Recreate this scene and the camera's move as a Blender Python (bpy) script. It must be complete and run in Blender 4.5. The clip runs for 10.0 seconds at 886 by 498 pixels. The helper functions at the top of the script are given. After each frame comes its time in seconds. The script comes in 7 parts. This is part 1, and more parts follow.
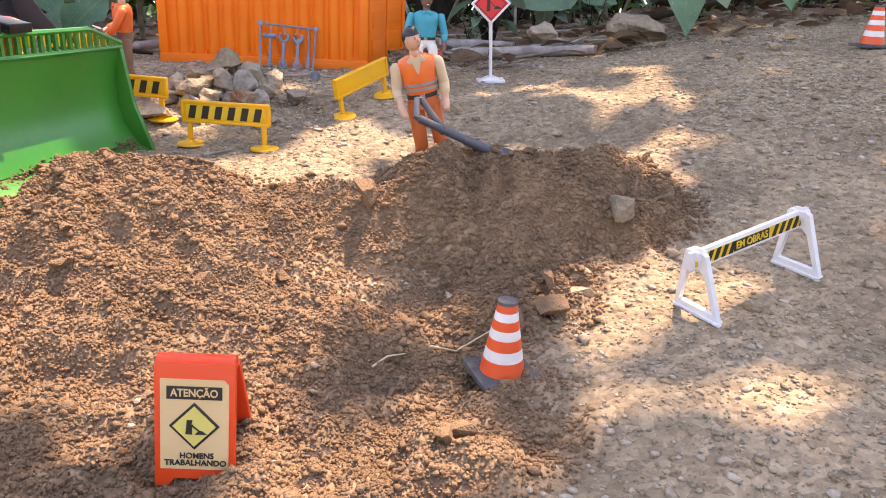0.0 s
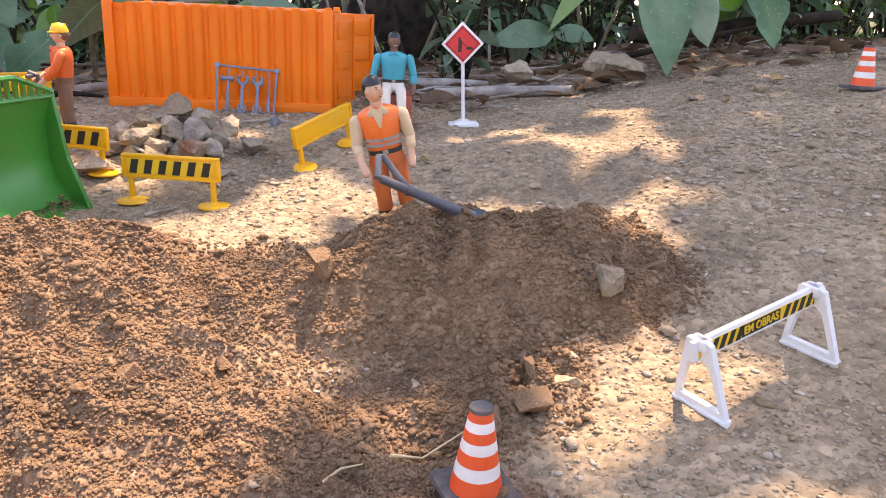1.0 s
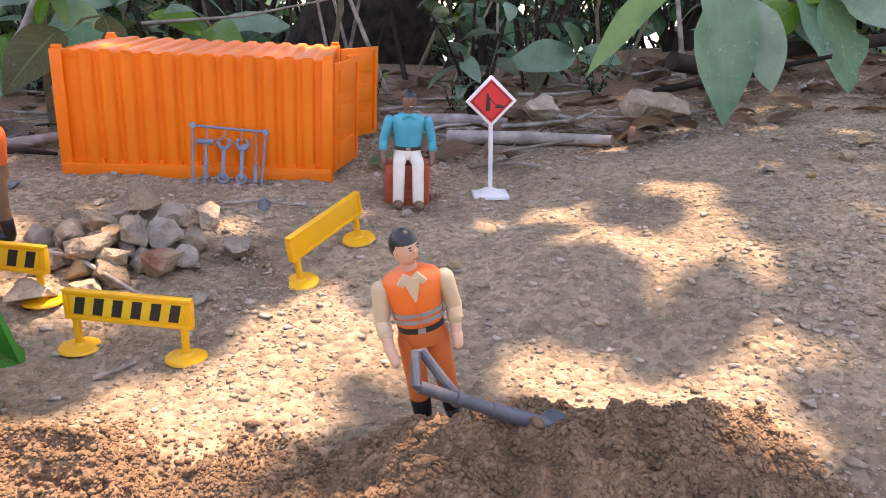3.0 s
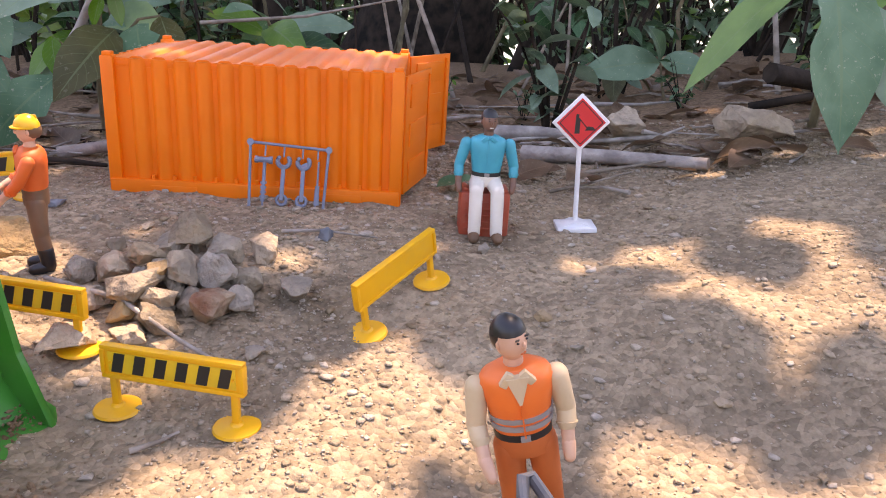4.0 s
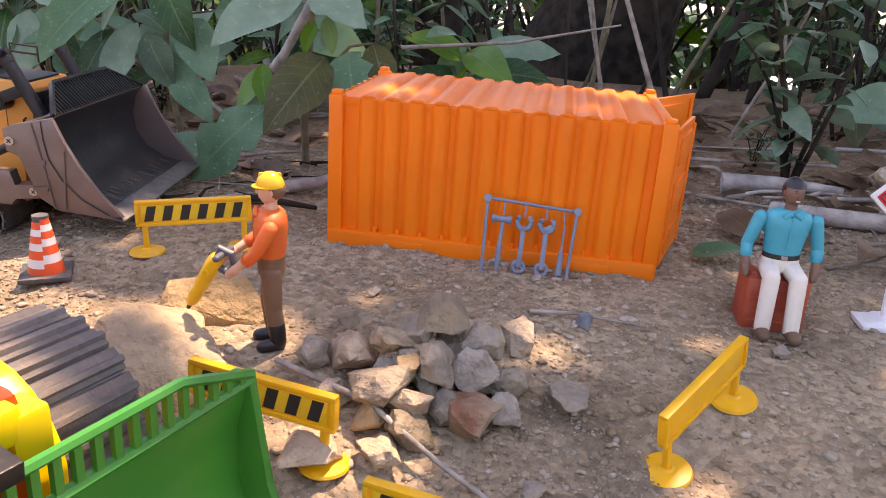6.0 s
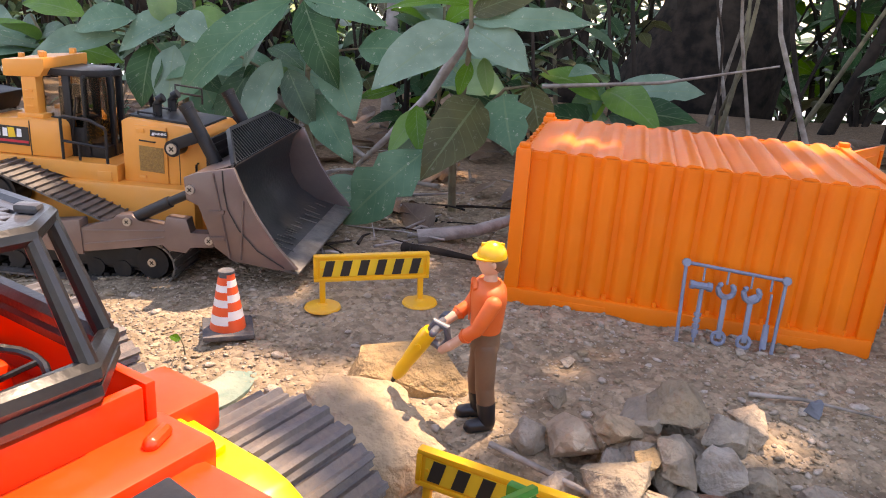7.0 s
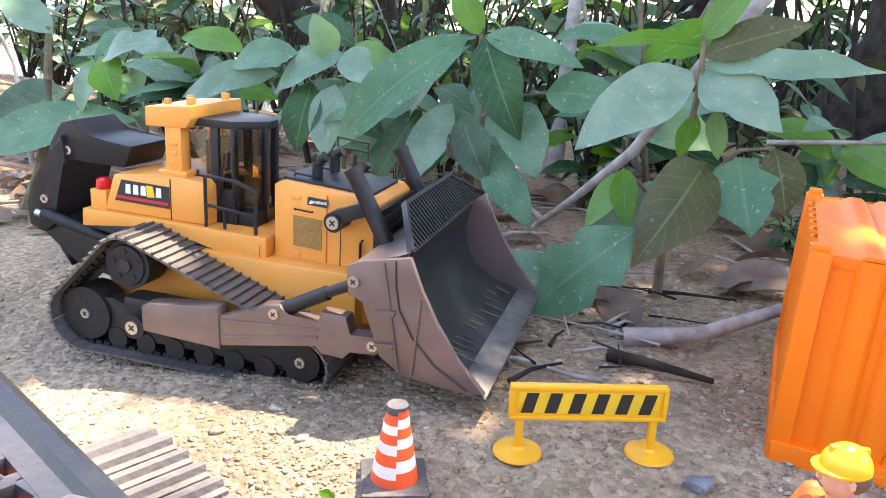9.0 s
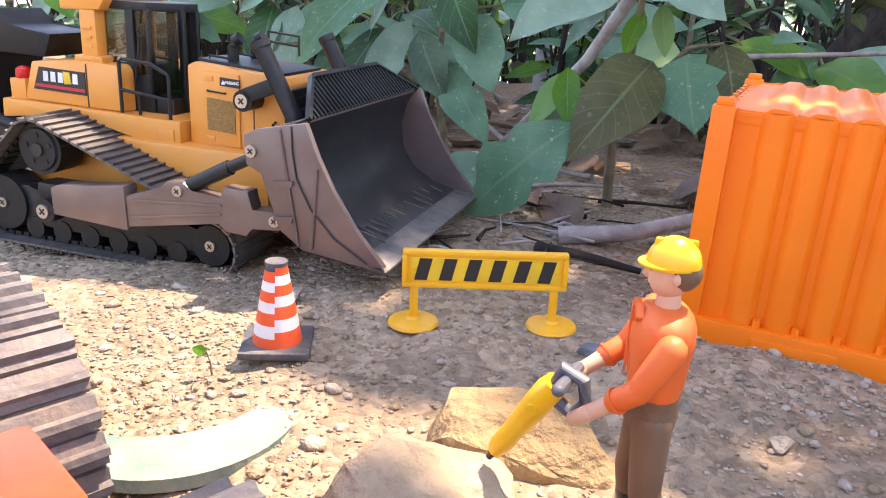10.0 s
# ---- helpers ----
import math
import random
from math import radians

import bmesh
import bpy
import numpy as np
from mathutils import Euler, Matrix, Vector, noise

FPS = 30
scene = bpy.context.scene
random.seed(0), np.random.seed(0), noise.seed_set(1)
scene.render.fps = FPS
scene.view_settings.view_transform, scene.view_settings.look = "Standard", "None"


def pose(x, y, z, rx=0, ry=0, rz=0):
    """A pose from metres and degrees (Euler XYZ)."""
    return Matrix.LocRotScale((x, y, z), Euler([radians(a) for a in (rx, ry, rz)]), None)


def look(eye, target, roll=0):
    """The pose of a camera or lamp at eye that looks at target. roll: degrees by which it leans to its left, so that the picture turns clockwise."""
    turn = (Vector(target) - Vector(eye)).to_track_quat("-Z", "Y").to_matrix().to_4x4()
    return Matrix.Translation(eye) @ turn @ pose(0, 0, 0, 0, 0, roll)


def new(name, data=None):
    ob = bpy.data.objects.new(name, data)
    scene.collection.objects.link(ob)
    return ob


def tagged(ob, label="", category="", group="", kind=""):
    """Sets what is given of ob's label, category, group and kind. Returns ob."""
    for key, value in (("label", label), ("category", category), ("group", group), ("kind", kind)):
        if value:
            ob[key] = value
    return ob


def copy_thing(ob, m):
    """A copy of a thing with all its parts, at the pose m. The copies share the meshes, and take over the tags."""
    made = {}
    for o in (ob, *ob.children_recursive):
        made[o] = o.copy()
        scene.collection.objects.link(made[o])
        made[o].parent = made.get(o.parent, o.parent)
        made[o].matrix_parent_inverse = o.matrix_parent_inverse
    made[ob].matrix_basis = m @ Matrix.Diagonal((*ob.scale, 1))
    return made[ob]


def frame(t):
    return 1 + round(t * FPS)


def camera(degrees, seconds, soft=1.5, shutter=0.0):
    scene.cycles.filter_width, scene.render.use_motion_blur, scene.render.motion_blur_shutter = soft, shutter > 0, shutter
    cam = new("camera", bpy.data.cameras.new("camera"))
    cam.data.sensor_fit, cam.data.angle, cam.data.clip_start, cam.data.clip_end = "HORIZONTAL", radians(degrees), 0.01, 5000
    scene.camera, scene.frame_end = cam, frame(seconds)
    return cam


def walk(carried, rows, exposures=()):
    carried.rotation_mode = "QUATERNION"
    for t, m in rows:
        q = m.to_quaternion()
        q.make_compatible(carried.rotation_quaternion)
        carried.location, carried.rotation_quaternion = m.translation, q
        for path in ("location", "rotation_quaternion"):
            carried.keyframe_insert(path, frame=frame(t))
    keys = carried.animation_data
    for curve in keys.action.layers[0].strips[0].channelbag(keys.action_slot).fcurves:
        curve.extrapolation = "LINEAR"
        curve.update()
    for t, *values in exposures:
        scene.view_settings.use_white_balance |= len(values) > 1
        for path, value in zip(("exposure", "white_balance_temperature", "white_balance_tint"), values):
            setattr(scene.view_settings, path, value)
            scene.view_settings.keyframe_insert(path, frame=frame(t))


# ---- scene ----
cam = camera(60.0, 10.0, soft=1.0)
METRES, EYE, TILT, LEAN, TURN = 0.9, 0.118, 0.0, 0.0, 0.0
ROWS = [
    (0.0, 0.0, 0.0, 0.0, 0.86, -19.7, -2.41),
    (0.5, 0.0128, 0.0282, -0.0045, -0.03, -18.04, -2.36),
    (1.0, 0.0072, 0.0743, 0.0084, -0.9, -17.46, -2.33),
    (1.5, -0.0131, 0.1192, 0.0118, -1.62, -17.5, -2.34),
    (2.0, -0.0263, 0.1816, 0.0254, -2.29, -17.62, -2.36),
    (3.5, -0.0366, 0.3112, 0.0949, -0.71, -19.88, -2.87),
    (4.0, -0.0577, 0.3618, 0.0918, 2.21, -20.02, -3.06),
    (4.5, -0.0816, 0.4134, 0.1081, 5.47, -19.27, -3.15),
    (5.0, -0.1091, 0.4481, 0.1001, 8.02, -19.55, -3.24),
    (6.5, -0.2277, 0.4766, 0.103, 14.46, -19.73, -3.42),
    (7.0, -0.2858, 0.4898, 0.114, 17.27, -18.67, -3.47),
    (7.5, -0.3305, 0.5024, 0.1216, 20.29, -17.58, -3.47),
    (8.0, -0.3643, 0.5315, 0.1255, 22.5, -16.07, -3.43),
    (8.5, -0.407, 0.5866, 0.1253, 24.51, -15.8, -3.48),
    (9.0, -0.4011, 0.6261, 0.1126, 27.41, -17.12, -3.56),
    (9.5, -0.3458, 0.652, 0.0885, 29.07, -18.41, -3.43),
    (10.0, -0.3307, 0.6595, 0.0495, 29.12, -18.82, -3.26),
]
walk(cam, [(t, pose(0, 0, EYE, TILT, LEAN, TURN) @ pose(METRES * x, METRES * y, METRES * z, 90 + pitch, roll, yaw)) for t, x, y, z, yaw, pitch, roll in ROWS],
     [(0.0, 2.42, 8600, 27), (5.0, 2.32, 8500, 32), (6.5, 2.25, 8700, 30), (7.5, 2.38, 8200, 22), (8.5, 2.78, 7800, 18), (9.0, 2.95, 7400, 18), (10.0, 2.75, 7600, 24)])

# ---- light ----
SUN = Vector((0.15, 0.36, 0.92)).normalized()
world = bpy.data.worlds.new("sky")
scene.world = world
world.use_nodes = True
wn = world.node_tree
sky = wn.nodes.new("ShaderNodeTexSky")
sky.sky_type = "NISHITA"
sky.sun_disc = False
sky.sun_elevation = math.asin(SUN.z)
sky.sun_rotation = math.atan2(SUN.x, SUN.y)
wn.links.new(sky.outputs[0], wn.nodes["Background"].inputs[0])
wn.nodes["Background"].inputs[1].default_value = 0.15
sun_data = bpy.data.lights.new("sun", "SUN")
sun_data.energy, sun_data.angle, sun_data.color = 2.3, radians(0.55), (1.0, 0.91, 0.77)
sun = new("sun", sun_data)
sun.matrix_world = look((0, 0, 8), Vector((0, 0, 8)) - SUN)


# ---- materials ----
def mat(name, c1, c2=None, scale=40.0, rough=0.5, bump=0.0, bscale=300.0, metal=0.0, spec=0.5, vary=0.0, island=0.0, dust=0.0, dustc=(0.36, 0.28, 0.2), relief=0.002):
    """A surface in two colours mixed by noise, with fine relief, a little random value per object or island, and patches of dust."""
    m = bpy.data.materials.new(name)
    m.use_nodes = True
    nt = m.node_tree
    nd, ln = nt.nodes, nt.links
    b = nd["Principled BSDF"]
    b.inputs["Roughness"].default_value, b.inputs["Metallic"].default_value = rough, metal
    b.inputs["Specular IOR Level"].default_value = spec
    tc = nd.new("ShaderNodeTexCoord")
    n1 = nd.new("ShaderNodeTexNoise")
    n1.inputs["Scale"].default_value, n1.inputs["Detail"].default_value = scale, 6.0
    ln.new(tc.outputs["Object"], n1.inputs["Vector"])
    ramp = nd.new("ShaderNodeValToRGB")
    ramp.color_ramp.elements[0].position, ramp.color_ramp.elements[1].position = 0.36, 0.64
    c2 = c2 or tuple(0.82 * v for v in c1)
    ramp.color_ramp.elements[0].color, ramp.color_ramp.elements[1].color = (*c2, 1), (*c1, 1)
    ln.new(n1.outputs[0], ramp.inputs[0])
    col = ramp.outputs[0]
    if vary or island:
        if island:
            src = nd.new("ShaderNodeNewGeometry").outputs["Random Per Island"]
        else:
            src = nd.new("ShaderNodeObjectInfo").outputs["Random"]
        mr = nd.new("ShaderNodeMapRange")
        a = vary or island
        mr.inputs[3].default_value, mr.inputs[4].default_value = 1 - a, 1 + a
        ln.new(src, mr.inputs[0])
        hs = nd.new("ShaderNodeHueSaturation")
        ln.new(mr.outputs[0], hs.inputs["Value"])
        mr2 = nd.new("ShaderNodeMapRange")
        mr2.inputs[3].default_value, mr2.inputs[4].default_value = 1.25, 0.7
        ln.new(src, mr2.inputs[0])
        ln.new(mr2.outputs[0], hs.inputs["Saturation"])
        ln.new(col, hs.inputs["Color"])
        col = hs.outputs[0]
    if dust:
        nz = nd.new("ShaderNodeTexNoise")
        nz.inputs["Scale"].default_value, nz.inputs["Detail"].default_value, nz.inputs["Roughness"].default_value = 55.0, 9.0, 0.7
        ln.new(tc.outputs["Object"], nz.inputs["Vector"])
        dr = nd.new("ShaderNodeValToRGB")
        dr.color_ramp.elements[0].position, dr.color_ramp.elements[1].position = 0.48, 0.75
        ln.new(nz.outputs[0], dr.inputs[0])
        ml = nd.new("ShaderNodeMath")
        ml.operation = "MULTIPLY"
        ml.inputs[1].default_value = dust
        ln.new(dr.outputs[0], ml.inputs[0])
        mx = nd.new("ShaderNodeMix")
        mx.data_type = "RGBA"
        mx.inputs[7].default_value = (*dustc, 1)
        ln.new(ml.outputs[0], mx.inputs[0])
        ln.new(col, mx.inputs[6])
        col = mx.outputs[2]
        ra = nd.new("ShaderNodeMapRange")
        ra.inputs[3].default_value, ra.inputs[4].default_value = rough, 0.9
        ln.new(ml.outputs[0], ra.inputs[0])
        ln.new(ra.outputs[0], b.inputs["Roughness"])
    ln.new(col, b.inputs["Base Color"])
    if bump:
        n2 = nd.new("ShaderNodeTexNoise")
        n2.inputs["Scale"].default_value, n2.inputs["Detail"].default_value = bscale, 8.0
        ln.new(tc.outputs["Object"], n2.inputs["Vector"])
        bp = nd.new("ShaderNodeBump")
        bp.inputs["Strength"].default_value, bp.inputs["Distance"].default_value = bump, relief
        ln.new(n2.outputs[0], bp.inputs["Height"])
        ln.new(bp.outputs[0], b.inputs["Normal"])
    return m


def ground_material():
    """Dry gravelly earth, with dark soil colour by attribute 'soil': dug ground, and behind y 1.2 litter with bush
    shade painted in.
    """
    m = mat("earth", (0.40, 0.305, 0.205), (0.27, 0.205, 0.138), 9.0, 0.95, 1.0, 260.0, spec=0.15)
    nt = m.node_tree
    nd, ln = nt.nodes, nt.links
    b = nd["Principled BSDF"]
    dry = b.inputs["Base Color"].links[0].from_socket
    tc = nd.new("ShaderNodeTexCoord")
    n = nd.new("ShaderNodeTexNoise")
    n.inputs["Scale"].default_value, n.inputs["Detail"].default_value, n.inputs["Roughness"].default_value = 150.0, 8.0, 0.7
    ln.new(tc.outputs["Object"], n.inputs["Vector"])
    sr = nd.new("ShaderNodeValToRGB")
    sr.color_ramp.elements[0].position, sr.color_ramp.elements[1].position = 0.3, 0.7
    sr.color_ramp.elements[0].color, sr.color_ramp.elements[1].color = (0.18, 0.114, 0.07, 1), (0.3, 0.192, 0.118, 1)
    ln.new(n.outputs[0], sr.inputs[0])
    gr = nd.new("ShaderNodeMix")
    gr.data_type, gr.blend_type = "RGBA", "MULTIPLY"
    gr.inputs[0].default_value = 0.55
    gv = nd.new("ShaderNodeValToRGB")
    gv.color_ramp.elements[0].position, gv.color_ramp.elements[1].position = 0.35, 0.6
    gv.color_ramp.elements[0].color = (0.5, 0.48, 0.45, 1)
    ln.new(n.outputs[0], gv.inputs[0])
    ln.new(dry, gr.inputs[6])
    ln.new(gv.outputs[0], gr.inputs[7])
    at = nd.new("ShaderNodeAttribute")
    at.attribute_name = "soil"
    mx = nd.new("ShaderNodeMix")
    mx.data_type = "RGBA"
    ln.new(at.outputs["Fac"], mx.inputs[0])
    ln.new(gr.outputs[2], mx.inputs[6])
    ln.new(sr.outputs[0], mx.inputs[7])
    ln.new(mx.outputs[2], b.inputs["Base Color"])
    vo = nd.new("ShaderNodeTexVoronoi")
    vo.inputs["Scale"].default_value = 190.0
    ln.new(tc.outputs["Object"], vo.inputs["Vector"])
    tone = nd.new("ShaderNodeMapRange")
    tone.inputs[1].default_value, tone.inputs[2].default_value = 0.0, 1.0
    tone.inputs[3].default_value, tone.inputs[4].default_value = 0.72, 1.22
    sx = nd.new("ShaderNodeSeparateColor")
    ln.new(vo.outputs["Color"], sx.inputs[0])
    ln.new(sx.outputs[0], tone.inputs[0])
    hs = nd.new("ShaderNodeHueSaturation")
    ln.new(tone.outputs[0], hs.inputs["Value"])
    ln.new(mx.outputs[2], hs.inputs["Color"])
    ln.new(hs.outputs[0], b.inputs["Base Color"])
    old = b.inputs["Normal"].links[0].from_node
    b2 = nd.new("ShaderNodeBump")
    b2.inputs["Strength"].default_value, b2.inputs["Distance"].default_value = 0.8, 0.003
    b2.invert = True
    ln.new(vo.outputs["Distance"], b2.inputs["Height"])
    ln.new(old.outputs[0], b2.inputs["Normal"])
    ln.new(b2.outputs[0], b.inputs["Normal"])
    return m


def leaf_material(name, c1, c2, spots=0.25, vein=(0.2, 0.28, 0.14)):
    """A leaf blade with a pale midrib and side veins by its UV map, dusty flecks and a little light through it."""
    m = mat(name, c1, c2, 30.0, 0.45, spec=0.3, vary=0.22)
    nt = m.node_tree
    nd, ln = nt.nodes, nt.links
    b = nd["Principled BSDF"]
    col = b.inputs["Base Color"].links[0].from_socket
    uv = nd.new("ShaderNodeUVMap")
    sep = nd.new("ShaderNodeSeparateXYZ")
    ln.new(uv.outputs[0], sep.inputs[0])

    def op(kind, a, c):
        o = nd.new("ShaderNodeMath")
        o.operation = kind
        for i, v in enumerate((a, c)):
            if isinstance(v, (int, float)):
                o.inputs[i].default_value = v
            else:
                ln.new(v, o.inputs[i])
        return o.outputs[0]

    side = op("ABSOLUTE", op("SUBTRACT", sep.outputs[0], 0.5), 0.0)
    mid = op("LESS_THAN", side, 0.022)
    wave = op("FRACT", op("MULTIPLY", op("SUBTRACT", sep.outputs[1], op("MULTIPLY", side, 0.45)), 9.0), 0.0)
    lines = op("MULTIPLY", op("LESS_THAN", wave, 0.08), 0.5)
    fac = op("MAXIMUM", mid, lines)
    mx = nd.new("ShaderNodeMix")
    mx.data_type = "RGBA"
    mx.inputs[7].default_value = (*vein, 1)
    ln.new(op("MULTIPLY", fac, 0.38), mx.inputs[0])
    ln.new(col, mx.inputs[6])
    tc = nd.new("ShaderNodeTexCoord")
    n = nd.new("ShaderNodeTexNoise")
    n.inputs["Scale"].default_value, n.inputs["Detail"].default_value, n.inputs["Roughness"].default_value = 160.0, 6.0, 0.75
    ln.new(tc.outputs["Object"], n.inputs["Vector"])
    sp = op("MULTIPLY", op("GREATER_THAN", n.outputs[0], 0.62), spots)
    mx2 = nd.new("ShaderNodeMix")
    mx2.data_type = "RGBA"
    mx2.inputs[7].default_value = (0.5, 0.5, 0.38, 1)
    ln.new(sp, mx2.inputs[0])
    ln.new(mx.outputs[2], mx2.inputs[6])
    ln.new(mx2.outputs[2], b.inputs["Base Color"])
    bp = nd.new("ShaderNodeBump")
    bp.inputs["Strength"].default_value, bp.inputs["Distance"].default_value = 0.5, 0.0015
    ln.new(op("SUBTRACT", 1.0, fac), bp.inputs["Height"])
    ln.new(bp.outputs[0], b.inputs["Normal"])
    tr = nd.new("ShaderNodeBsdfTranslucent")
    ln.new(mx2.outputs[2], tr.inputs[0])
    ms = nd.new("ShaderNodeMixShader")
    ms.inputs[0].default_value = 0.3
    ln.new(b.outputs[0], ms.inputs[1])
    ln.new(tr.outputs[0], ms.inputs[2])
    ln.new(ms.outputs[0], nd["Material Output"].inputs[0])
    return m


M_EARTH = ground_material()
M_CLOD = mat("fresh_soil", (0.28, 0.178, 0.108), (0.2, 0.126, 0.077), 22.0, 0.95, 0.9, 900.0, spec=0.08)
M_PEBBLE = mat("gravel", (0.42, 0.335, 0.24), (0.27, 0.215, 0.155), 150.0, 0.92, 0.7, 700.0, spec=0.12, island=0.24)
M_STONE = mat("broken_stone", (0.37, 0.3, 0.215), (0.22, 0.185, 0.145), 45.0, 0.9, 1.0, 110.0, spec=0.12, vary=0.22, dust=0.45, dustc=(0.17, 0.14, 0.11), relief=0.008)
M_STONE_TAN = mat("tan_sandstone", (0.48, 0.35, 0.215), (0.31, 0.23, 0.15), 38.0, 0.9, 1.0, 95.0, spec=0.12, vary=0.12, dust=0.45, dustc=(0.2, 0.15, 0.1), relief=0.009)
M_STONE_RED = mat("rusty_stone", (0.38, 0.29, 0.2), (0.25, 0.11, 0.065), 38.0, 0.9, 1.0, 200.0, spec=0.15, dust=0.35, dustc=(0.2, 0.15, 0.11), relief=0.005)
M_STONE_BLUE = mat("slate_blue_stone", (0.2, 0.215, 0.235), (0.12, 0.13, 0.15), 60.0, 0.85, 0.8, 300.0, spec=0.3)
M_SLAB = mat("mossy_slab", (0.27, 0.29, 0.23), (0.13, 0.2, 0.17), 45.0, 0.95, 0.6, 300.0, spec=0.15)
M_ORANGE = mat("orange_plastic", (0.9, 0.185, 0.005), (0.82, 0.155, 0.004), 14.0, 0.46, 0.1, 45.0, spec=0.35, dust=0.03)
M_YELLOW = mat("yellow_plastic", (0.84, 0.42, 0.012), (0.78, 0.37, 0.01), 20.0, 0.38, 0.05, 90.0, dust=0.12)
M_STICKER_Y = mat("yellow_sticker", (0.8, 0.5, 0.03), None, 60.0, 0.4)
M_BLACK = mat("black_plastic", (0.007, 0.007, 0.009), (0.013, 0.013, 0.015), 40.0, 0.32, 0.1, 300.0, dust=0.05)
# black roof plastic with its sheen greyed into the base, plus patches of dust
M_ROOF = mat("sheen_greyed_dusty_plastic", (0.035, 0.035, 0.04), (0.06, 0.058, 0.062), 40.0, 0.3, 0.15, 300.0, dust=0.14)
M_INK = mat("black_ink", (0.02, 0.018, 0.016), None, 40.0, 0.5)
M_GREY = mat("blue_grey_plastic", (0.17, 0.2, 0.27), (0.14, 0.165, 0.22), 40.0, 0.38, 0.05, 200.0)
M_SHOVEL = mat("dark_grey_plastic", (0.075, 0.085, 0.105), (0.055, 0.06, 0.075), 40.0, 0.4, 0.05, 200.0, dust=0.25)
M_WHITE = mat("white_plastic", (0.74, 0.75, 0.77), (0.66, 0.66, 0.66), 30.0, 0.4, 0.05, 100.0, dust=0.18)
M_RED = mat("red_sign_face", (0.72, 0.03, 0.035), None, 40.0, 0.35)
M_CONE = mat("orange_red_cone", (0.85, 0.1, 0.02), (0.78, 0.085, 0.02), 40.0, 0.5, dust=0.15)
M_CONEW = mat("white_reflector_band", (0.78, 0.75, 0.73), (0.66, 0.62, 0.58), 60.0, 0.4, dust=0.2)
M_RUBBER = mat("dusty_black_rubber", (0.045, 0.047, 0.055), (0.07, 0.072, 0.078), 60.0, 0.7, 0.3, 400.0, dust=0.5)
M_ASIGN = mat("red_orange_board", (0.85, 0.07, 0.015), (0.8, 0.06, 0.012), 30.0, 0.35, dust=0.08)
M_PAPER = mat("cream_sticker", (0.72, 0.5, 0.26), (0.66, 0.44, 0.21), 30.0, 0.45)
M_SIGNY = mat("pale_yellow_print", (0.72, 0.6, 0.16), None, 30.0, 0.45)
M_CANISTER = mat("brick_red_plastic", (0.42, 0.07, 0.03), (0.36, 0.055, 0.025), 30.0, 0.5, dust=0.2)
M_BARK = mat("bark", (0.05, 0.037, 0.028), (0.016, 0.013, 0.011), 25.0, 0.9, 1.0, 90.0, spec=0.15)
M_TWIG = mat("grey_twig", (0.33, 0.28, 0.23), (0.17, 0.14, 0.11), 60.0, 0.9, 0.6, 300.0, spec=0.15, vary=0.25)
M_STEM = mat("green_brown_stem", (0.2, 0.17, 0.1), (0.12, 0.1, 0.065), 60.0, 0.8, 0.4, 300.0, spec=0.2)
M_LOG = mat("weathered_wood", (0.42, 0.38, 0.34), (0.24, 0.21, 0.19), 50.0, 0.9, 0.8, 200.0, spec=0.15)
M_STRAW = mat("dry_straw", (0.6, 0.47, 0.28), None, 60.0, 0.8)
M_LEAF = leaf_material("dusty_leaf", (0.16, 0.285, 0.175), (0.1, 0.205, 0.12), 0.5)
M_LEAF2 = leaf_material("bright_leaf", (0.13, 0.27, 0.045), (0.09, 0.2, 0.04), 0.1)
M_LEAF3 = leaf_material("dark_leaf", (0.05, 0.12, 0.05), (0.026, 0.07, 0.028), 0.2)
M_LEAF_OLD = leaf_material("olive_old_leaf", (0.1, 0.1, 0.035), (0.065, 0.07, 0.025), 0.15)
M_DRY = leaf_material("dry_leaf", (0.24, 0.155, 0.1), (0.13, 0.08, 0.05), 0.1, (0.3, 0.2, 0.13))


# ---- building helpers ----
def mesh_of(bm, name, material, smooth=35.0):
    me = bpy.data.meshes.new(name)
    bmesh.ops.recalc_face_normals(bm, faces=bm.faces)
    bm.to_mesh(me)
    bm.free()
    for one in (material if isinstance(material, (list, tuple)) else [material]):
        me.materials.append(one)
    if smooth:
        me.shade_smooth()
        me.set_sharp_from_angle(angle=radians(smooth))
    return me


def part(name, bm, material, parent=None, label="", m=None, smooth=35.0):
    """Links a bmesh (or a mesh) as one mesh object under a thing or a part."""
    me = bm if isinstance(bm, bpy.types.Mesh) else mesh_of(bm, name, material, smooth)
    ob = new(name, me)
    if parent:
        ob.parent = parent
    if m is not None:
        ob.matrix_basis = m
    return tagged(ob, label)


def thing(name, label, category, m=None, group="", kind=""):
    ob = new(name)
    ob.empty_display_size = 0.01
    if m is not None:
        ob.matrix_basis = m
    return tagged(ob, label, category, group, kind)


def box(bm, cx, cy, cz, sx, sy, sz, bevel=0.0, rot=None, mi=0):
    g = bmesh.ops.create_cube(bm, size=1.0)
    vs = g["verts"]
    m = Matrix.Translation((cx, cy, cz)) @ (rot or Matrix.Identity(4)) @ Matrix.Diagonal((sx, sy, sz, 1))
    bmesh.ops.transform(bm, matrix=m, verts=vs)
    faces = list({f for v in vs for f in v.link_faces})
    for f in faces:
        f.material_index = mi
    if bevel:
        r = bmesh.ops.bevel(bm, geom=list({e for v in vs for e in v.link_edges}), offset=bevel, segments=2, affect="EDGES", profile=0.6)
        for f in r["faces"]:
            f.material_index = mi
    return bm


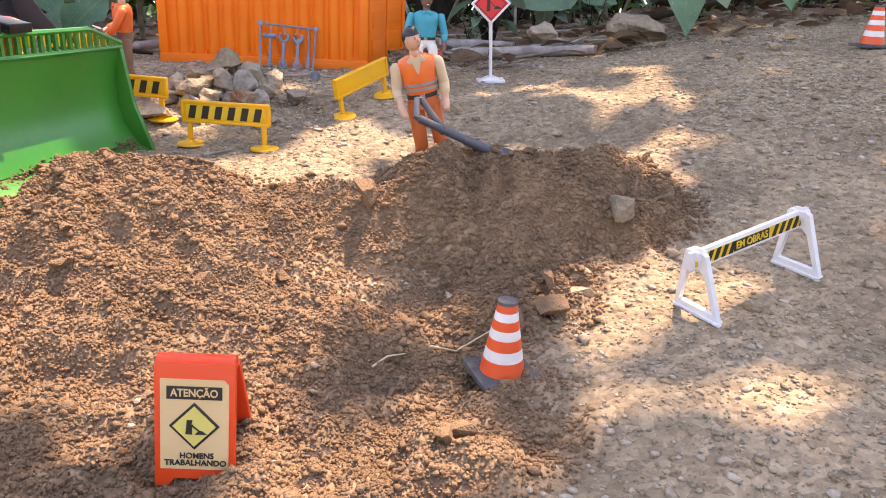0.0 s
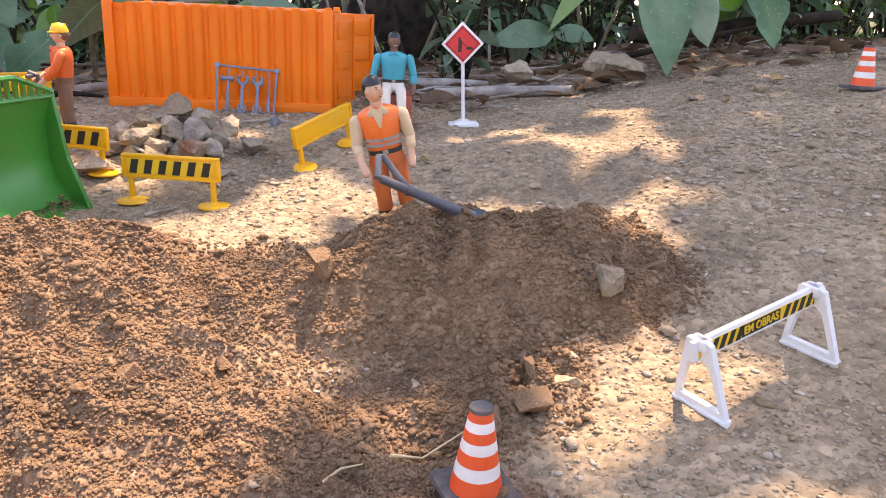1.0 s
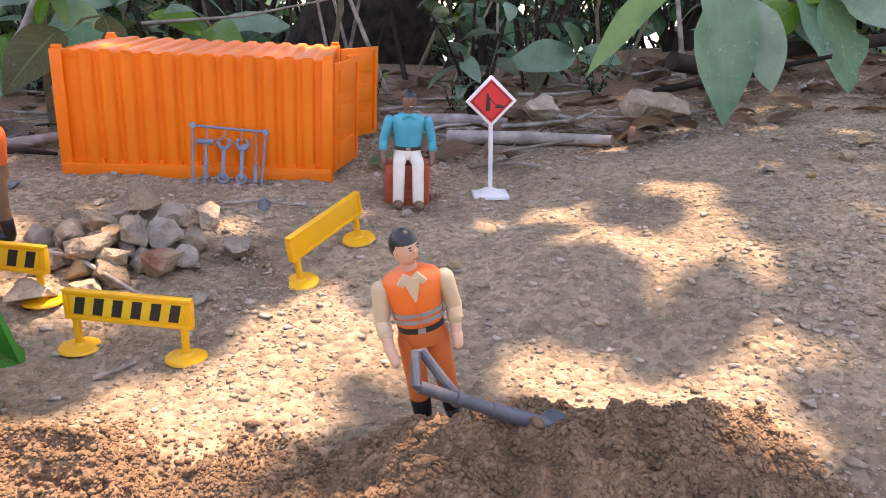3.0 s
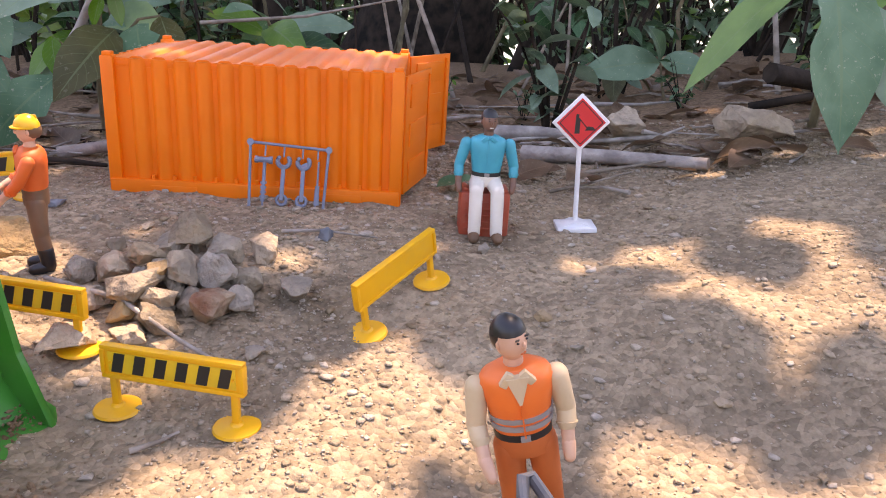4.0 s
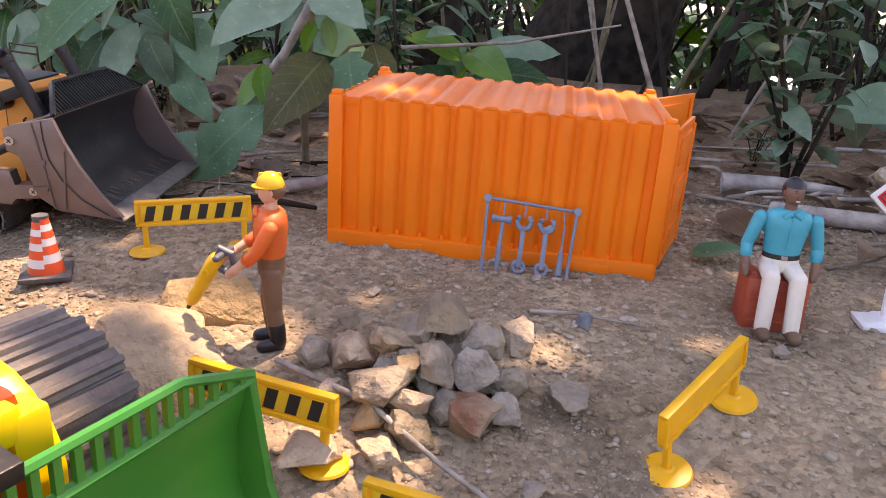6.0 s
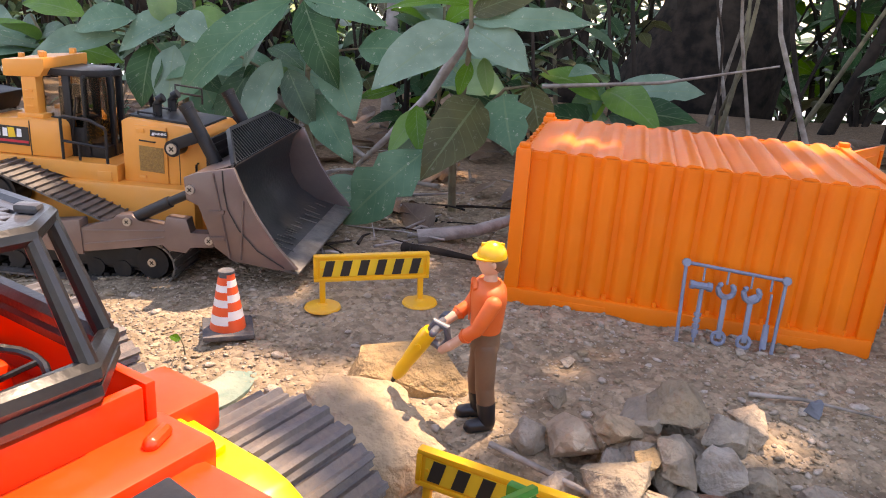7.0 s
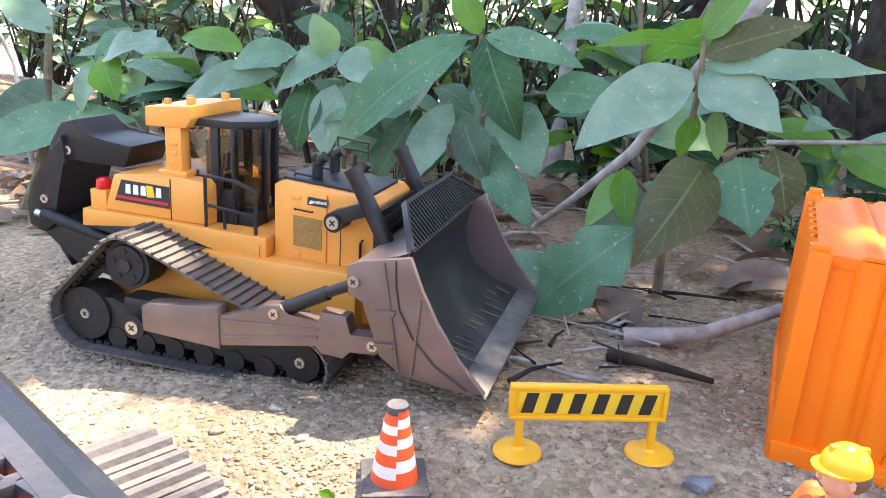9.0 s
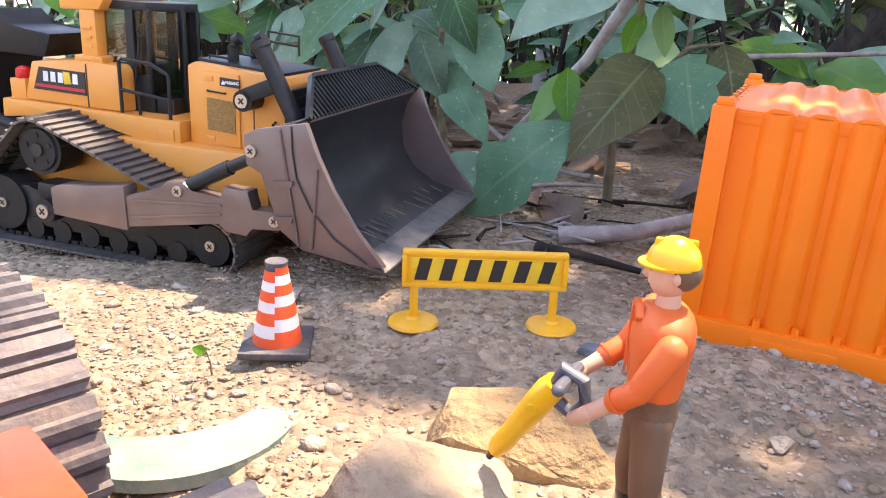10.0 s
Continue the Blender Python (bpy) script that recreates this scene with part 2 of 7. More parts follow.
def ring(bm, c, ax, ay, n):
    return [bm.verts.new(c + ax * math.cos(2 * math.pi * i / n) + ay * math.sin(2 * math.pi * i / n)) for i in range(n)]


def skin(bm, rings, mi=0, caps=True):
    n = len(rings[0])
    for a, b in zip(rings, rings[1:]):
        for i in range(n):
            bm.faces.new((a[i], a[(i + 1) % n], b[(i + 1) % n], b[i])).material_index = mi
    if caps:
        bm.faces.new(rings[0]).material_index = mi
        bm.faces.new(rings[-1]).material_index = mi


def axes(d):
    d = Vector(d).normalized()
    a = d.cross(Vector((0, 0, 1)) if abs(d.z) < 0.9 else Vector((1, 0, 0))).normalized()
    return a, d.cross(a)


def rod(bm, p0, p1, r0, r1=None, n=10, mi=0, round_ends=False):
    p0, p1 = Vector(p0), Vector(p1)
    r1 = r0 if r1 is None else r1
    d = (p1 - p0).normalized()
    a, b = axes(d)
    rs = []
    if round_ends:
        for k in (80, 50, 22):
            s, c = math.sin(radians(k)), math.cos(radians(k))
            rs.append(ring(bm, p0 - d * r0 * s, a * r0 * c, b * r0 * c, n))
    rs.append(ring(bm, p0, a * r0, b * r0, n))
    rs.append(ring(bm, p1, a * r1, b * r1, n))
    if round_ends:
        for k in (22, 50, 80):
            s, c = math.sin(radians(k)), math.cos(radians(k))
            rs.append(ring(bm, p1 + d * r1 * s, a * r1 * c, b * r1 * c, n))
    skin(bm, rs, mi)
    return bm


def tube(bm, pts, radii, n=8, mi=0):
    pts = [Vector(p) for p in pts]
    if isinstance(radii, (int, float)):
        radii = [radii] * len(pts)
    rs = []
    for i, p in enumerate(pts):
        d = (pts[min(i + 1, len(pts) - 1)] - pts[max(i - 1, 0)]).normalized()
        ref = Vector((0.13, 0.31, 0.94)).normalized()
        if abs(d.dot(ref)) > 0.95:
            ref = Vector((1, 0.1, 0))
        a = d.cross(ref).normalized()
        rs.append(ring(bm, p, a * radii[i], d.cross(a) * radii[i], n))
    skin(bm, rs, mi)
    return bm


def lathe(bm, prof, n=24, mi=0, c=(0, 0, 0)):
    """Profile of (radius, height), turned about z."""
    c = Vector(c)
    rs = [ring(bm, c + Vector((0, 0, z)), Vector((r, 0, 0)), Vector((0, r, 0)), n) for r, z in prof]
    skin(bm, rs, mi)
    return bm


def prism(bm, poly, w0, w1, plane="xz", mi=0, bevel=0.0):
    """A flat outline pushed through from w0 to w1 across its plane."""
    def at(p, w):
        return {"xz": (p[0], w, p[1]), "xy": (p[0], p[1], w), "yz": (w, p[0], p[1])}[plane]
    lo = [bm.verts.new(at(p, w0)) for p in poly]
    hi = [bm.verts.new(at(p, w1)) for p in poly]
    n = len(poly)
    fs = [bm.faces.new(lo), bm.faces.new(hi)]
    for i in range(n):
        fs.append(bm.faces.new((lo[i], lo[(i + 1) % n], hi[(i + 1) % n], hi[i])))
    for f in fs:
        f.material_index = mi
    if bevel:
        r = bmesh.ops.bevel(bm, geom=list({e for f in fs for e in f.edges}), offset=bevel, segments=2, affect="EDGES", profile=0.6)
        for f in r["faces"]:
            f.material_index = mi
    return bm


def B():
    return bmesh.new()


def words(name, text, size, material, parent, m, label="", depth=0.0002, spread=1.0):
    cu = bpy.data.curves.new(name, "FONT")
    cu.body, cu.size, cu.extrude, cu.align_x, cu.align_y, cu.offset = text, size, depth, "CENTER", "CENTER", size * 0.02
    tmp = new("lettering_source", cu)
    bpy.context.view_layer.update()
    me = bpy.data.meshes.new_from_object(tmp.evaluated_get(bpy.context.evaluated_depsgraph_get()))
    bpy.data.objects.remove(tmp)
    me.materials.clear()
    me.materials.append(material)
    ob = part(name, me, material, parent, label, m @ Matrix.Diagonal((spread, 1, 1, 1)))
    return ob


# ---- ground ----
rng = np.random.default_rng(7)


def vnoise(x, y, seed=0):
    """Smooth value noise between -1 and 1 on arrays."""
    xi, yi = np.floor(x).astype(np.int64), np.floor(y).astype(np.int64)
    u, v = x - xi, y - yi
    u, v = u * u * (3 - 2 * u), v * v * (3 - 2 * v)

    def h(a, b):
        k = (a * 374761393 + b * 668265263 + seed * 974634541) & 0xFFFFFFFF
        k = ((k ^ (k >> 13)) * 1274126177) & 0xFFFFFFFF
        return ((k ^ (k >> 16)) & 0xFFFF) / 32767.5 - 1
    return (h(xi, yi) * (1 - u) + h(xi + 1, yi) * u) * (1 - v) + (h(xi, yi + 1) * (1 - u) + h(xi + 1, yi + 1) * u) * v


def sstep(v, a, b):
    t = np.clip((v - a) / (b - a), 0, 1)
    return t * t * (3 - 2 * t)


def soil(x, y):
    """How much of the ground is fresh dug soil, 0 to 1."""
    wob = 0.02 * vnoise(x * 14, y * 14, 3) + 0.012 * vnoise(x * 45, y * 45, 4)
    pit = 1 - sstep(np.hypot((x + 0.07) / 0.21, (y - 0.485) / 0.125) + wob * 6, 0.8, 1.08)
    left = 1 - sstep(np.hypot((x + 0.24) / 0.17, (y - 0.46) / 0.15) + wob * 6, 0.85, 1.1)
    front = 1 - sstep(np.hypot((x + 0.1) / 0.16, (y - 0.32) / 0.11) + wob * 6, 0.8, 1.1)
    ridge = 1 - sstep(np.hypot((x - 0.055) / 0.125, (y - 0.535) / 0.075) + wob * 6, 0.85, 1.08)
    dry = np.exp(-(((x + 0.06) / 0.06) ** 2) - ((y - 0.462) / 0.022) ** 2)
    return np.maximum(np.maximum(pit, left), np.maximum(0.85 * front, ridge)) * (1 - 0.45 * dry)


def height(x, y):
    """The ground's height: a slope towards the viewer, a bank on one side, dug mounds, and a fall to the reflecting
    sheet behind.
    """
    x, y = np.asarray(x, float), np.asarray(y, float)
    z = np.interp(y, [0.0, 0.3, 0.36, 0.68, 0.76, 0.82, 0.9, 1.0, 1.6, 2.4, 5.0, 9.0], [-0.098, -0.09, -0.0855, -0.034, -0.020, -0.0105, -0.005, -0.002, 0.0, -0.03, -0.45, -1.3])
    z = z + 0.165 * np.clip(x - 0.005 - 0.05 * sstep(y, 0.75, 0.95), 0, 0.55) * np.clip(1.4 - 0.2 * y, 0, 1) - 0.065 * np.clip(-x - 0.52, 0, 1.5)
    ridge = sstep(x, -0.095, -0.02) * sstep(x, 0.185, 0.075) * sstep(y, 0.462, 0.525) * sstep(y, 0.635, 0.55)
    z = z + 0.043 * ridge
    left = np.exp(-(((x + 0.235) / 0.11) ** 2) - ((y - 0.525) / 0.075) ** 2)
    left2 = np.exp(-(((x + 0.2) / 0.1) ** 2) - ((y - 0.44) / 0.07) ** 2)
    z = z + 0.034 * left + 0.006 * left2
    near = np.exp(-((x + 0.15) ** 2 + (y - 0.6) ** 2) / 0.8)
    s = soil(x, y)
    z = z + near * (0.006 * vnoise(x * 9, y * 9, 1) + 0.0022 * vnoise(x * 31, y * 31, 2))
    z = z + s * (0.008 * vnoise(x * 26, y * 26, 5) + 0.014 * (0.3 - np.abs(vnoise(x * 48, y * 48, 6))) + 0.006 * vnoise(x * 95, y * 95, 7) + 0.0022 * (0.35 - np.abs(vnoise(x * 170, y * 170, 8))))
    z = z + near * (1 - s) * (0.0013 * vnoise(x * 120, y * 120, 9) + 0.0018 * vnoise(x * 60, y * 60, 10))
    z = z + 0.0045 * np.exp(-(((x + 0.46) / 0.13) ** 2) - ((y - 0.92) / 0.07) ** 2)
    far = np.clip((y - 1.3) / 2, 0, 1)
    return z + far * 0.04 * vnoise(x * 2.1, y * 2.1, 11)


def gz(x, y):
    return float(height(np.array([x]), np.array([y]))[0])


def spread_axis(lo, hi, step, ends, fine):
    core = np.concatenate((np.arange(lo, fine[0] - step / 2, step), np.arange(fine[0], fine[1], step / 2), np.arange(fine[1], hi + step / 2, step)))
    out = []
    d, v = step, 0.0
    while v < ends:
        d *= 1.22
        v += d
        out.append(v)
    out = np.array(out)
    return np.concatenate((lo - out[::-1], core, hi + out))


def build_ground():
    xs, ys = spread_axis(-1.05, 0.75, 0.004, 60, (-0.454, 0.226)), spread_axis(0.2, 1.3, 0.004, 60, (0.24, 0.66))
    X, Y = np.meshgrid(xs, ys)
    Z = height(X, Y)
    nx, ny = len(xs), len(ys)
    me = bpy.data.meshes.new("ground")
    co = np.stack((X, Y, Z), -1).reshape(-1, 3)
    i = (np.arange(ny - 1)[:, None] * nx + np.arange(nx - 1)[None]).reshape(-1)
    quads = np.stack((i, i + 1, i + nx + 1, i + nx), -1)
    me.vertices.add(len(co))
    me.vertices.foreach_set("co", co.ravel())
    me.loops.add(quads.size)
    me.loops.foreach_set("vertex_index", quads.ravel().astype(np.int32))
    me.polygons.add(len(quads))
    me.polygons.foreach_set("loop_start", np.arange(0, quads.size, 4, dtype=np.int32))
    me.update(calc_edges=True)
    at = me.attributes.new("soil", "FLOAT", "POINT")
    # dug soil; behind y 1.2 the ground is darkened for litter and bush shade
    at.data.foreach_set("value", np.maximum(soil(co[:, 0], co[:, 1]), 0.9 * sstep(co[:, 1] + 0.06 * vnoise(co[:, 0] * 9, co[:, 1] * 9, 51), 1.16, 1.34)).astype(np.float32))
    me.materials.append(M_EARTH)
    me.shade_smooth()
    tagged(new("ground", me), "dry stony earth with freshly dug brown soil", "ground", kind="structure")


BALLS = {}


def ball(level):
    """Points and triangles of a small ball: 8 triangles at level 0, 20 at level 1."""
    if level not in BALLS:
        bm = B()
        if level:
            bmesh.ops.create_icosphere(bm, subdivisions=1, radius=1.0)
        else:
            ps = [bm.verts.new(p) for p in ((1, 0, 0), (0, 1, 0), (-1, 0, 0), (0, -1, 0), (0, 0, 1), (0, 0, -1))]
            for i in range(4):
                bm.faces.new((ps[i], ps[(i + 1) % 4], ps[4]))
                bm.faces.new((ps[(i + 1) % 4], ps[i], ps[5]))
        bm.verts.index_update()
        bm.verts.ensure_lookup_table()
        BALLS[level] = (np.array([v.co[:] for v in bm.verts]), np.array([[v.index for v in f.verts] for f in bm.faces]))
        bm.free()
    return BALLS[level]


def grains(name, pts, sizes, flat, material, label, category, sink=0.25, level=1, heights=None, rough=0.26, smooth=False):
    """Many small rough lumps, joined as one loose layer on the ground."""
    v0, f0 = ball(level)
    n = len(pts)
    V = v0[None] * (1 + rng.normal(0, rough, (n, len(v0), 1)))
    a, b = rng.uniform(0, 6.28, n), rng.uniform(0, 3.14, n)
    ca, sa, cb, sb = np.cos(a), np.sin(a), np.cos(b), np.sin(b)
    V = V * np.stack((rng.uniform(0.75, 1.3, n), rng.uniform(0.65, 1.0, n), rng.uniform(0.65, 1.0, n)), -1)[:, None]
    x, y, z = V[..., 0], V[..., 1], V[..., 2]
    y, z = y * cb[:, None] - z * sb[:, None], y * sb[:, None] + z * cb[:, None]
    z = z * flat
    x, y = x * ca[:, None] - y * sa[:, None], x * sa[:, None] + y * ca[:, None]
    s = sizes[:, None] / 2
    h = height(pts[:, 0], pts[:, 1]) if heights is None else heights
    co = np.stack((x * s + pts[:, :1], y * s + pts[:, 1:2], z * s + (h + sizes * flat * (0.5 - sink))[:, None]), -1).reshape(-1, 3)
    tri = (f0[None] + (np.arange(n) * len(v0))[:, None, None]).reshape(-1, 3)
    me = bpy.data.meshes.new(name)
    me.vertices.add(len(co))
    me.vertices.foreach_set("co", co.ravel())
    me.loops.add(tri.size)
    me.loops.foreach_set("vertex_index", tri.ravel().astype(np.int32))
    me.polygons.add(len(tri))
    me.polygons.foreach_set("loop_start", np.arange(0, tri.size, 3, dtype=np.int32))
    me.update(calc_edges=True)
    me.materials.append(material)
    if smooth:
        me.shade_smooth()
    return tagged(new(name, me), label, category, kind="stuff")


build_ground()

# sheet added far behind the trees, reflecting sky to brighten the gaps
bm = B()
bmesh.ops.create_grid(bm, x_segments=1, y_segments=1, size=60)
bmesh.ops.translate(bm, verts=bm.verts, vec=(0, 66.5, -0.85))
M_BRIGHT_SHEET = mat("reflecting_sheet", (0.2, 0.22, 0.2), None, 0.5, 0.12, 0.2, 3.0)
tagged(new("water", mesh_of(bm, "water", M_BRIGHT_SHEET)), "added sheet reflecting sky for bright gaps between the trees", "water", kind="structure")


# ---- shipping container ----
def corrugated(length, heightm, ribs, depth=0.0042, thick=0.002, margin=0.012):
    """A ribbed sheet in the xz plane: x along, z up, ribs standing out towards -y."""
    poly = [(0.0, 0.0), (margin, 0.0)]
    step = (length - 2 * margin) / ribs
    for k in range(ribs):
        x0 = margin + k * step
        poly += [(x0 + step * 0.06, 0.0), (x0 + step * 0.26, 0.0), (x0 + step * 0.44, -depth * 0.85), (x0 + step * 0.52, -depth), (x0 + step * 0.84, -depth), (x0 + step * 0.92, -depth * 0.8)]
    poly += [(length - margin, 0.0), (length, 0.0)]
    bm = B()
    outer = [[bm.verts.new((x, y, z)) for x, y in poly] for z in (0.0, heightm)]
    inner = [[bm.verts.new((x, y + thick, z)) for x, y in poly] for z in (0.0, heightm)]
    n = len(poly)
    for i in range(n - 1):
        bm.faces.new((outer[0][i], outer[0][i + 1], outer[1][i + 1], outer[1][i]))
        bm.faces.new((inner[0][i + 1], inner[0][i], inner[1][i], inner[1][i + 1]))
        for z in (0, 1):
            bm.faces.new((outer[z][i], outer[z][i + 1], inner[z][i + 1], inner[z][i]))
    for i in (0, n - 1):
        bm.faces.new((outer[0][i], outer[1][i], inner[1][i], inner[0][i]))
    return bm


def container():
    W, D, H = 0.254, 0.165, 0.121
    c = thing("shipping_container", "orange plastic toy shipping container with its end doors open", "container",
              pose(-0.3605, 0.974, -0.003, 0, 0.3, 3.2))
    rail = 0.017
    part("side_wall", corrugated(W - 0.008, H - rail + 0.0015, 12), M_ORANGE, c, m=pose(0.004, 0.0035, rail - 0.003), smooth=40)
    part("side_wall", corrugated(W - 0.008, H - rail + 0.0015, 12), M_ORANGE, c, m=pose(W - 0.004, D - 0.0035, rail - 0.003, 0, 0, 180), smooth=40)
    part("end_wall", corrugated(D - 0.012, H - rail + 0.001, 7), M_ORANGE, c, m=pose(0.004, D - 0.006, rail - 0.003, 0, 0, -90), smooth=40)
    part("roof", corrugated(W - 0.008, D - 0.005, 12, 0.0028), M_ORANGE, c, m=pose(0.004, 0.0025, H - 0.0022, -90, 0, 0), smooth=40)
    for x in (0.004, W - 0.004):
        for y in (0.004, D - 0.004):
            part("corner_post", box(B(), x, y, H / 2, 0.011, 0.011, H, 0.0012), M_ORANGE, c)
            bm = box(B(), x, y, H + 0.0015, 0.008, 0.008, 0.004, 0.0012)
            part("corner_cap", bm, M_ORANGE, c)
    for y in (0.002, D - 0.002):
        bm = box(B(), W / 2, y, 0.008, W, 0.011, 0.015, 0.0012)
        for a, b in ((0.035, 0.075), (0.18, 0.22)):
            box(bm, (a + b) / 2 * W / 0.254, y - 0.0055 if y < 0.1 else y + 0.0055, 0.0075, b - a, 0.0015, 0.007, 0.0005)
        part("bottom_rail", bm, M_ORANGE, c)
    for k in range(12):
        x = 0.018 + (W - 0.036) / 12 * (k + 1.02)
        if x < W - 0.012:
            part("rail_lug", rod(B(), (x, 0.001, 0.0145), (x, 0.001, 0.0195), 0.0022, 0.0018, 8), M_ORANGE, c)
    part("end_rail", box(B(), 0.003, D / 2, 0.008, 0.01, D - 0.01, 0.015, 0.001), M_ORANGE, c)
    part("end_sill", box(B(), W - 0.004, D / 2, 0.006, 0.01, D - 0.012, 0.011, 0.001), M_ORANGE, c)
    for y in (0.006, D - 0.006):
        part("top_rail", box(B(), W / 2, y, H - 0.006, W - 0.012, 0.006, 0.005, 0.001), M_ORANGE, c)
    part("floor", box(B(), W / 2, D / 2, 0.012, W - 0.012, D - 0.012, 0.003), M_ORANGE, c)
    part("end_lintel", box(B(), W - 0.004, D / 2, H - 0.004, 0.008, D - 0.012, 0.008, 0.001), M_ORANGE, c)
    dh, dw = H - 0.016, D / 2 - 0.006

    def door(m, name):
        d = part("door", box(B(), dw / 2, 0, dh / 2, dw, 0.003, dh, 0.0008), M_ORANGE, c, m=m)
        for z in (0.17, 0.5, 0.83):
            part("door_panel", box(B(), dw * 0.46, -0.002, dh * z, dw * 0.66, 0.0022, dh * 0.2, 0.0008), M_ORANGE, d)
            part("door_panel", box(B(), dw * 0.46, 0.002, dh * z, dw * 0.66, 0.0022, dh * 0.2, 0.0008), M_ORANGE, d)
        for s in (-1, 1):
            part("locking_rod", rod(B(), (dw * 0.88, 0.0025 * s, 0.004), (dw * 0.88, 0.0025 * s, dh - 0.004), 0.0016, n=8), M_ORANGE, d)
        for z in (0.2, 0.5, 0.8):
            part("latch", box(B(), dw * 0.86, 0.0035, dh * z, 0.01, 0.003, 0.006, 0.0008), M_ORANGE, d)
    door(pose(W + 0.002, 0.004, 0.012, 0, 0, 74), "near")
    door(pose(W + 0.002, D - 0.004, 0.012, 0, 0, 56), "far")


def tool_rack():
    r = thing("tool_sprue", "blue-grey plastic frame of toy tools leaning on the container", "toy tools",
              pose(-0.2355, 0.953, gz(-0.21, 0.953) - 0.003, -17, 3, 7))
    W, H, t = 0.067, 0.0595, 0.0013
    bm = B()
    corners = [(0.002, 0, 0.002), (W - 0.002, 0, 0.002), (W, 0, H - 0.002), (0, 0, H)]
    for a, b in zip(corners, corners[1:] + corners[:1]):
        rod(bm, a, b, t, n=8)
    for cx, _, cz in corners:
        rod(bm, (cx, -0.002, cz), (cx, 0.002, cz), 0.003, n=12)
    for x in (0.013, 0.029, 0.045, 0.058):
        rod(bm, (x, 0, H - 0.002), (x, 0, H - 0.011), 0.0008, n=6)
        rod(bm, (x, 0, 0.002), (x, 0, 0.009), 0.0008, n=6)
    part("sprue_frame", bm, M_GREY, r)
    bm = rod(B(), (0.013, 0, 0.009), (0.013, 0, 0.043), 0.0017, 0.0015, 10)
    for z in (0.012, 0.016, 0.020, 0.024):
        rod(bm, (0.013, 0, z), (0.013, 0, z + 0.0025), 0.0026, n=10)
    rod(bm, (0.0065, 0, 0.045), (0.0175, 0, 0.045), 0.0026, n=10)
    rod(bm, (0.0165, 0, 0.045), (0.0195, 0, 0.045), 0.0034, n=10)
    rod(bm, (0.0045, 0, 0.045), (0.0075, 0, 0.045), 0.0032, n=10)
    part("hammer", bm, M_GREY, r)

    def spanner(x, zt, jaw):
        bm = box(B(), x, 0, 0.026, 0.0036, 0.0024, 0.03, 0.0006)
        pts = [(x + 0.0042 * math.cos(a), 0, 0.0115 + 0.0042 * math.sin(a)) for a in np.linspace(0, 6.2832, 15)]
        tube(bm, pts, 0.0014, 6)
        pts = [(x + jaw * math.cos(a), 0, zt + jaw * math.sin(a)) for a in np.linspace(radians(125), radians(415), 13)]
        tube(bm, pts, [0.0012] + [0.0021] * 11 + [0.0012], 6)
        return bm
    part("ring_spanner", spanner(0.029, 0.045, 0.0052), M_GREY, r)
    bm = spanner(0.046, 0.045, 0.0052)
    box(bm, 0.0465, 0, 0.0415, 0.008, 0.003, 0.005, 0.0008, Euler((0, radians(-30), 0)).to_matrix().to_4x4())
    part("adjustable_spanner", bm, M_GREY, r)
    bm = rod(B(), (0.059, 0, 0.026), (0.059, 0, 0.047), 0.0009, n=8)
    rod(bm, (0.059, 0, 0.009), (0.059, 0, 0.026), 0.0024, 0.002, 10)
    part("screwdriver", bm, M_GREY, r)


# ---- barriers, signs and cones ----
def barrier():
    b = thing("road_barrier", "yellow plastic toy road barrier with black slanted blocks", "barrier", group="yellow barriers")
    W, Hp, z0 = 0.083, 0.0195, 0.021
    part("panel", box(B(), 0, 0, z0 + Hp / 2, W, 0.003, Hp, 0.0006), M_YELLOW, b)
    for z in (z0 + 0.0012, z0 + Hp - 0.0012):
        part("panel_rim", box(B(), 0, 0, z, W, 0.0052, 0.0026, 0.0008), M_YELLOW, b)
    for x in (-W / 2 + 0.0012, W / 2 - 0.0012):
        part("panel_rim", box(B(), x, 0, z0 + Hp / 2, 0.0026, 0.0052, Hp - 0.005, 0.0005), M_YELLOW, b)
    part("sticker", box(B(), 0, -0.0017, z0 + Hp / 2, W - 0.009, 0.0004, Hp - 0.0075), M_STICKER_Y, b)
    n = 6
    for k in range(n):
        x = -W / 2 + 0.0105 + k * (W - 0.021) / (n - 1)
        sh = 0.0012
        part("black_block", prism(B(), [(x - 0.0034 - sh, z0 + 0.004), (x + 0.003 - sh, z0 + 0.004), (x + 0.0034 + sh, z0 + Hp - 0.004), (x - 0.003 + sh, z0 + Hp - 0.004)], -0.00215, -0.0018), M_INK, b)
    for s in (-1, 1):
        x = s * 0.0355
        leg = part("post", box(B(), x, 0, 0.0125, 0.0042, 0.0034, 0.019, 0.0008), M_YELLOW, b)
        part("base_disc", lathe(B(), [(0.0125, 0.0), (0.0132, 0.0008), (0.0125, 0.0022), (0.004, 0.0034), (0.003, 0.0046)], 28, c=(x, 0, 0)), M_YELLOW, b)
        part("pin", rod(B(), (x, -0.0022, z0 + Hp * 0.5), (x, -0.0028, z0 + Hp * 0.5), 0.0009, n=8), M_YELLOW, b)
    return b


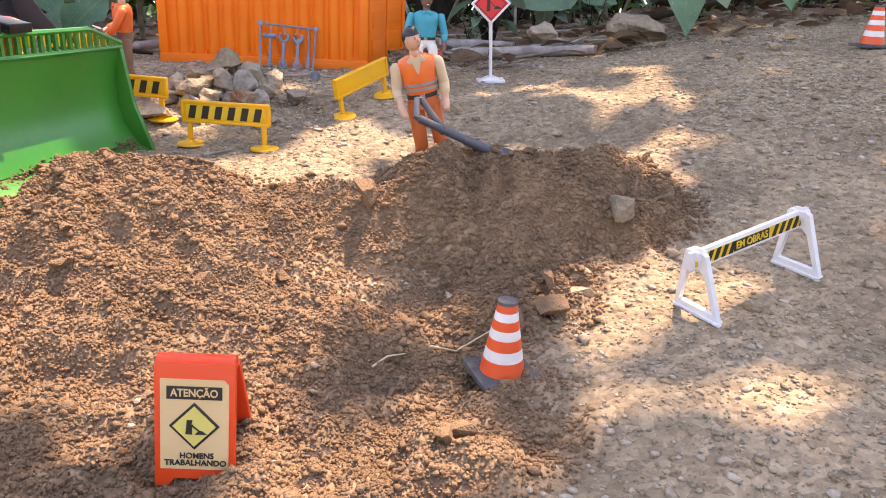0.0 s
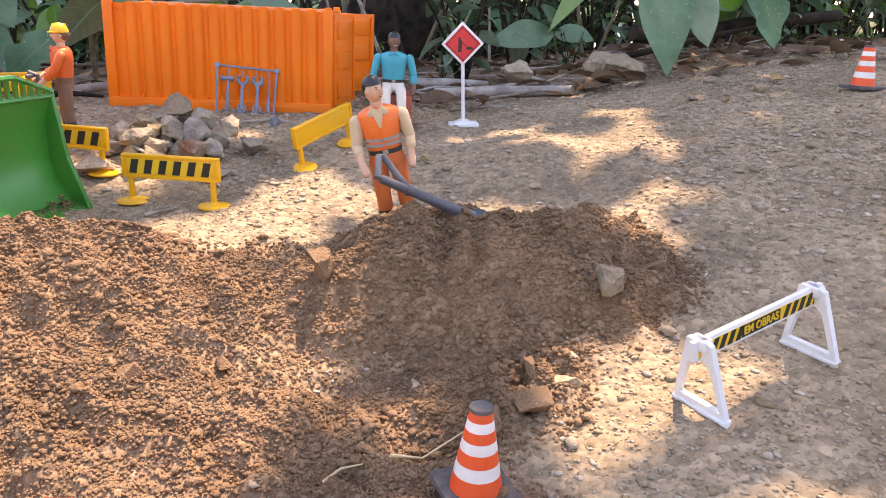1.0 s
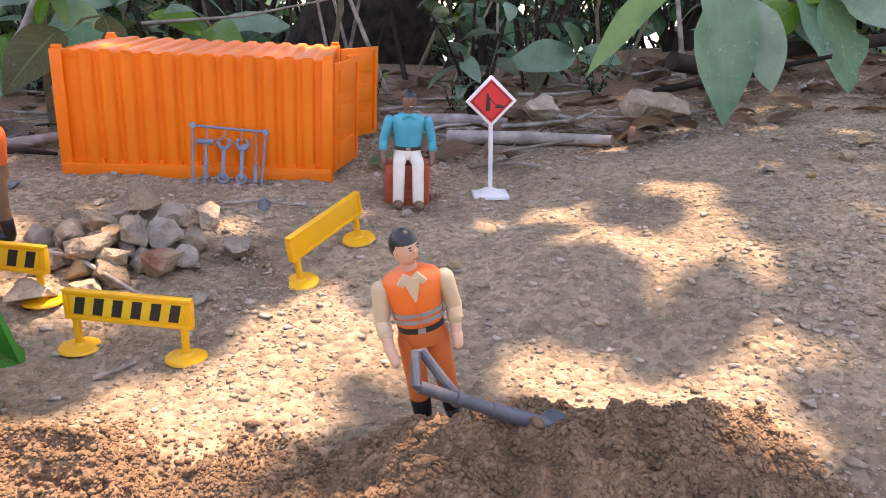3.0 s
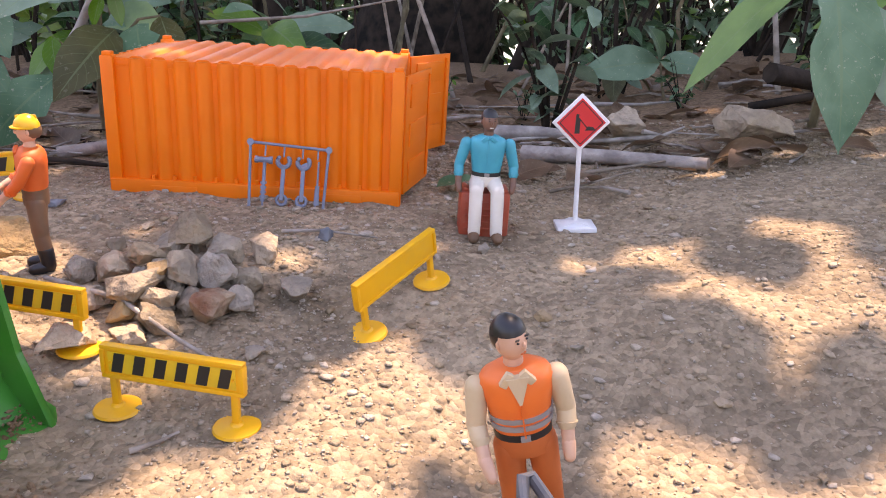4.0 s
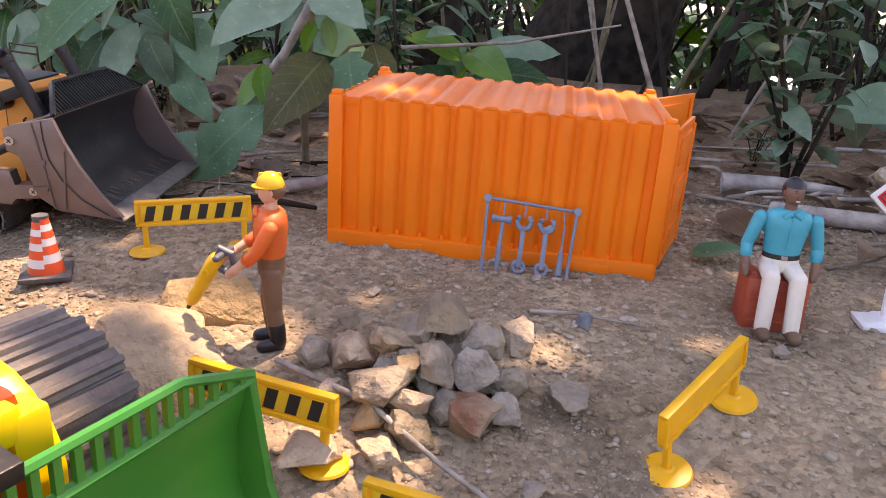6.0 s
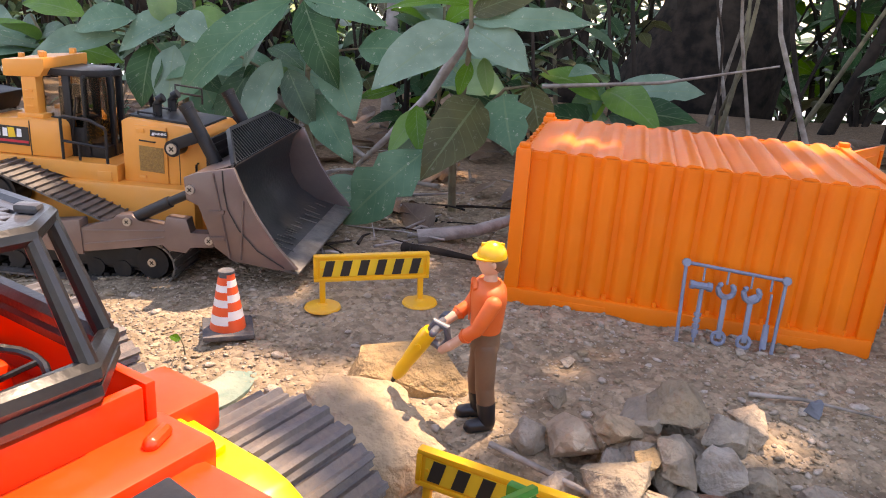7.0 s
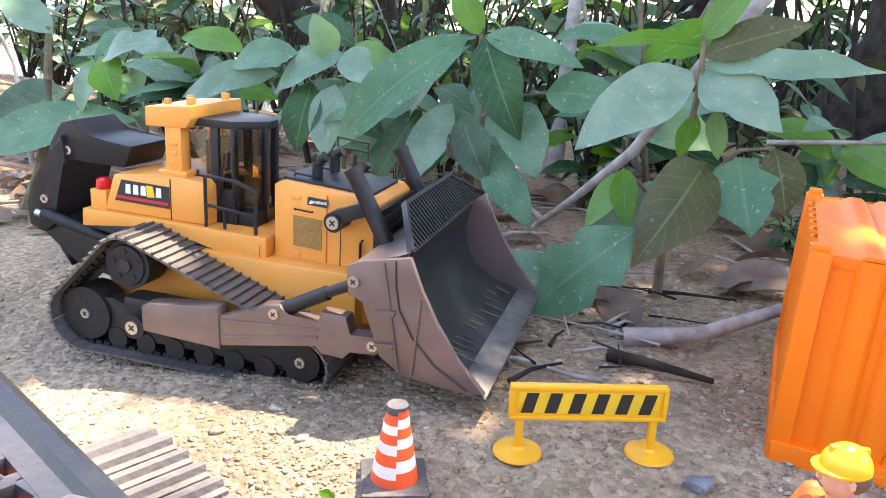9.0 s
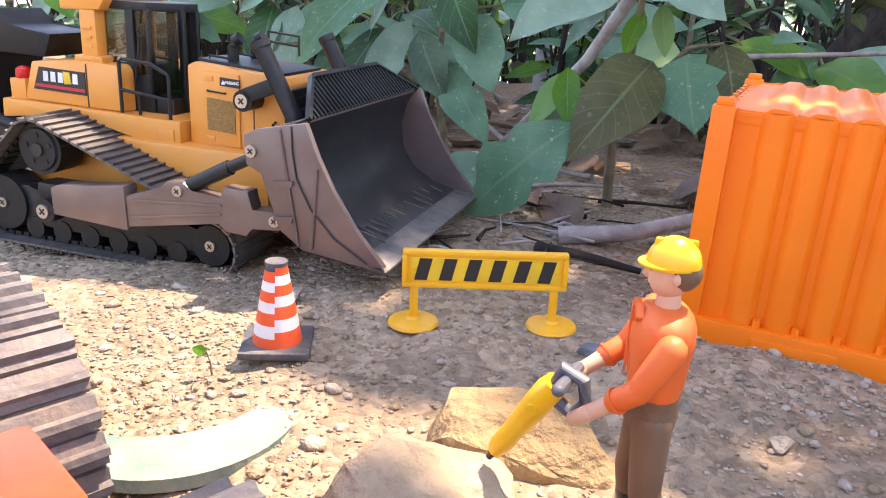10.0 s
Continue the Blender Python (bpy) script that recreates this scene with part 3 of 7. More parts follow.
def stand(a, b, flip=False):
    """The pose of a barrier whose two feet stand at a and b."""
    c = ((a[0] + b[0]) / 2, (a[1] + b[1]) / 2)
    yaw = math.degrees(math.atan2(b[1] - a[1], b[0] - a[0]))
    za, zb = gz(*a), gz(*b)
    tilt = -math.degrees(math.atan2(zb - za, math.hypot(b[0] - a[0], b[1] - a[1])))
    return pose(c[0], c[1], (za + zb) / 2 + 0.0003, 0, tilt, yaw + (180 if flip else 0)) if not flip else pose(c[0], c[1], (za + zb) / 2 + 0.0003, 0, -tilt, yaw + 180)


def road_sign():
    x, y = 0.0495, 0.966
    s = thing("road_works_sign", "red diamond road works sign on a thin white pole", "sign", pose(x, y, gz(x, y) + 0.0008, 0, -3.2, 3))
    bm = box(B(), 0, 0, 0.002, 0.034, 0.028, 0.004, 0.001)
    prism(bm, [(-0.012, 0.004), (0.012, 0.004), (0.004, 0.0075), (-0.004, 0.0075)], -0.008, 0.008)
    part("base", bm, M_WHITE, s)
    part("pole", rod(B(), (0, 0, 0.005), (0, 0, 0.075), 0.0021, n=10), M_WHITE, s)
    R = 0.0243
    cz = 0.093
    dia = lambda r: [(0, cz - r), (r, cz), (0, cz + r), (-r, cz)]
    bd = part("board", prism(B(), dia(R), -0.0028, 0.0004, bevel=0.0012), M_WHITE, s)
    part("red_face", prism(B(), dia(R * 0.84), -0.0031, -0.0026), M_RED, bd)
    bm = B()
    q = [(0, cz - R * 0.74), (R * 0.74, cz), (0, cz + R * 0.74), (-R * 0.74, cz)]
    for (ax, az), (bx, bz) in zip(q, q[1:] + q[:1]):
        rod(bm, (ax, -0.0031, az), (bx, -0.0031, bz), 0.0004, n=4)
    part("black_border", bm, M_INK, bd)
    bm = prism(B(), [(0.003, cz - 0.0065), (0.0125, cz - 0.0065), (0.0098, cz - 0.0035), (0.0055, cz - 0.003)], -0.0034, -0.0029)
    prism(bm, [(-0.0055, cz - 0.009), (-0.0035, cz - 0.009), (-0.002, cz + 0.007), (-0.0045, cz + 0.0075)], -0.0034, -0.0029)
    prism(bm, [(-0.0035, cz - 0.009), (-0.0012, cz - 0.009), (-0.001, cz + 0.002), (-0.0025, cz + 0.004)], -0.0034, -0.0029)
    prism(bm, [(-0.0025, cz + 0.0035), (0.0045, cz - 0.0045), (0.005, cz - 0.0038), (-0.0022, cz + 0.0045)], -0.0034, -0.0029)
    part("pictogram", bm, M_INK, bd, "plain black digging symbol")


def cone(name_label, x, y, split, lean, yaw, rise=0.0005):
    c = thing("traffic_cone", name_label, "traffic cone", pose(x, y, gz(x, y) + rise, lean, 0, yaw), group="traffic cones")
    part("base", box(B(), 0, 0, 0.0018, 0.033, 0.033, 0.0036, 0.0011), M_RUBBER, c)
    H, r0, r1 = 0.043, 0.0125, 0.0048
    edges = [0.003, 0.0115, 0.0175, 0.0235, 0.0285, 0.0335, 0.038, H]
    rad = lambda z: r0 + (r1 - r0) * (z / H)
    bm = lathe(B(), [(rad(0.003) * 0.97, 0.0025), (rad(H) * 0.97, H - 0.001), (rad(H) * 0.7, H - 0.0008), (rad(H) * 0.6, H - 0.012)], 28)
    part("rubber_body", bm, M_RUBBER, c)
    for k, (a, b) in enumerate(zip(edges, edges[1:])):
        bm = B()
        n = 36
        for half in ((0, n // 2), (n // 2, n)):
            off = split * 0.0032 * (1 if half[0] else 0)
            lo, hi = a - off, b - off
            lo, hi = max(lo, 0.0022), min(hi, H)
            if hi - lo < 0.0005:
                continue
            vr = []
            for z in (lo, hi):
                vr.append([bm.verts.new((rad(z) * 1.005 * math.cos(t), rad(z) * 1.005 * math.sin(t), z)) for t in np.linspace(2 * math.pi * half[0] / n, 2 * math.pi * half[1] / n, 19)])
            for i in range(18):
                bm.faces.new((vr[0][i], vr[0][i + 1], vr[1][i + 1], vr[1][i]))
        part("stripe", bm, M_CONE if k % 2 == 0 else M_CONEW, c, smooth=60)
    part("rim", lathe(B(), [(r1 * 0.75, H - 0.0015), (r1 * 1.12, H - 0.001), (r1 * 1.1, H + 0.0007), (r1 * 0.8, H + 0.0009)], 24), M_RUBBER, c)
    return c


def trestle():
    A, Bp = Vector((0.146, 0.401, 0)), Vector((0.215, 0.438, 0))
    A.z, Bp.z = gz(A.x, A.y), gz(Bp.x, Bp.y)
    d = Bp - A
    L = d.length
    t = thing("trestle_barrier", "white plastic toy trestle with a black and yellow striped rail", "barrier",
              Matrix.Translation(A) @ pose(0, 0, 0, 0, -math.degrees(math.asin(d.z / L)), math.degrees(math.atan2(d.y, d.x))))
    Hh = 0.041
    for x in (0.0, L):
        poly = [(-0.0175, -0.001), (0.0175, -0.001), (0.0075, Hh - 0.002), (0.0035, Hh), (-0.0035, Hh), (-0.0075, Hh - 0.002)]
        hole = [(-0.0128, 0.0055), (0.0128, 0.0055), (0.0066, 0.0265), (0.003, 0.0295), (-0.003, 0.0295), (-0.0066, 0.0265)]
        bm = B()
        for w in (-0.0015, 0.0015):
            o = [bm.verts.new((x + w, p[0], p[1])) for p in poly]
            h = [bm.verts.new((x + w, p[0], p[1])) for p in hole]
            for i in range(6):
                bm.faces.new((o[i], o[(i + 1) % 6], h[(i + 1) % 6], h[i]))
        vs = list(bm.verts)
        for base in (0, 6):
            for i in range(6):
                j = (i + 1) % 6
                bm.faces.new((vs[base + i], vs[base + j], vs[12 + base + j], vs[12 + base + i]))
        part("end_frame", bm, M_WHITE, t)
        part("foot_rim", box(B(), x, 0, 0.0012, 0.0055, 0.034, 0.002, 0.0006), M_WHITE, t)
        part("top_cap", box(B(), x, 0, Hh - 0.003, 0.0065, 0.01, 0.006, 0.0012), M_WHITE, t)
    rail = part("rail", box(B(), L / 2, 0, Hh - 0.006, L + 0.012, 0.003, 0.011, 0.0008), M_WHITE, t)
    part("tape", box(B(), L / 2, -0.0016, Hh - 0.0062, L + 0.006, 0.0005, 0.0068), M_STICKER_Y, rail)
    for k in range(15):
        x = -0.001 + k * (L + 0.004) / 15
        if 0.32 * L < x < 0.64 * L:
            continue
        part("black_stripe", prism(B(), [(x, Hh - 0.0096), (x + 0.003, Hh - 0.0096), (x + 0.006, Hh - 0.0028), (x + 0.003, Hh - 0.0028)], -0.0021, -0.0018), M_INK, rail)
    part("black_field", box(B(), 0.49 * L, -0.0019, Hh - 0.0062, 0.34 * L, 0.0004, 0.0064), M_INK, rail)
    words("lettering", "EM OBRAS", 0.0062, M_STICKER_Y, rail, pose(0.49 * L, -0.0022, Hh - 0.0062, 90, 0, 0), "yellow letters", spread=0.85)


def attention_sign():
    x, y = -0.104, 0.281
    s = thing("warning_a_board", "red-orange folding board with a cream warning sticker, in loose soil", "sign",
              pose(x, y, gz(x, y) - 0.003, 0, 1.5, 3))
    W, H, t = 0.0345, 0.0565, 0.0032
    lean = 9
    front = part("front_board", B_board(W, H, t), M_ASIGN, s, m=pose(0, 0, 0, -lean, 0, 0))
    part("back_board", B_board(W, H, t), M_ASIGN, s, m=pose(0, 0.041, 0.003, 27, 0, 0))
    part("top_fold", rod(B(), (-W / 2 + 0.0006, 0.0115, H * 0.975), (W / 2 - 0.0006, 0.0115, H * 0.975), 0.0034, n=14), M_ASIGN, s)
    y0 = -t / 2
    bm = prism(B(), [(-0.0145, 0.0085), (0.0145, 0.0085), (0.0145, 0.0475), (0.0125, 0.0495), (-0.0145, 0.0495)], y0 - 0.0004, y0 + 0.0002)
    st = part("sticker", bm, M_PAPER, front, "cream printed sticker")
    part("title_bar", box(B(), 0, y0 - 0.0005, 0.0435, 0.0235, 0.0003, 0.0058), M_INK, st)
    words("title", "ATENÇÃO", 0.0048, M_PAPER, st, pose(0, y0 - 0.0007, 0.0434, 90, 0, 0), "cream capital letters", spread=0.88)
    q = lambda r, c=0.0285: [(0, c - r), (r, c), (0, c + r), (-r, c)]
    part("diamond_border", prism(B(), q(0.0108), y0 - 0.0008, y0 - 0.0003, bevel=0.0002), M_INK, st)
    part("diamond", prism(B(), q(0.0092), y0 - 0.0011, y0 - 0.0006), M_SIGNY, st, "pale yellow diamond")
    cz = 0.0285
    bm = prism(B(), [(0.0003, cz - 0.0035), (0.0056, cz - 0.0035), (0.0035, cz - 0.0018), (0.002, cz - 0.0018)], y0 - 0.0014, y0 - 0.001)
    prism(bm, [(-0.0036, cz - 0.0035), (-0.0022, cz - 0.0035), (-0.0006, cz + 0.003), (-0.003, cz + 0.003)], y0 - 0.0014, y0 - 0.001)
    prism(bm, [(-0.002, cz - 0.0035), (-0.0008, cz - 0.0035), (-0.0008, cz + 0.001), (-0.002, cz + 0.001)], y0 - 0.0014, y0 - 0.001)
    prism(bm, [(-0.001, cz + 0.0002), (0.0028, cz - 0.0028), (0.0031, cz - 0.0023), (-0.0007, cz + 0.0009)], y0 - 0.0014, y0 - 0.001)
    part("pictogram", bm, M_INK, st, "plain black digging symbol")
    words("line_one", "HOMENS", 0.0036, M_INK, st, pose(0.001, y0 - 0.0007, 0.0148, 90, 0, 0), spread=1.0)
    words("line_two", "TRABALHANDO", 0.0036, M_INK, st, pose(0.0005, y0 - 0.0007, 0.0115, 90, 0, 0), spread=1.0)


def B_board(W, H, t):
    return prism(B(), [(-W / 2, 0), (-W / 2 + 0.0065, 0), (-W / 2 + 0.008, 0.0045), (W / 2 - 0.008, 0.0045), (W / 2 - 0.0065, 0), (W / 2, 0), (W / 2, H), (-W / 2, H)], -t / 2, t / 2, bevel=0.0006)


container()
tool_rack()
bar = barrier()
bar.matrix_basis = stand((-0.48, 0.906), (-0.416, 0.942))
tagged(bar, "yellow toy road barrier with black slanted blocks, beside the bulldozer")
for a, b, flip, lab in (((-0.342, 0.737), (-0.274, 0.728), False, "yellow toy road barrier with black blocks, among the rubble"),
                        ((-0.233, 0.688), (-0.164, 0.676), False, "yellow toy road barrier with black blocks, before the stones"),
                        ((-0.106, 0.768), (-0.068, 0.827), True, "yellow toy road barrier showing its plain back")):
    tagged(copy_thing(bar, stand(a, b, flip)), lab)
road_sign()
cone("orange and white striped toy traffic cone, worn, on a black base", 0.034, 0.362, 0, 1.5, 20, 0.005)
cone("orange and white toy traffic cone with a crooked stripe seam", -0.523, 0.853, 1, 0, -56)
cone("orange and white toy traffic cone on the gravel bank", 0.458, 0.872, 0, 0, 10)
trestle()
attention_sign()


# ---- stones ----
def rock_mesh(seed, sx, sy, sz, material, points=12, cuts=2, top=None):
    r = random.Random(seed)
    bm = B()
    for _ in range(points):
        v = Vector((r.gauss(0, 1), r.gauss(0, 1), r.gauss(0, 1))).normalized() * r.uniform(0.85, 1.05)
        bm.verts.new(v)
    h = bmesh.ops.convex_hull(bm, input=bm.verts)
    bmesh.ops.delete(bm, geom=[g for g in h["geom_interior"] if isinstance(g, bmesh.types.BMVert)], context="VERTS")
    bmesh.ops.scale(bm, verts=bm.verts, vec=(sx / 2, sy / 2, sz / 2))
    if top:
        bmesh.ops.bisect_plane(bm, geom=bm.verts[:] + bm.edges[:] + bm.faces[:], plane_co=(0, 0, sz / 2 * top), plane_no=(0.06, -0.1, 1), clear_outer=True)
        bmesh.ops.holes_fill(bm, edges=[e for e in bm.edges if e.is_boundary])
    big = max(sx, sy, sz)
    bmesh.ops.bevel(bm, geom=list(bm.edges), offset=big * 0.014, segments=1, affect="EDGES", clamp_overlap=True)
    bmesh.ops.triangulate(bm, faces=bm.faces)
    for _ in range(cuts):
        long = [e for e in bm.edges if e.calc_length() > big * 0.12]
        bmesh.ops.subdivide_edges(bm, edges=long, cuts=1)
        bmesh.ops.triangulate(bm, faces=bm.faces)
    for v in bm.verts:
        q = v.co / big
        v.co += v.co.normalized() * big * (0.03 * noise.noise(q * 5 + Vector((seed, 0, 0))) + 0.03 * noise.noise(q * 14 + Vector((0, seed, 0))) + 0.012 * noise.noise(q * 33 + Vector((0, 0, seed))))
    return mesh_of(bm, "stone", material, 28)


def rock(seed, x, y, s, material, label, flat=0.7, yaw=0.0, lift=None, wide=0.75, name="stone", group="rubble stones", cuts=2, tilt=(0, 0), top=None, points=11):
    me = rock_mesh(seed, s, s * wide, s * flat, material, points, cuts, top)
    z = (gz(x, y) + s * flat * 0.32) if lift is None else lift
    ob = new(name, me)
    ob.matrix_basis = pose(x, y, z, tilt[0], tilt[1], yaw)
    return tagged(ob, label, "stone", group)


S, T = M_STONE, M_STONE_TAN
PILE = [(-0.233, 0.815, 0.030, 0.88, S, 0.026), (-0.208, 0.813, 0.025, 0.95, S, 0.016), (-0.193, 0.848, 0.025, 0.9, T, 0.000), (-0.250, 0.816, 0.029, 0.75, S, 0.018),
        (-0.262, 0.805, 0.025, 0.67, T, 0.012), (-0.284, 0.807, 0.036, 0.73, T, 0.004), (-0.245, 0.784, 0.016, 0.85, T, 0.016), (-0.256, 0.770, 0.036, 0.58, S, 0.012),
        (-0.229, 0.791, 0.028, 0.9, S, 0.014), (-0.209, 0.791, 0.025, 0.95, S, 0.012), (-0.242, 0.771, 0.025, 0.76, T, 0.004), (-0.193, 0.800, 0.024, 0.95, S, 0.000),
        (-0.210, 0.767, 0.036, 0.84, M_STONE_RED, 0.004), (-0.192, 0.780, 0.021, 1.0, S, 0.000), (-0.159, 0.800, 0.030, 0.62, S, 0.000), (-0.307, 0.802, 0.021, 0.9, S, 0.000),
        (-0.283, 0.766, 0.031, 0.5, T, 0.000), (-0.261, 0.754, 0.021, 0.7, T, 0.000), (-0.248, 0.737, 0.025, 0.6, T, 0.000), (-0.235, 0.755, 0.027, 0.8, S, 0.000),
        (-0.283, 0.726, 0.034, 0.53, T, 0.000), (-0.297, 0.841, 0.016, 0.5, S, 0.000), (-0.229, 0.827, 0.024, 0.9, S, 0.006), (-0.234, 0.792, 0.024, 0.9, S, 0.000)]
for k, (x, y, s, h, m, up) in enumerate(PILE):
    kind = {id(S): "grey-brown broken stone", id(T): "tan broken stone"}.get(id(m), "rust-stained broken stone")
    rock(40 + k, x, y, s * 1.2, m, kind + " on the rubble heap", 0.95 * h, 37.0 * k % 180, gz(x, y) + up + 0.008, wide=0.95, tilt=((17 * k) % 36 - 18, (23 * k) % 36 - 18), points=13)
for k, (x, y, s) in enumerate(((-0.222, 0.81, 0.034), (-0.245, 0.80, 0.036), (-0.222, 0.78, 0.03), (-0.262, 0.79, 0.03), (-0.21, 0.80, 0.03), (-0.24, 0.77, 0.026))):
    rock(90 + k, x, y, s, S, "grey-brown broken stone low in the rubble heap", 0.8, 51.0 * k, points=13)
rock(7, -0.388, 0.776, 0.108, T, "large tan stone block under the drill", 0.62, -24, gz(-0.39, 0.787) + 0.004, 0.8, "boulder", "boulders", 4, top=0.62, tilt=(7, 4))
rock(11, -0.384, 0.838, 0.1, T, "large tan stone block behind another", 0.55, 8, gz(-0.376, 0.838) + 0.004, 0.75, "boulder", "boulders", 4, top=0.6)
rock(21, -0.152, 0.884, 0.021, M_STONE_BLUE, "small slate-blue stone on the gravel", 0.6, 10, group="loose stones")
rock(22, -0.17, 0.732, 0.022, S, "flat grey stone half buried in earth", 0.4, 20, group="loose stones")
rock(23, 0.117, 0.492, 0.03, S, "pale grey stone half buried in the soil heap", 1.0, 70, gz(0.117, 0.492) + 0.006, group="loose stones")
rock(24, 0.085, 0.43, 0.02, T, "dull brown stone at the foot of the soil heap", 0.7, 10, group="loose stones")
rock(25, 0.068, 0.415, 0.03, M_CLOD, "hard clod of brown earth", 0.45, 30, group="earth clods")
rock(26, -0.057, 0.512, 0.03, M_CLOD, "large crumbly clod of dark soil", 0.8, 60, group="earth clods")
rock(27, 0.27, 1.2, 0.11, M_STONE_TAN, "rough brown boulder at the foot of the bushes", 0.55, 20, name="boulder", group="boulders", cuts=3)
rock(28, 0.145, 1.27, 0.075, T, "rough brown boulder among roots", 0.8, 80, name="boulder", group="boulders", cuts=3)
rock(29, -0.388, 0.927, 0.022, M_STONE_BLUE, "small slate-blue stone beside a barrier", 0.35, 30, group="loose stones")
rock(30, -0.545, 0.895, 0.022, S, "grey stone before the bulldozer blade", 0.5, 50, group="loose stones")
for k, (x, y, s) in enumerate(((0.008, 0.79, 0.017), (0.026, 0.755, 0.014), (0.19, 0.6, 0.011), (0.23, 0.57, 0.012), (0.133, 0.644, 0.010), (0.15, 0.47, 0.014), (0.09, 0.452, 0.012),
                               (-0.09, 0.597, 0.009), (0.30, 0.93, 0.018), (0.33, 0.9, 0.014), (0.2, 0.76, 0.012), (0.27, 0.67, 0.014), (0.10, 0.70, 0.013), (-0.30, 0.90, 0.014), (-0.34, 0.90, 0.012),
                               (0.38, 0.94, 0.024), (-0.03, 0.895, 0.018), (0.35, 1.02, 0.02), (0.41, 0.97, 0.026))):
    rock(120 + k, x, y, s, S if k % 3 else T, "small weathered stone lying on the gravel", 0.55, 61.0 * k, group="loose stones", cuts=1)

CL = random.Random(77)
for k in range(34):
    x, y = CL.uniform(-0.34, 0.16), CL.uniform(0.28, 0.6)
    if float(soil(np.array([x]), np.array([y]))[0]) < 0.7 or (abs(x + 0.104) < 0.03 and y < 0.34):
        continue
    rock(200 + k, x, y, CL.uniform(0.008, 0.021), M_CLOD, "crumbly clod of dug brown soil", 0.75, 47.0 * k, group="earth clods", name="earth_clod", cuts=1)

# flat mossy crescent slab
bm = B()
outer, inner = [], []
for a in np.linspace(radians(-128), radians(35), 26):
    w = 0.012 + 0.018 * math.sin((a + radians(128)) / radians(163) * math.pi) ** 0.6
    outer.append((0.052 * math.cos(a), 0.052 * math.sin(a)))
    inner.append(((0.052 - w) * math.cos(a), (0.052 - w) * math.sin(a)))
prism(bm, outer + inner[::-1], -0.004, 0.0016, "xy", bevel=0.001)
slab = part("flat_stone", bm, M_SLAB, None, m=pose(-0.527, 0.794, gz(-0.50, 0.785) + 0.003, 0, -1, 8))
tagged(slab, "flat grey-green mossy crescent stone lying on earth", "stone", "loose stones")


# ---- grains of soil and gravel ----
def scatter(n, box_, weight):
    p = np.stack((rng.uniform(box_[0], box_[1], n), rng.uniform(box_[2], box_[3], n)), -1)
    return p[rng.uniform(0, 1, n) < weight(p[:, 0], p[:, 1])]


p = scatter(170000, (-0.45, 0.22, 0.2, 0.66), lambda x, y: soil(x, y) ** 1.5)
grains("soil_crumbs", p, 0.0014 + 0.003 * rng.beta(1.1, 4, len(p)), 0.95, M_CLOD, "crumbs of freshly dug brown soil", "soil", 0.34, 1, rough=0.15)
p = scatter(17000, (-0.45, 0.22, 0.2, 0.66), lambda x, y: soil(x, y) ** 1.5 * (0.25 + 0.75 * sstep(vnoise(x * 22, y * 22, 33), -0.2, 0.5)))
grains("soil_lumps", p, 0.0024 + 0.0095 * rng.beta(1, 6, len(p)), 0.85, M_CLOD, "lumps of freshly dug brown soil", "soil", 0.25, 1, rough=0.24)
dryw = lambda x, y: (1 - soil(x, y)) * (0.35 + 0.65 * sstep(vnoise(x * 7, y * 7, 21), -0.3, 0.5))
p = scatter(150000, (-1.0, 0.7, 0.2, 1.25), dryw)
grains("fine_gravel", p, 0.0013 + 0.0034 * rng.beta(1, 3.5, len(p)), 0.62, M_PEBBLE, "fine pale gravel strewn on dry earth", "gravel", 0.3, 0)
p = scatter(17000, (-1.0, 0.75, 0.2, 1.35), lambda x, y: dryw(x, y) * (0.35 + 0.65 * sstep(y + 0.5 * x, 0.5, 0.9)))
grains("coarse_gravel", p, 0.0040 + 0.0095 * rng.beta(1, 5, len(p)), 0.5, M_PEBBLE, "coarse broken gravel strewn on dry earth", "gravel", 0.34, rough=0.2)


# ---- toy figures ----
M_SKIN = mat("pale_toy_plastic", (0.62, 0.36, 0.24), (0.56, 0.31, 0.2), 60.0, 0.45)
M_BROWNSKIN = mat("brown_toy_plastic", (0.2, 0.095, 0.06), None, 60.0, 0.45)
M_SHIRT_OR = mat("orange_toy_cloth", (0.72, 0.13, 0.02), (0.66, 0.11, 0.018), 60.0, 0.55, 0.1, 200.0)
M_TROUSER_BR = mat("brown_toy_cloth", (0.16, 0.085, 0.045), (0.13, 0.068, 0.035), 60.0, 0.6, 0.1, 200.0)
M_TROUSER_OR = mat("rust_toy_cloth", (0.55, 0.12, 0.025), (0.47, 0.1, 0.02), 60.0, 0.6, 0.1, 200.0)
M_BEIGE = mat("beige_toy_cloth", (0.58, 0.43, 0.27), (0.52, 0.38, 0.23), 60.0, 0.55, 0.1, 200.0)
M_TEAL = mat("teal_toy_cloth", (0.0, 0.34, 0.43), (0.0, 0.29, 0.37), 60.0, 0.5, 0.1, 200.0)
M_WHITECLOTH = mat("white_toy_cloth", (0.74, 0.68, 0.6), (0.66, 0.59, 0.5), 60.0, 0.5, 0.1, 200.0)
M_VEST = mat("orange_vest", (0.86, 0.17, 0.03), (0.8, 0.145, 0.025), 60.0, 0.45)
M_BAND = mat("grey_reflector", (0.3, 0.27, 0.25), None, 60.0, 0.35)
M_HAT = mat("yellow_hat", (0.85, 0.45, 0.015), None, 40.0, 0.3)
M_HAIR = mat("black_toy_plastic", (0.012, 0.012, 0.014), None, 40.0, 0.35)


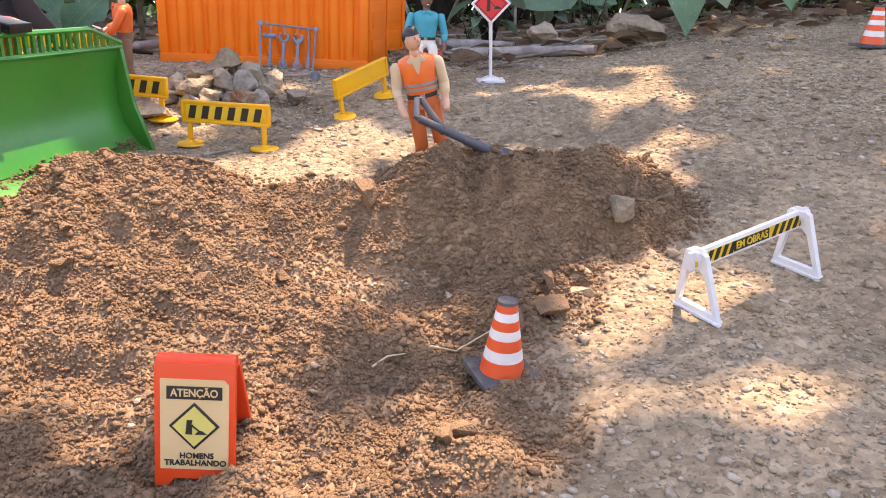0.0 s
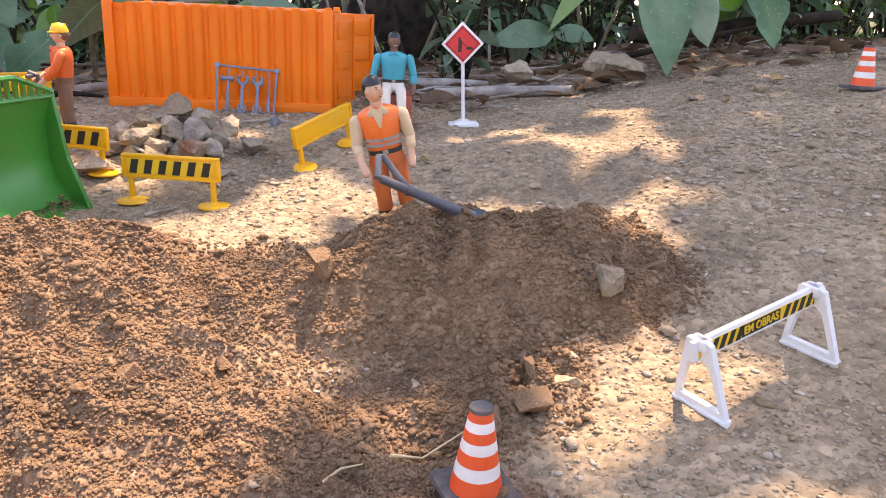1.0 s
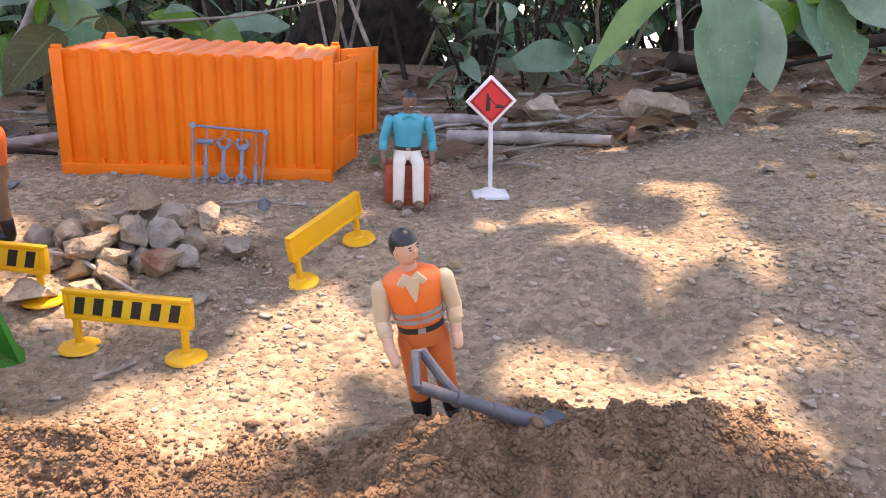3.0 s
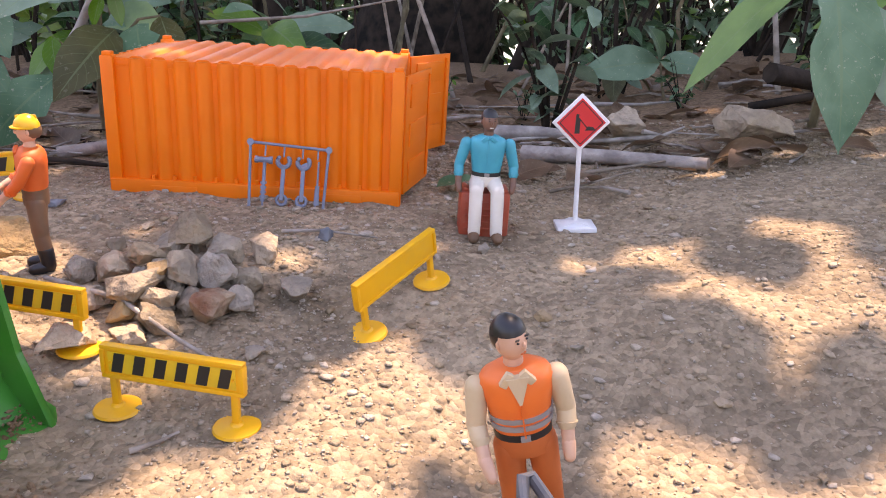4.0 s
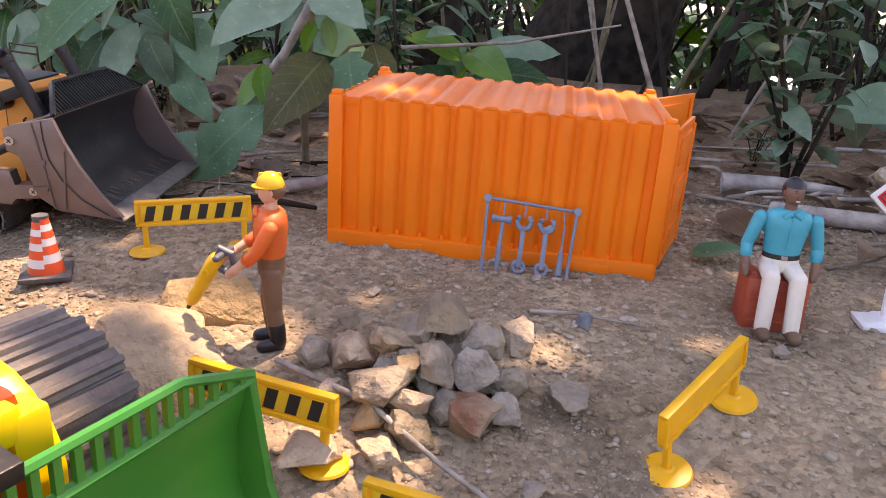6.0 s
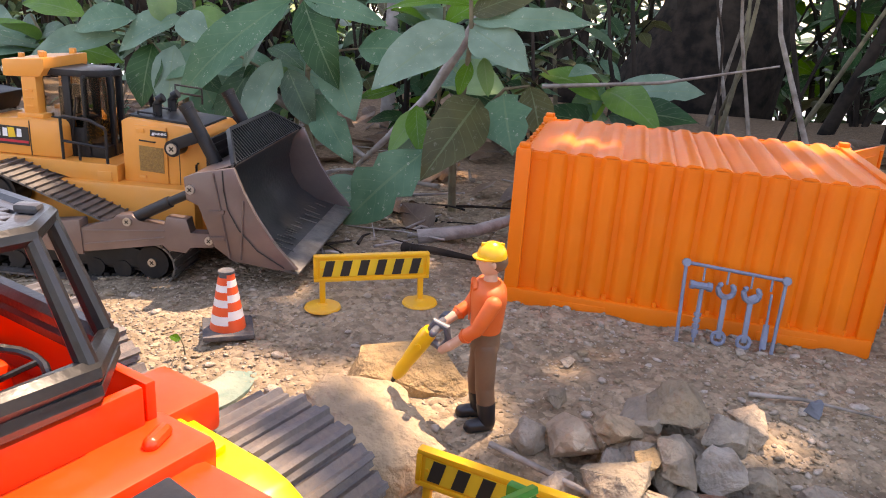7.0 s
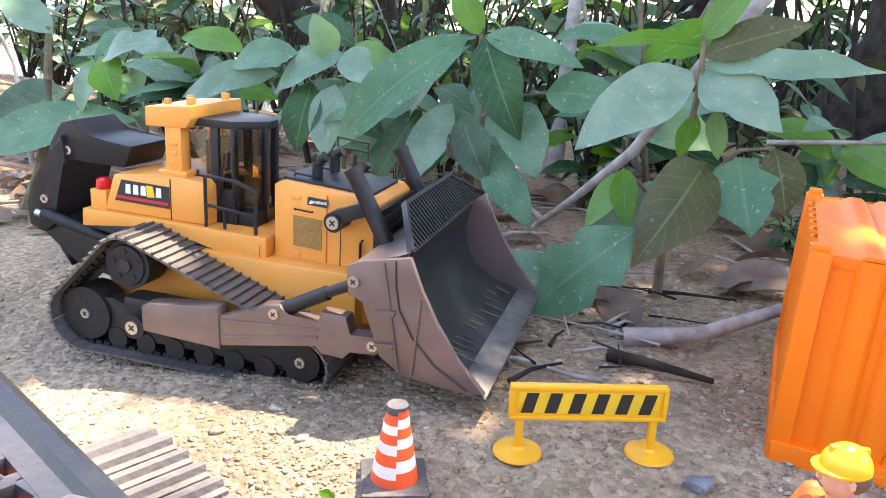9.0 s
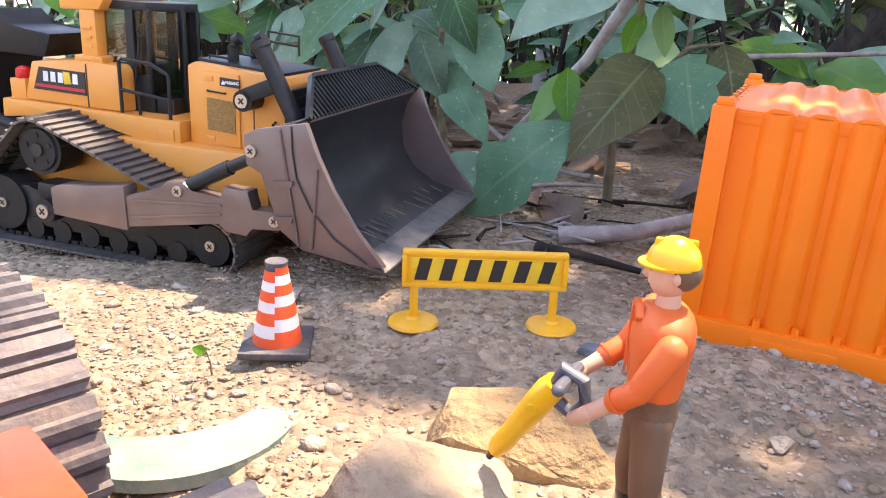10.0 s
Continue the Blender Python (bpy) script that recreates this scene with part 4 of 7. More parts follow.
def oval(bm, c, rx, ry, rz, mi, lo=-80, hi=80, rows=7, n=16, tilt=None):
    c = Vector(c)
    rs = []
    for a in np.linspace(lo, hi, rows):
        s, k = math.sin(radians(a)), math.cos(radians(a))
        ce, ax, ay = Vector((0, 0, rz * s)), Vector((rx * k, 0, 0)), Vector((0, ry * k, 0))
        if tilt is not None:
            ce, ax, ay = tilt @ ce, tilt @ ax, tilt @ ay
        rs.append(ring(bm, c + ce, ax, ay, n))
    skin(bm, rs, mi)


def figure(label, m, mats, legs, arms, hat, vest, head_turn=0.0):
    """One plain moulded toy figure that faces -y. mats: skin, top, sleeves, trousers, boots, hair, belt, band."""
    SKIN, TOP, SLEEVE, TROU, BOOT, HAIR, BELT, BAND = range(8)
    bm = B()
    hip = legs[0][0][2]
    rows = [(-0.002, 0.0118, 0.0085), (0.004, 0.0124, 0.0088), (0.0075, 0.0116, 0.0082)]
    skin(bm, [ring(bm, Vector((0, 0, hip + z)), Vector((rx, 0, 0)), Vector((0, ry, 0)), 20) for z, rx, ry in rows], TROU)
    skin(bm, [ring(bm, Vector((0, 0, hip + z)), Vector((rx, 0, 0)), Vector((0, ry, 0)), 20) for z, rx, ry in ((0.0065, 0.0121, 0.0087), (0.0098, 0.0121, 0.0087))], BELT)
    box(bm, 0, -0.0088, hip + 0.0082, 0.004, 0.0012, 0.0028, 0.0003, mi=BAND)
    body = [(0.0098, 0.0118, 0.0086), (0.0125, 0.0122, 0.0092), (0.016, 0.0126, 0.0095), (0.019, 0.013, 0.0097), (0.022, 0.0134, 0.0099), (0.028, 0.0146, 0.0105), (0.034, 0.0153, 0.01), (0.037, 0.0135, 0.0088), (0.0395, 0.0075, 0.0065)]
    rs = [ring(bm, Vector((0, 0, hip + z)), Vector((rx, 0, 0)), Vector((0, ry, 0)), 20) for z, rx, ry in body]
    skin(bm, rs, TOP)
    if vest:
        for z0, z1 in ((0.0125, 0.0148), (0.0162, 0.0185)):
            skin(bm, [ring(bm, Vector((0, 0, hip + z)), Vector((0.0131 + 0.05 * (z - 0.0125), 0, 0)), Vector((0, 0.01, 0)), 20) for z in (z0, z1)], BAND)
        prism(bm, [(-0.0045, hip + 0.0385), (0.0045, hip + 0.0385), (0.0005, hip + 0.026), (-0.0005, hip + 0.026)], -0.0108, -0.0072, mi=SLEEVE)
        for s in (-1, 1):
            box(bm, s * 0.0042, -0.0088, hip + 0.0375, 0.0065, 0.0028, 0.0034, 0.0006, Euler((0, radians(s * 52), 0)).to_matrix().to_4x4(), mi=SLEEVE)
        box(bm, 0, -0.0105, hip + 0.0175, 0.0006, 0.001, 0.015, mi=TOP)
    else:
        for s in (-1, 1):
            box(bm, s * 0.0035, -0.0088, hip + 0.0375, 0.006, 0.0025, 0.003, 0.0006, Euler((0, radians(s * 38), 0)).to_matrix().to_4x4(), mi=TOP)
        box(bm, 0, -0.0104, hip + 0.026, 0.0012, 0.0008, 0.022, mi=TOP)
    rod(bm, (0, 0.0005, hip + 0.036), (0, 0, hip + 0.045), 0.0042, 0.0038, 12, SKIN)
    T = Euler((0, 0, radians(head_turn))).to_matrix()
    hz = hip + 0.0505
    oval(bm, (0, -0.0005, hz), 0.0062, 0.0072, 0.0088, SKIN, tilt=T)
    nose = T @ Vector((0, -0.0075, -0.0005))
    oval(bm, Vector((0, 0, hz)) + nose, 0.0011, 0.0016, 0.0018, SKIN, rows=4, n=8)
    for s in (-1, 1):
        e = T @ Vector((s * 0.0062, 0.0005, -0.0005))
        oval(bm, Vector((0, 0, hz)) + e, 0.001, 0.0015, 0.0021, SKIN, rows=4, n=8)
        for dx, dz, rx, rz in ((0.0024, 0.0012, 0.0007, 0.0004), (0.0025, 0.0026, 0.0013, 0.0003)):
            e = T @ Vector((s * dx, -0.0069, dz))
            oval(bm, Vector((0, 0, hz)) + e, rx, 0.0007, rz, HAIR, rows=4, n=8, tilt=T)
    e = T @ Vector((0, -0.0066, -0.0042))
    oval(bm, Vector((0, 0, hz)) + e, 0.0018, 0.0006, 0.0005, TROU, rows=4, n=8, tilt=T)
    back = T @ Vector((0, 0.0022, 0.0006))
    if hat:
        oval(bm, Vector((0, 0, hz)) + back, 0.0066, 0.0073, 0.0068, HAIR, -50, 40, 5)
        d = Vector((0, 0, hz + 0.0028))
        oval(bm, d, 0.0076, 0.0087, 0.0092, BAND, 0, 86, 9, 20, T)
        skin(bm, [ring(bm, d + T @ Vector((0, -0.0014, z)), T @ Vector((r * 0.9, 0, 0)), T @ Vector((0, r * 1.12, 0)), 20) for z, r in ((-0.0006, 0.0084), (0.0003, 0.0087), (0.0008, 0.0078))], BAND)
        box(bm, d.x, d.y, d.z + 0.0068, 0.0024, 0.0135, 0.0034, 0.0012, T.to_4x4(), mi=BAND)
    else:
        oval(bm, Vector((0, 0, hz + 0.0026)) + back * 0.3, 0.0068, 0.0077, 0.0077, HAIR, 8, 85, 7, 16, T)
        oval(bm, Vector((0, 0, hz + 0.0008)) + back * 1.15, 0.0066, 0.0062, 0.0082, HAIR, -48, 70, 7, 16, T)
    for hipp, knee, ankle, toe in legs:
        rod(bm, hipp, knee, 0.0068, 0.0056, 14, TROU, True)
        mid = Vector(knee).lerp(Vector(ankle), 0.55)
        if mats[BOOT] is M_HAIR:
            rod(bm, knee, mid, 0.0056, 0.0054, 14, TROU, True)
            rod(bm, Vector(knee).lerp(Vector(ankle), 0.5), ankle, 0.0057, 0.005, 14, BOOT, True)
        else:
            rod(bm, knee, ankle, 0.0056, 0.0051, 14, TROU, True)
        a, t = Vector(ankle), Vector(toe)
        rod(bm, a + Vector((0, 0, -0.0015)), t, 0.0046, 0.0042, 12, BOOT, True)
    for sh, el, wr, ha, bare in arms:
        rod(bm, sh, el, 0.0048, 0.0041, 12, SLEEVE, True)
        a = Vector(el).lerp(Vector(wr), 0.45 if bare else 0.8)
        rod(bm, el, a, 0.0041, 0.0039, 12, SLEEVE, True)
        rod(bm, Vector(el).lerp(Vector(wr), 0.4 if bare else 0.78), a, 0.0046, 0.0044, 12, SLEEVE)
        rod(bm, a, wr, 0.0031, 0.0027, 10, SKIN, True)
        rod(bm, wr, ha, 0.003, 0.0025, 10, SKIN, True)
    me = mesh_of(bm, "toy_figure", mats, 40)
    ob = new("toy_figure", me)
    ob.matrix_basis = m
    return tagged(ob, label, "toy figure", "toy figures")


def seat_figures():
    z = -0.0085
    figure("toy figure in orange vest and rust trousers, standing in soil", pose(-0.0085, 0.596, z - 0.0185, 4, -12.5, 4) @ Matrix.Scale(0.97, 4),
           [M_SKIN, M_VEST, M_BEIGE, M_TROUSER_OR, M_HAIR, M_HAIR, M_INK, M_BAND],
           [((-0.0068, 0, 0.0535), (-0.0078, -0.002, 0.029), (-0.0085, 0, 0.006), (-0.009, -0.008, 0.003)),
            ((0.0068, 0, 0.0535), (0.0076, -0.001, 0.029), (0.008, 0.001, 0.006), (0.0085, -0.007, 0.003))],
           [((-0.0162, 0, 0.0845), (-0.0188, -0.002, 0.068), (-0.0175, -0.011, 0.056), (-0.0158, -0.0155, 0.0505), True),
            ((0.0162, 0, 0.0845), (0.0185, 0.0, 0.068), (0.0172, -0.006, 0.0545), (0.0168, -0.0085, 0.0495), True)],
           0, True, 38)
    z = gz(-0.333, 0.803)
    figure("toy worker in orange shirt, brown trousers and yellow helmet", pose(-0.338, 0.8145, z - 0.0005, 0, 0, -68) @ Matrix.Scale(0.94, 4),
           [M_SKIN, M_SHIRT_OR, M_SHIRT_OR, M_TROUSER_BR, M_HAIR, M_TROUSER_BR, M_TROUSER_BR, M_HAT],
           [((-0.0066, 0, 0.0535), (-0.0072, -0.002, 0.029), (-0.0078, 0.001, 0.0065), (-0.0085, -0.009, 0.0035)),
            ((0.0066, 0, 0.0535), (0.0072, 0.001, 0.029), (0.008, 0.004, 0.0065), (0.009, -0.006, 0.0035))],
           [((-0.0175, 0, 0.085), (-0.0175, -0.008, 0.07), (-0.0105, -0.023, 0.0615), (-0.0065, -0.0285, 0.058), True),
            ((0.0175, 0, 0.085), (0.0175, -0.008, 0.07), (0.0105, -0.021, 0.057), (0.0065, -0.0255, 0.052), True)],
           1, False)
    z = gz(-0.032, 0.93)
    figure("toy figure in teal shirt and white trousers, seated", pose(-0.032, 0.941, z, 0, 0, 4),
           [M_BROWNSKIN, M_TEAL, M_TEAL, M_WHITECLOTH, M_TROUSER_BR, M_HAIR, M_INK, M_BAND],
           [((-0.0065, 0.0, 0.044), (-0.0085, -0.0185, 0.0415), (-0.0085, -0.021, 0.007), (-0.009, -0.0285, 0.0042)),
            ((0.0065, 0.0, 0.044), (0.0085, -0.0185, 0.0415), (0.0095, -0.022, 0.007), (0.0105, -0.0295, 0.0042))],
           [((-0.0175, 0, 0.0765), (-0.0225, 0.001, 0.058), (-0.0225, -0.004, 0.043), (-0.0215, -0.006, 0.0385), True),
            ((0.0175, 0, 0.0765), (0.0225, 0.001, 0.058), (0.0225, -0.004, 0.043), (0.0215, -0.006, 0.0385), True)],
           0, False, 12)
    c = thing("toy_canister", "brick-red ribbed toy fuel canister used as a seat", "canister", pose(-0.032, 0.944, z - 0.001, 0, 0, 4))
    part("body", box(B(), 0, 0, 0.0195, 0.041, 0.028, 0.038, 0.003), M_CANISTER, c)
    for zz in (0.008, 0.0135, 0.019, 0.0245, 0.03):
        part("rib", box(B(), 0, -0.0141, zz, 0.033, 0.0012, 0.0018, 0.0004), M_CANISTER, c)
    for s in (-1, 1):
        part("handle", box(B(), s * 0.0165, 0, 0.0395, 0.004, 0.018, 0.003, 0.001), M_CANISTER, c)
    s = thing("toy_shovel", "dark grey plastic toy shovel stuck in the soil", "shovel")
    a, b = Vector((-0.0215, 0.546, 0.0205)), Vector((0.045, 0.562, -0.0095))
    d = (b - a).normalized()
    part("shaft", rod(B(), a, a + d * 0.048, 0.0029, 0.0033, 12), M_SHOVEL, s)
    part("socket", rod(B(), a + d * 0.038, b - d * 0.006, 0.0036, 0.0042, 12), M_SHOVEL, s)
    part("collar", rod(B(), a + d * 0.0185, a + d * 0.021, 0.0039, n=12), M_SHOVEL, s)
    up = Vector((0.004, 0.55, 0.62)).normalized()
    bm = tube(B(), [a + d * 0.022, a + d * 0.012 + up * 0.007, a + up * 0.0165 + d * 0.001, a - d * 0.002 + up * 0.0155, a - d * 0.002, a + d * 0.002], 0.0024, 10)
    part("handle_loop", bm, M_SHOVEL, s)
    bm = lathe(B(), [(0.0085, 0.0), (0.0095, 0.0012), (0.0088, 0.0018), (0.0065, 0.0004)], 20)
    part("blade", bm, M_SHOVEL, s, m=Matrix.Translation(b) @ pose(0, 0, 0, 35, 18, 0))
    dr = thing("toy_drill", "yellow toy jackhammer with a dark grey handle", "drill")
    a, b = Vector((-0.386, 0.802, 0.012)), Vector((-0.361, 0.8015, 0.0545))
    d = (b - a).normalized()
    part("chisel", rod(B(), a, a + d * 0.006, 0.0012, 0.002, 10), M_BLACK, dr)
    bm = B()
    ax, ay = axes(d)
    prof = [(0.004, 0.003), (0.007, 0.0042), (0.012, 0.0045), (0.016, 0.0042), (0.02, 0.0048), (0.030, 0.0054), (0.0375, 0.0056), (0.041, 0.0045)]
    skin(bm, [ring(bm, a + d * t, ax * r, ay * r * 0.85, 16) for t, r in prof], 0)
    part("body", bm, M_HAT, dr)
    part("side_bolt", rod(B(), a + d * 0.031 - Vector((0, 0.0065, 0)), a + d * 0.031 + Vector((0, 0.0065, 0)), 0.0018, n=10), M_HAT, dr)
    h = Vector((0.55, 0, -0.3)).normalized()
    bm = tube(B(), [a + d * 0.036 + h * 0.003, a + d * 0.036 + h * 0.0095, a + d * 0.042 + h * 0.011, a + d * 0.048 + h * 0.006, a + d * 0.047 - h * 0.001, a + d * 0.041], 0.0023, 10)
    rod(bm, a + d * 0.045 + h * 0.002 - Vector((0, 0.009, 0)), a + d * 0.045 + h * 0.002 + Vector((0, 0.009, 0)), 0.0021, n=10, round_ends=True)
    part("handle", bm, M_SHOVEL, dr)


seat_figures()

# ---- bulldozer ----
M_DOZER = mat("amber_plastic", (0.76, 0.3, 0.055), (0.7, 0.265, 0.042), 18.0, 0.36, 0.04, 100.0, dust=0.12)
M_DARK = mat("black_moulding", (0.009, 0.01, 0.011), (0.014, 0.015, 0.017), 40.0, 0.45, 0.08, 200.0, spec=0.3, dust=0.05)
M_BRONZE = mat("bronze_painted_metal", (0.2, 0.15, 0.135), (0.16, 0.12, 0.11), 30.0, 0.38, 0.05, 150.0, metal=0.55, dust=0.12)
M_SHOE = mat("track_steel", (0.09, 0.088, 0.085), (0.17, 0.16, 0.15), 90.0, 0.45, 0.2, 300.0, metal=0.5, dust=0.55, dustc=(0.3, 0.25, 0.2))
M_BLADE = mat("scratched_black_blade", (0.012, 0.013, 0.015), (0.02, 0.021, 0.023), 35.0, 0.42, 0.1, 250.0, spec=0.4, dust=0.1, dustc=(0.22, 0.2, 0.18))
M_SILVER = mat("screw_steel", (0.55, 0.53, 0.5), None, 40.0, 0.3, metal=0.9)
M_BEACON = mat("red_beacon", (0.6, 0.012, 0.015), None, 40.0, 0.2)
M_MESH = mat("amber_grille", (0.4, 0.21, 0.05), (0.28, 0.15, 0.04), 500.0, 0.6, 0.8, 1400.0)
M_LOGO_R = mat("red_print", (0.55, 0.02, 0.04), None, 40.0, 0.4)
M_LOGO_W = mat("white_print", (0.8, 0.8, 0.8), None, 40.0, 0.4)
M_GLASS = bpy.data.materials.new("tinted_glass")
M_GLASS.use_nodes = True
_g = M_GLASS.node_tree
_t = _g.nodes.new("ShaderNodeBsdfTransparent")
_t.inputs[0].default_value = (0.72, 0.72, 0.7, 1)
_m = _g.nodes.new("ShaderNodeMixShader")
_f = _g.nodes.new("ShaderNodeFresnel")
_l = _g.nodes.new("ShaderNodeBsdfGlossy")
_l.inputs["Roughness"].default_value = 0.08
_g.links.new(_f.outputs[0], _m.inputs[0])
_g.links.new(_t.outputs[0], _m.inputs[1])
_g.links.new(_l.outputs[0], _m.inputs[2])
_g.links.new(_m.outputs[0], _g.nodes["Material Output"].inputs[0])


def loop_points(knots, step):
    """Even stations along a closed polyline: point and heading."""
    pts = [Vector(p) for p in knots]
    pts.append(pts[0])
    lens = [(b - a).length for a, b in zip(pts, pts[1:])]
    total = sum(lens)
    n = max(3, int(total / step))
    out = []
    for k in range(n):
        s = total * k / n
        i = 0
        while s > lens[i]:
            s -= lens[i]
            i += 1
        d = (pts[i + 1] - pts[i]).normalized()
        out.append((pts[i] + d * s, d))
    return out


def arc(cx, cz, r, a0, a1, n=7):
    return [(cx + r * math.cos(radians(a)), cz + r * math.sin(radians(a))) for a in np.linspace(a0, a1, n)]


def screw(parent, x, y, z, r=0.0035, side=-1, name="screw"):
    bm = rod(B(), (x, y, z), (x, y + side * 0.0016, z), r, n=16)
    s = part(name, bm, M_SILVER, parent)
    for a in (45, -45):
        part("slot", box(B(), x, y + side * 0.0017, z, r * 1.1, 0.0004, r * 0.25, rot=Euler((0, radians(a), 0)).to_matrix().to_4x4()), M_INK, s)


def bulldozer():
    d = thing("toy_bulldozer", "amber and black toy crawler bulldozer with a bronze blade", "bulldozer", pose(-0.743, 0.885, 0.001, 0, 0, 11))
    MID = 0.079
    # tracks
    knots = arc(-0.041, 0.010, 0.0235, 268, 150, 7) + arc(-0.006, 0.05, 0.0195, 140, 62, 6) + arc(0.121, 0.0045, 0.0175, 62, -86, 8)
    shoe = B()
    box(shoe, 0, 0, 0, 0.0062, 0.044, 0.0016)
    box(shoe, 0.0022, 0, 0.0013, 0.0011, 0.044, 0.0022)
    shoe_mesh = mesh_of(shoe, "track_shoe", M_SHOE, 0)
    pin = B()
    box(pin, 0, 0, -0.0022, 0.0046, 0.012, 0.003)
    pin_mesh = mesh_of(pin, "track_link", M_DARK, 0)
    for near, y0 in ((1, 0.024), (-1, 2 * MID - 0.024)):
        sgn = -1 if near == 1 else 1
        tr = part("track", prism(B(), [(p[0] * 0.97, p[1]) for p in arc(-0.041, 0.010, 0.012, 268, 150, 4) + [(0.0, 0.02)] + arc(0.118, 0.004, 0.010, 62, -86, 4)], y0 - 0.01, y0 + 0.01), M_DARK, d)
        for p, h in loop_points(knots, 0.0066):
            ang = math.degrees(math.atan2(h.y, h.x))
            part("track_shoe", shoe_mesh, M_SHOE, tr, m=Matrix.Translation((p.x, y0, p.y)) @ pose(0, 0, 0, 0, -ang, 0))
            part("track_link", pin_mesh, M_DARK, tr, m=Matrix.Translation((p.x, y0 + sgn * 0.006, p.y)) @ pose(0, 0, 0, 0, -ang, 0))
        ys = y0 + sgn * 0.015
        bm = rod(B(), (-0.006, ys - sgn * 0.02, 0.05), (-0.006, ys, 0.05), 0.0165, n=28)
        rod(bm, (-0.006, ys, 0.05), (-0.006, ys + sgn * 0.0015, 0.05), 0.014, 0.0132, 28)
        sp = part("sprocket", bm, M_DARK, d)
        part("hub", rod(B(), (-0.006, ys, 0.05), (-0.006, ys + sgn * 0.003, 0.05), 0.0048, 0.0042, 16), M_INK, sp)
        for a in (0, 72, 144, 216, 288):
            x, z = -0.006 + 0.0092 * math.cos(radians(a + 20)), 0.05 + 0.0092 * math.sin(radians(a + 20))
            part("bolt", rod(B(), (x, ys, z), (x, ys + sgn * 0.0022, z), 0.0018, n=8), M_DARK, sp)
        for x, z, r in ((-0.041, 0.0105, 0.0185), (0.1175, 0.0045, 0.013)):
            w = part("idler_wheel", rod(B(), (x, ys - sgn * 0.02, z), (x, ys, z), r, n=26), M_DARK, d)
            screw(w, x, ys, z, 0.0034, sgn)
        for k in range(6):
            x = -0.018 + 0.022 * k
            part("roller", rod(B(), (x, ys - sgn * 0.018, -0.004), (x, ys - sgn * 0.001, -0.004), 0.0072, n=16), M_DARK, d)
        part("track_frame", prism(B(), [(-0.05, 0.0), (-0.046, 0.022), (-0.02, 0.024), (0.0, 0.018), (0.03, 0.024), (0.075, 0.022), (0.11, 0.012), (0.115, -0.002), (0.0, -0.003)], ys - sgn * 0.012, ys - sgn * 0.002, bevel=0.001), M_DARK, d)
        part("frame_cover", box(B(), 0.02, ys - sgn * 0.004, 0.024, 0.055, 0.018, 0.012, 0.0035), M_DARK, d)
    # chassis, deck and hood
    part("chassis", box(B(), 0.05, MID, 0.034, 0.185, 0.088, 0.048, 0.003), M_DOZER, d)
    deck = [(-0.066, 0.0605), (-0.02, 0.066), (0.018, 0.064), (0.058, 0.053), (0.077, 0.0545), (0.077, 0.0715), (-0.065, 0.0735)]
    part("deck", prism(B(), deck, 0.04, 2 * MID - 0.04, bevel=0.0012), M_DOZER, d)
    part("deck_step", box(B(), 0.0665, 0.0395, 0.0615, 0.012, 0.0012, 0.009, 0.0005), M_DOZER, d)
    rear = [(-0.05, 0.0735), (-0.041, 0.0995), (0.0, 0.1035), (0.028, 0.102), (0.031, 0.098), (0.031, 0.0725)]
    rb = part("rear_tank", prism(B(), rear, 0.0445, 2 * MID - 0.0445, bevel=0.0014), M_DOZER, d)
    part("panel_gap", box(B(), 0.0035, 0.0443, 0.087, 0.0006, 0.0006, 0.028), M_INK, rb)
    lg = part("name_plate", prism(B(), [(-0.0405, 0.0815), (0.0025, 0.0805), (0.0025, 0.0955), (-0.0345, 0.0965)], 0.0437, 0.0443), M_INK, rb, "black plate with plain white bars")
    part("red_line", prism(B(), [(-0.039, 0.0835), (0.002, 0.0825), (0.002, 0.0845), (-0.0385, 0.0855)], 0.0434, 0.0438), M_LOGO_R, lg)
    for x in (-0.0315, -0.0255, -0.0195, -0.0075):
        part("white_bar", prism(B(), [(x, 0.0874), (x + 0.0042, 0.0873), (x + 0.0042, 0.0938), (x + 0.0006, 0.094)], 0.0434, 0.0438), M_LOGO_W, lg)
    part("yellow_slash", prism(B(), [(-0.0145, 0.0866), (-0.0085, 0.087), (-0.0095, 0.0945), (-0.0148, 0.0948)], 0.0434, 0.0438), M_STICKER_Y, lg)
    for y in (0.0495, 2 * MID - 0.0495):
        part("beacon_stand", box(B(), -0.0545, y, 0.08, 0.013, 0.011, 0.014, 0.001), M_DOZER, d)
        part("beacon", lathe(B(), [(0.0052, 0), (0.0055, 0.002), (0.005, 0.0062), (0.003, 0.0078), (0.0005, 0.0083)], 18, c=(-0.0535, y, 0.087)), M_BEACON, d)
    hood = [(0.079, 0.0435), (0.079, 0.1065), (0.0835, 0.109), (0.146, 0.1045), (0.1505, 0.1), (0.1505, 0.021), (0.108, 0.0145)]
    hd = part("hood", prism(B(), hood, 0.0475, 2 * MID - 0.0475, bevel=0.0014), M_DOZER, d)
    part("hood_top", prism(B(), [(0.082, 0.108), (0.144, 0.1035), (0.144, 0.1065), (0.082, 0.111)], 0.0545, 2 * MID - 0.0545, bevel=0.0006), M_DARK, hd)
    dr = part("side_door", prism(B(), [(0.0905, 0.06), (0.1165, 0.058), (0.1165, 0.1035), (0.0905, 0.1045)], 0.0462, 0.0478, bevel=0.0005), M_DOZER, hd)
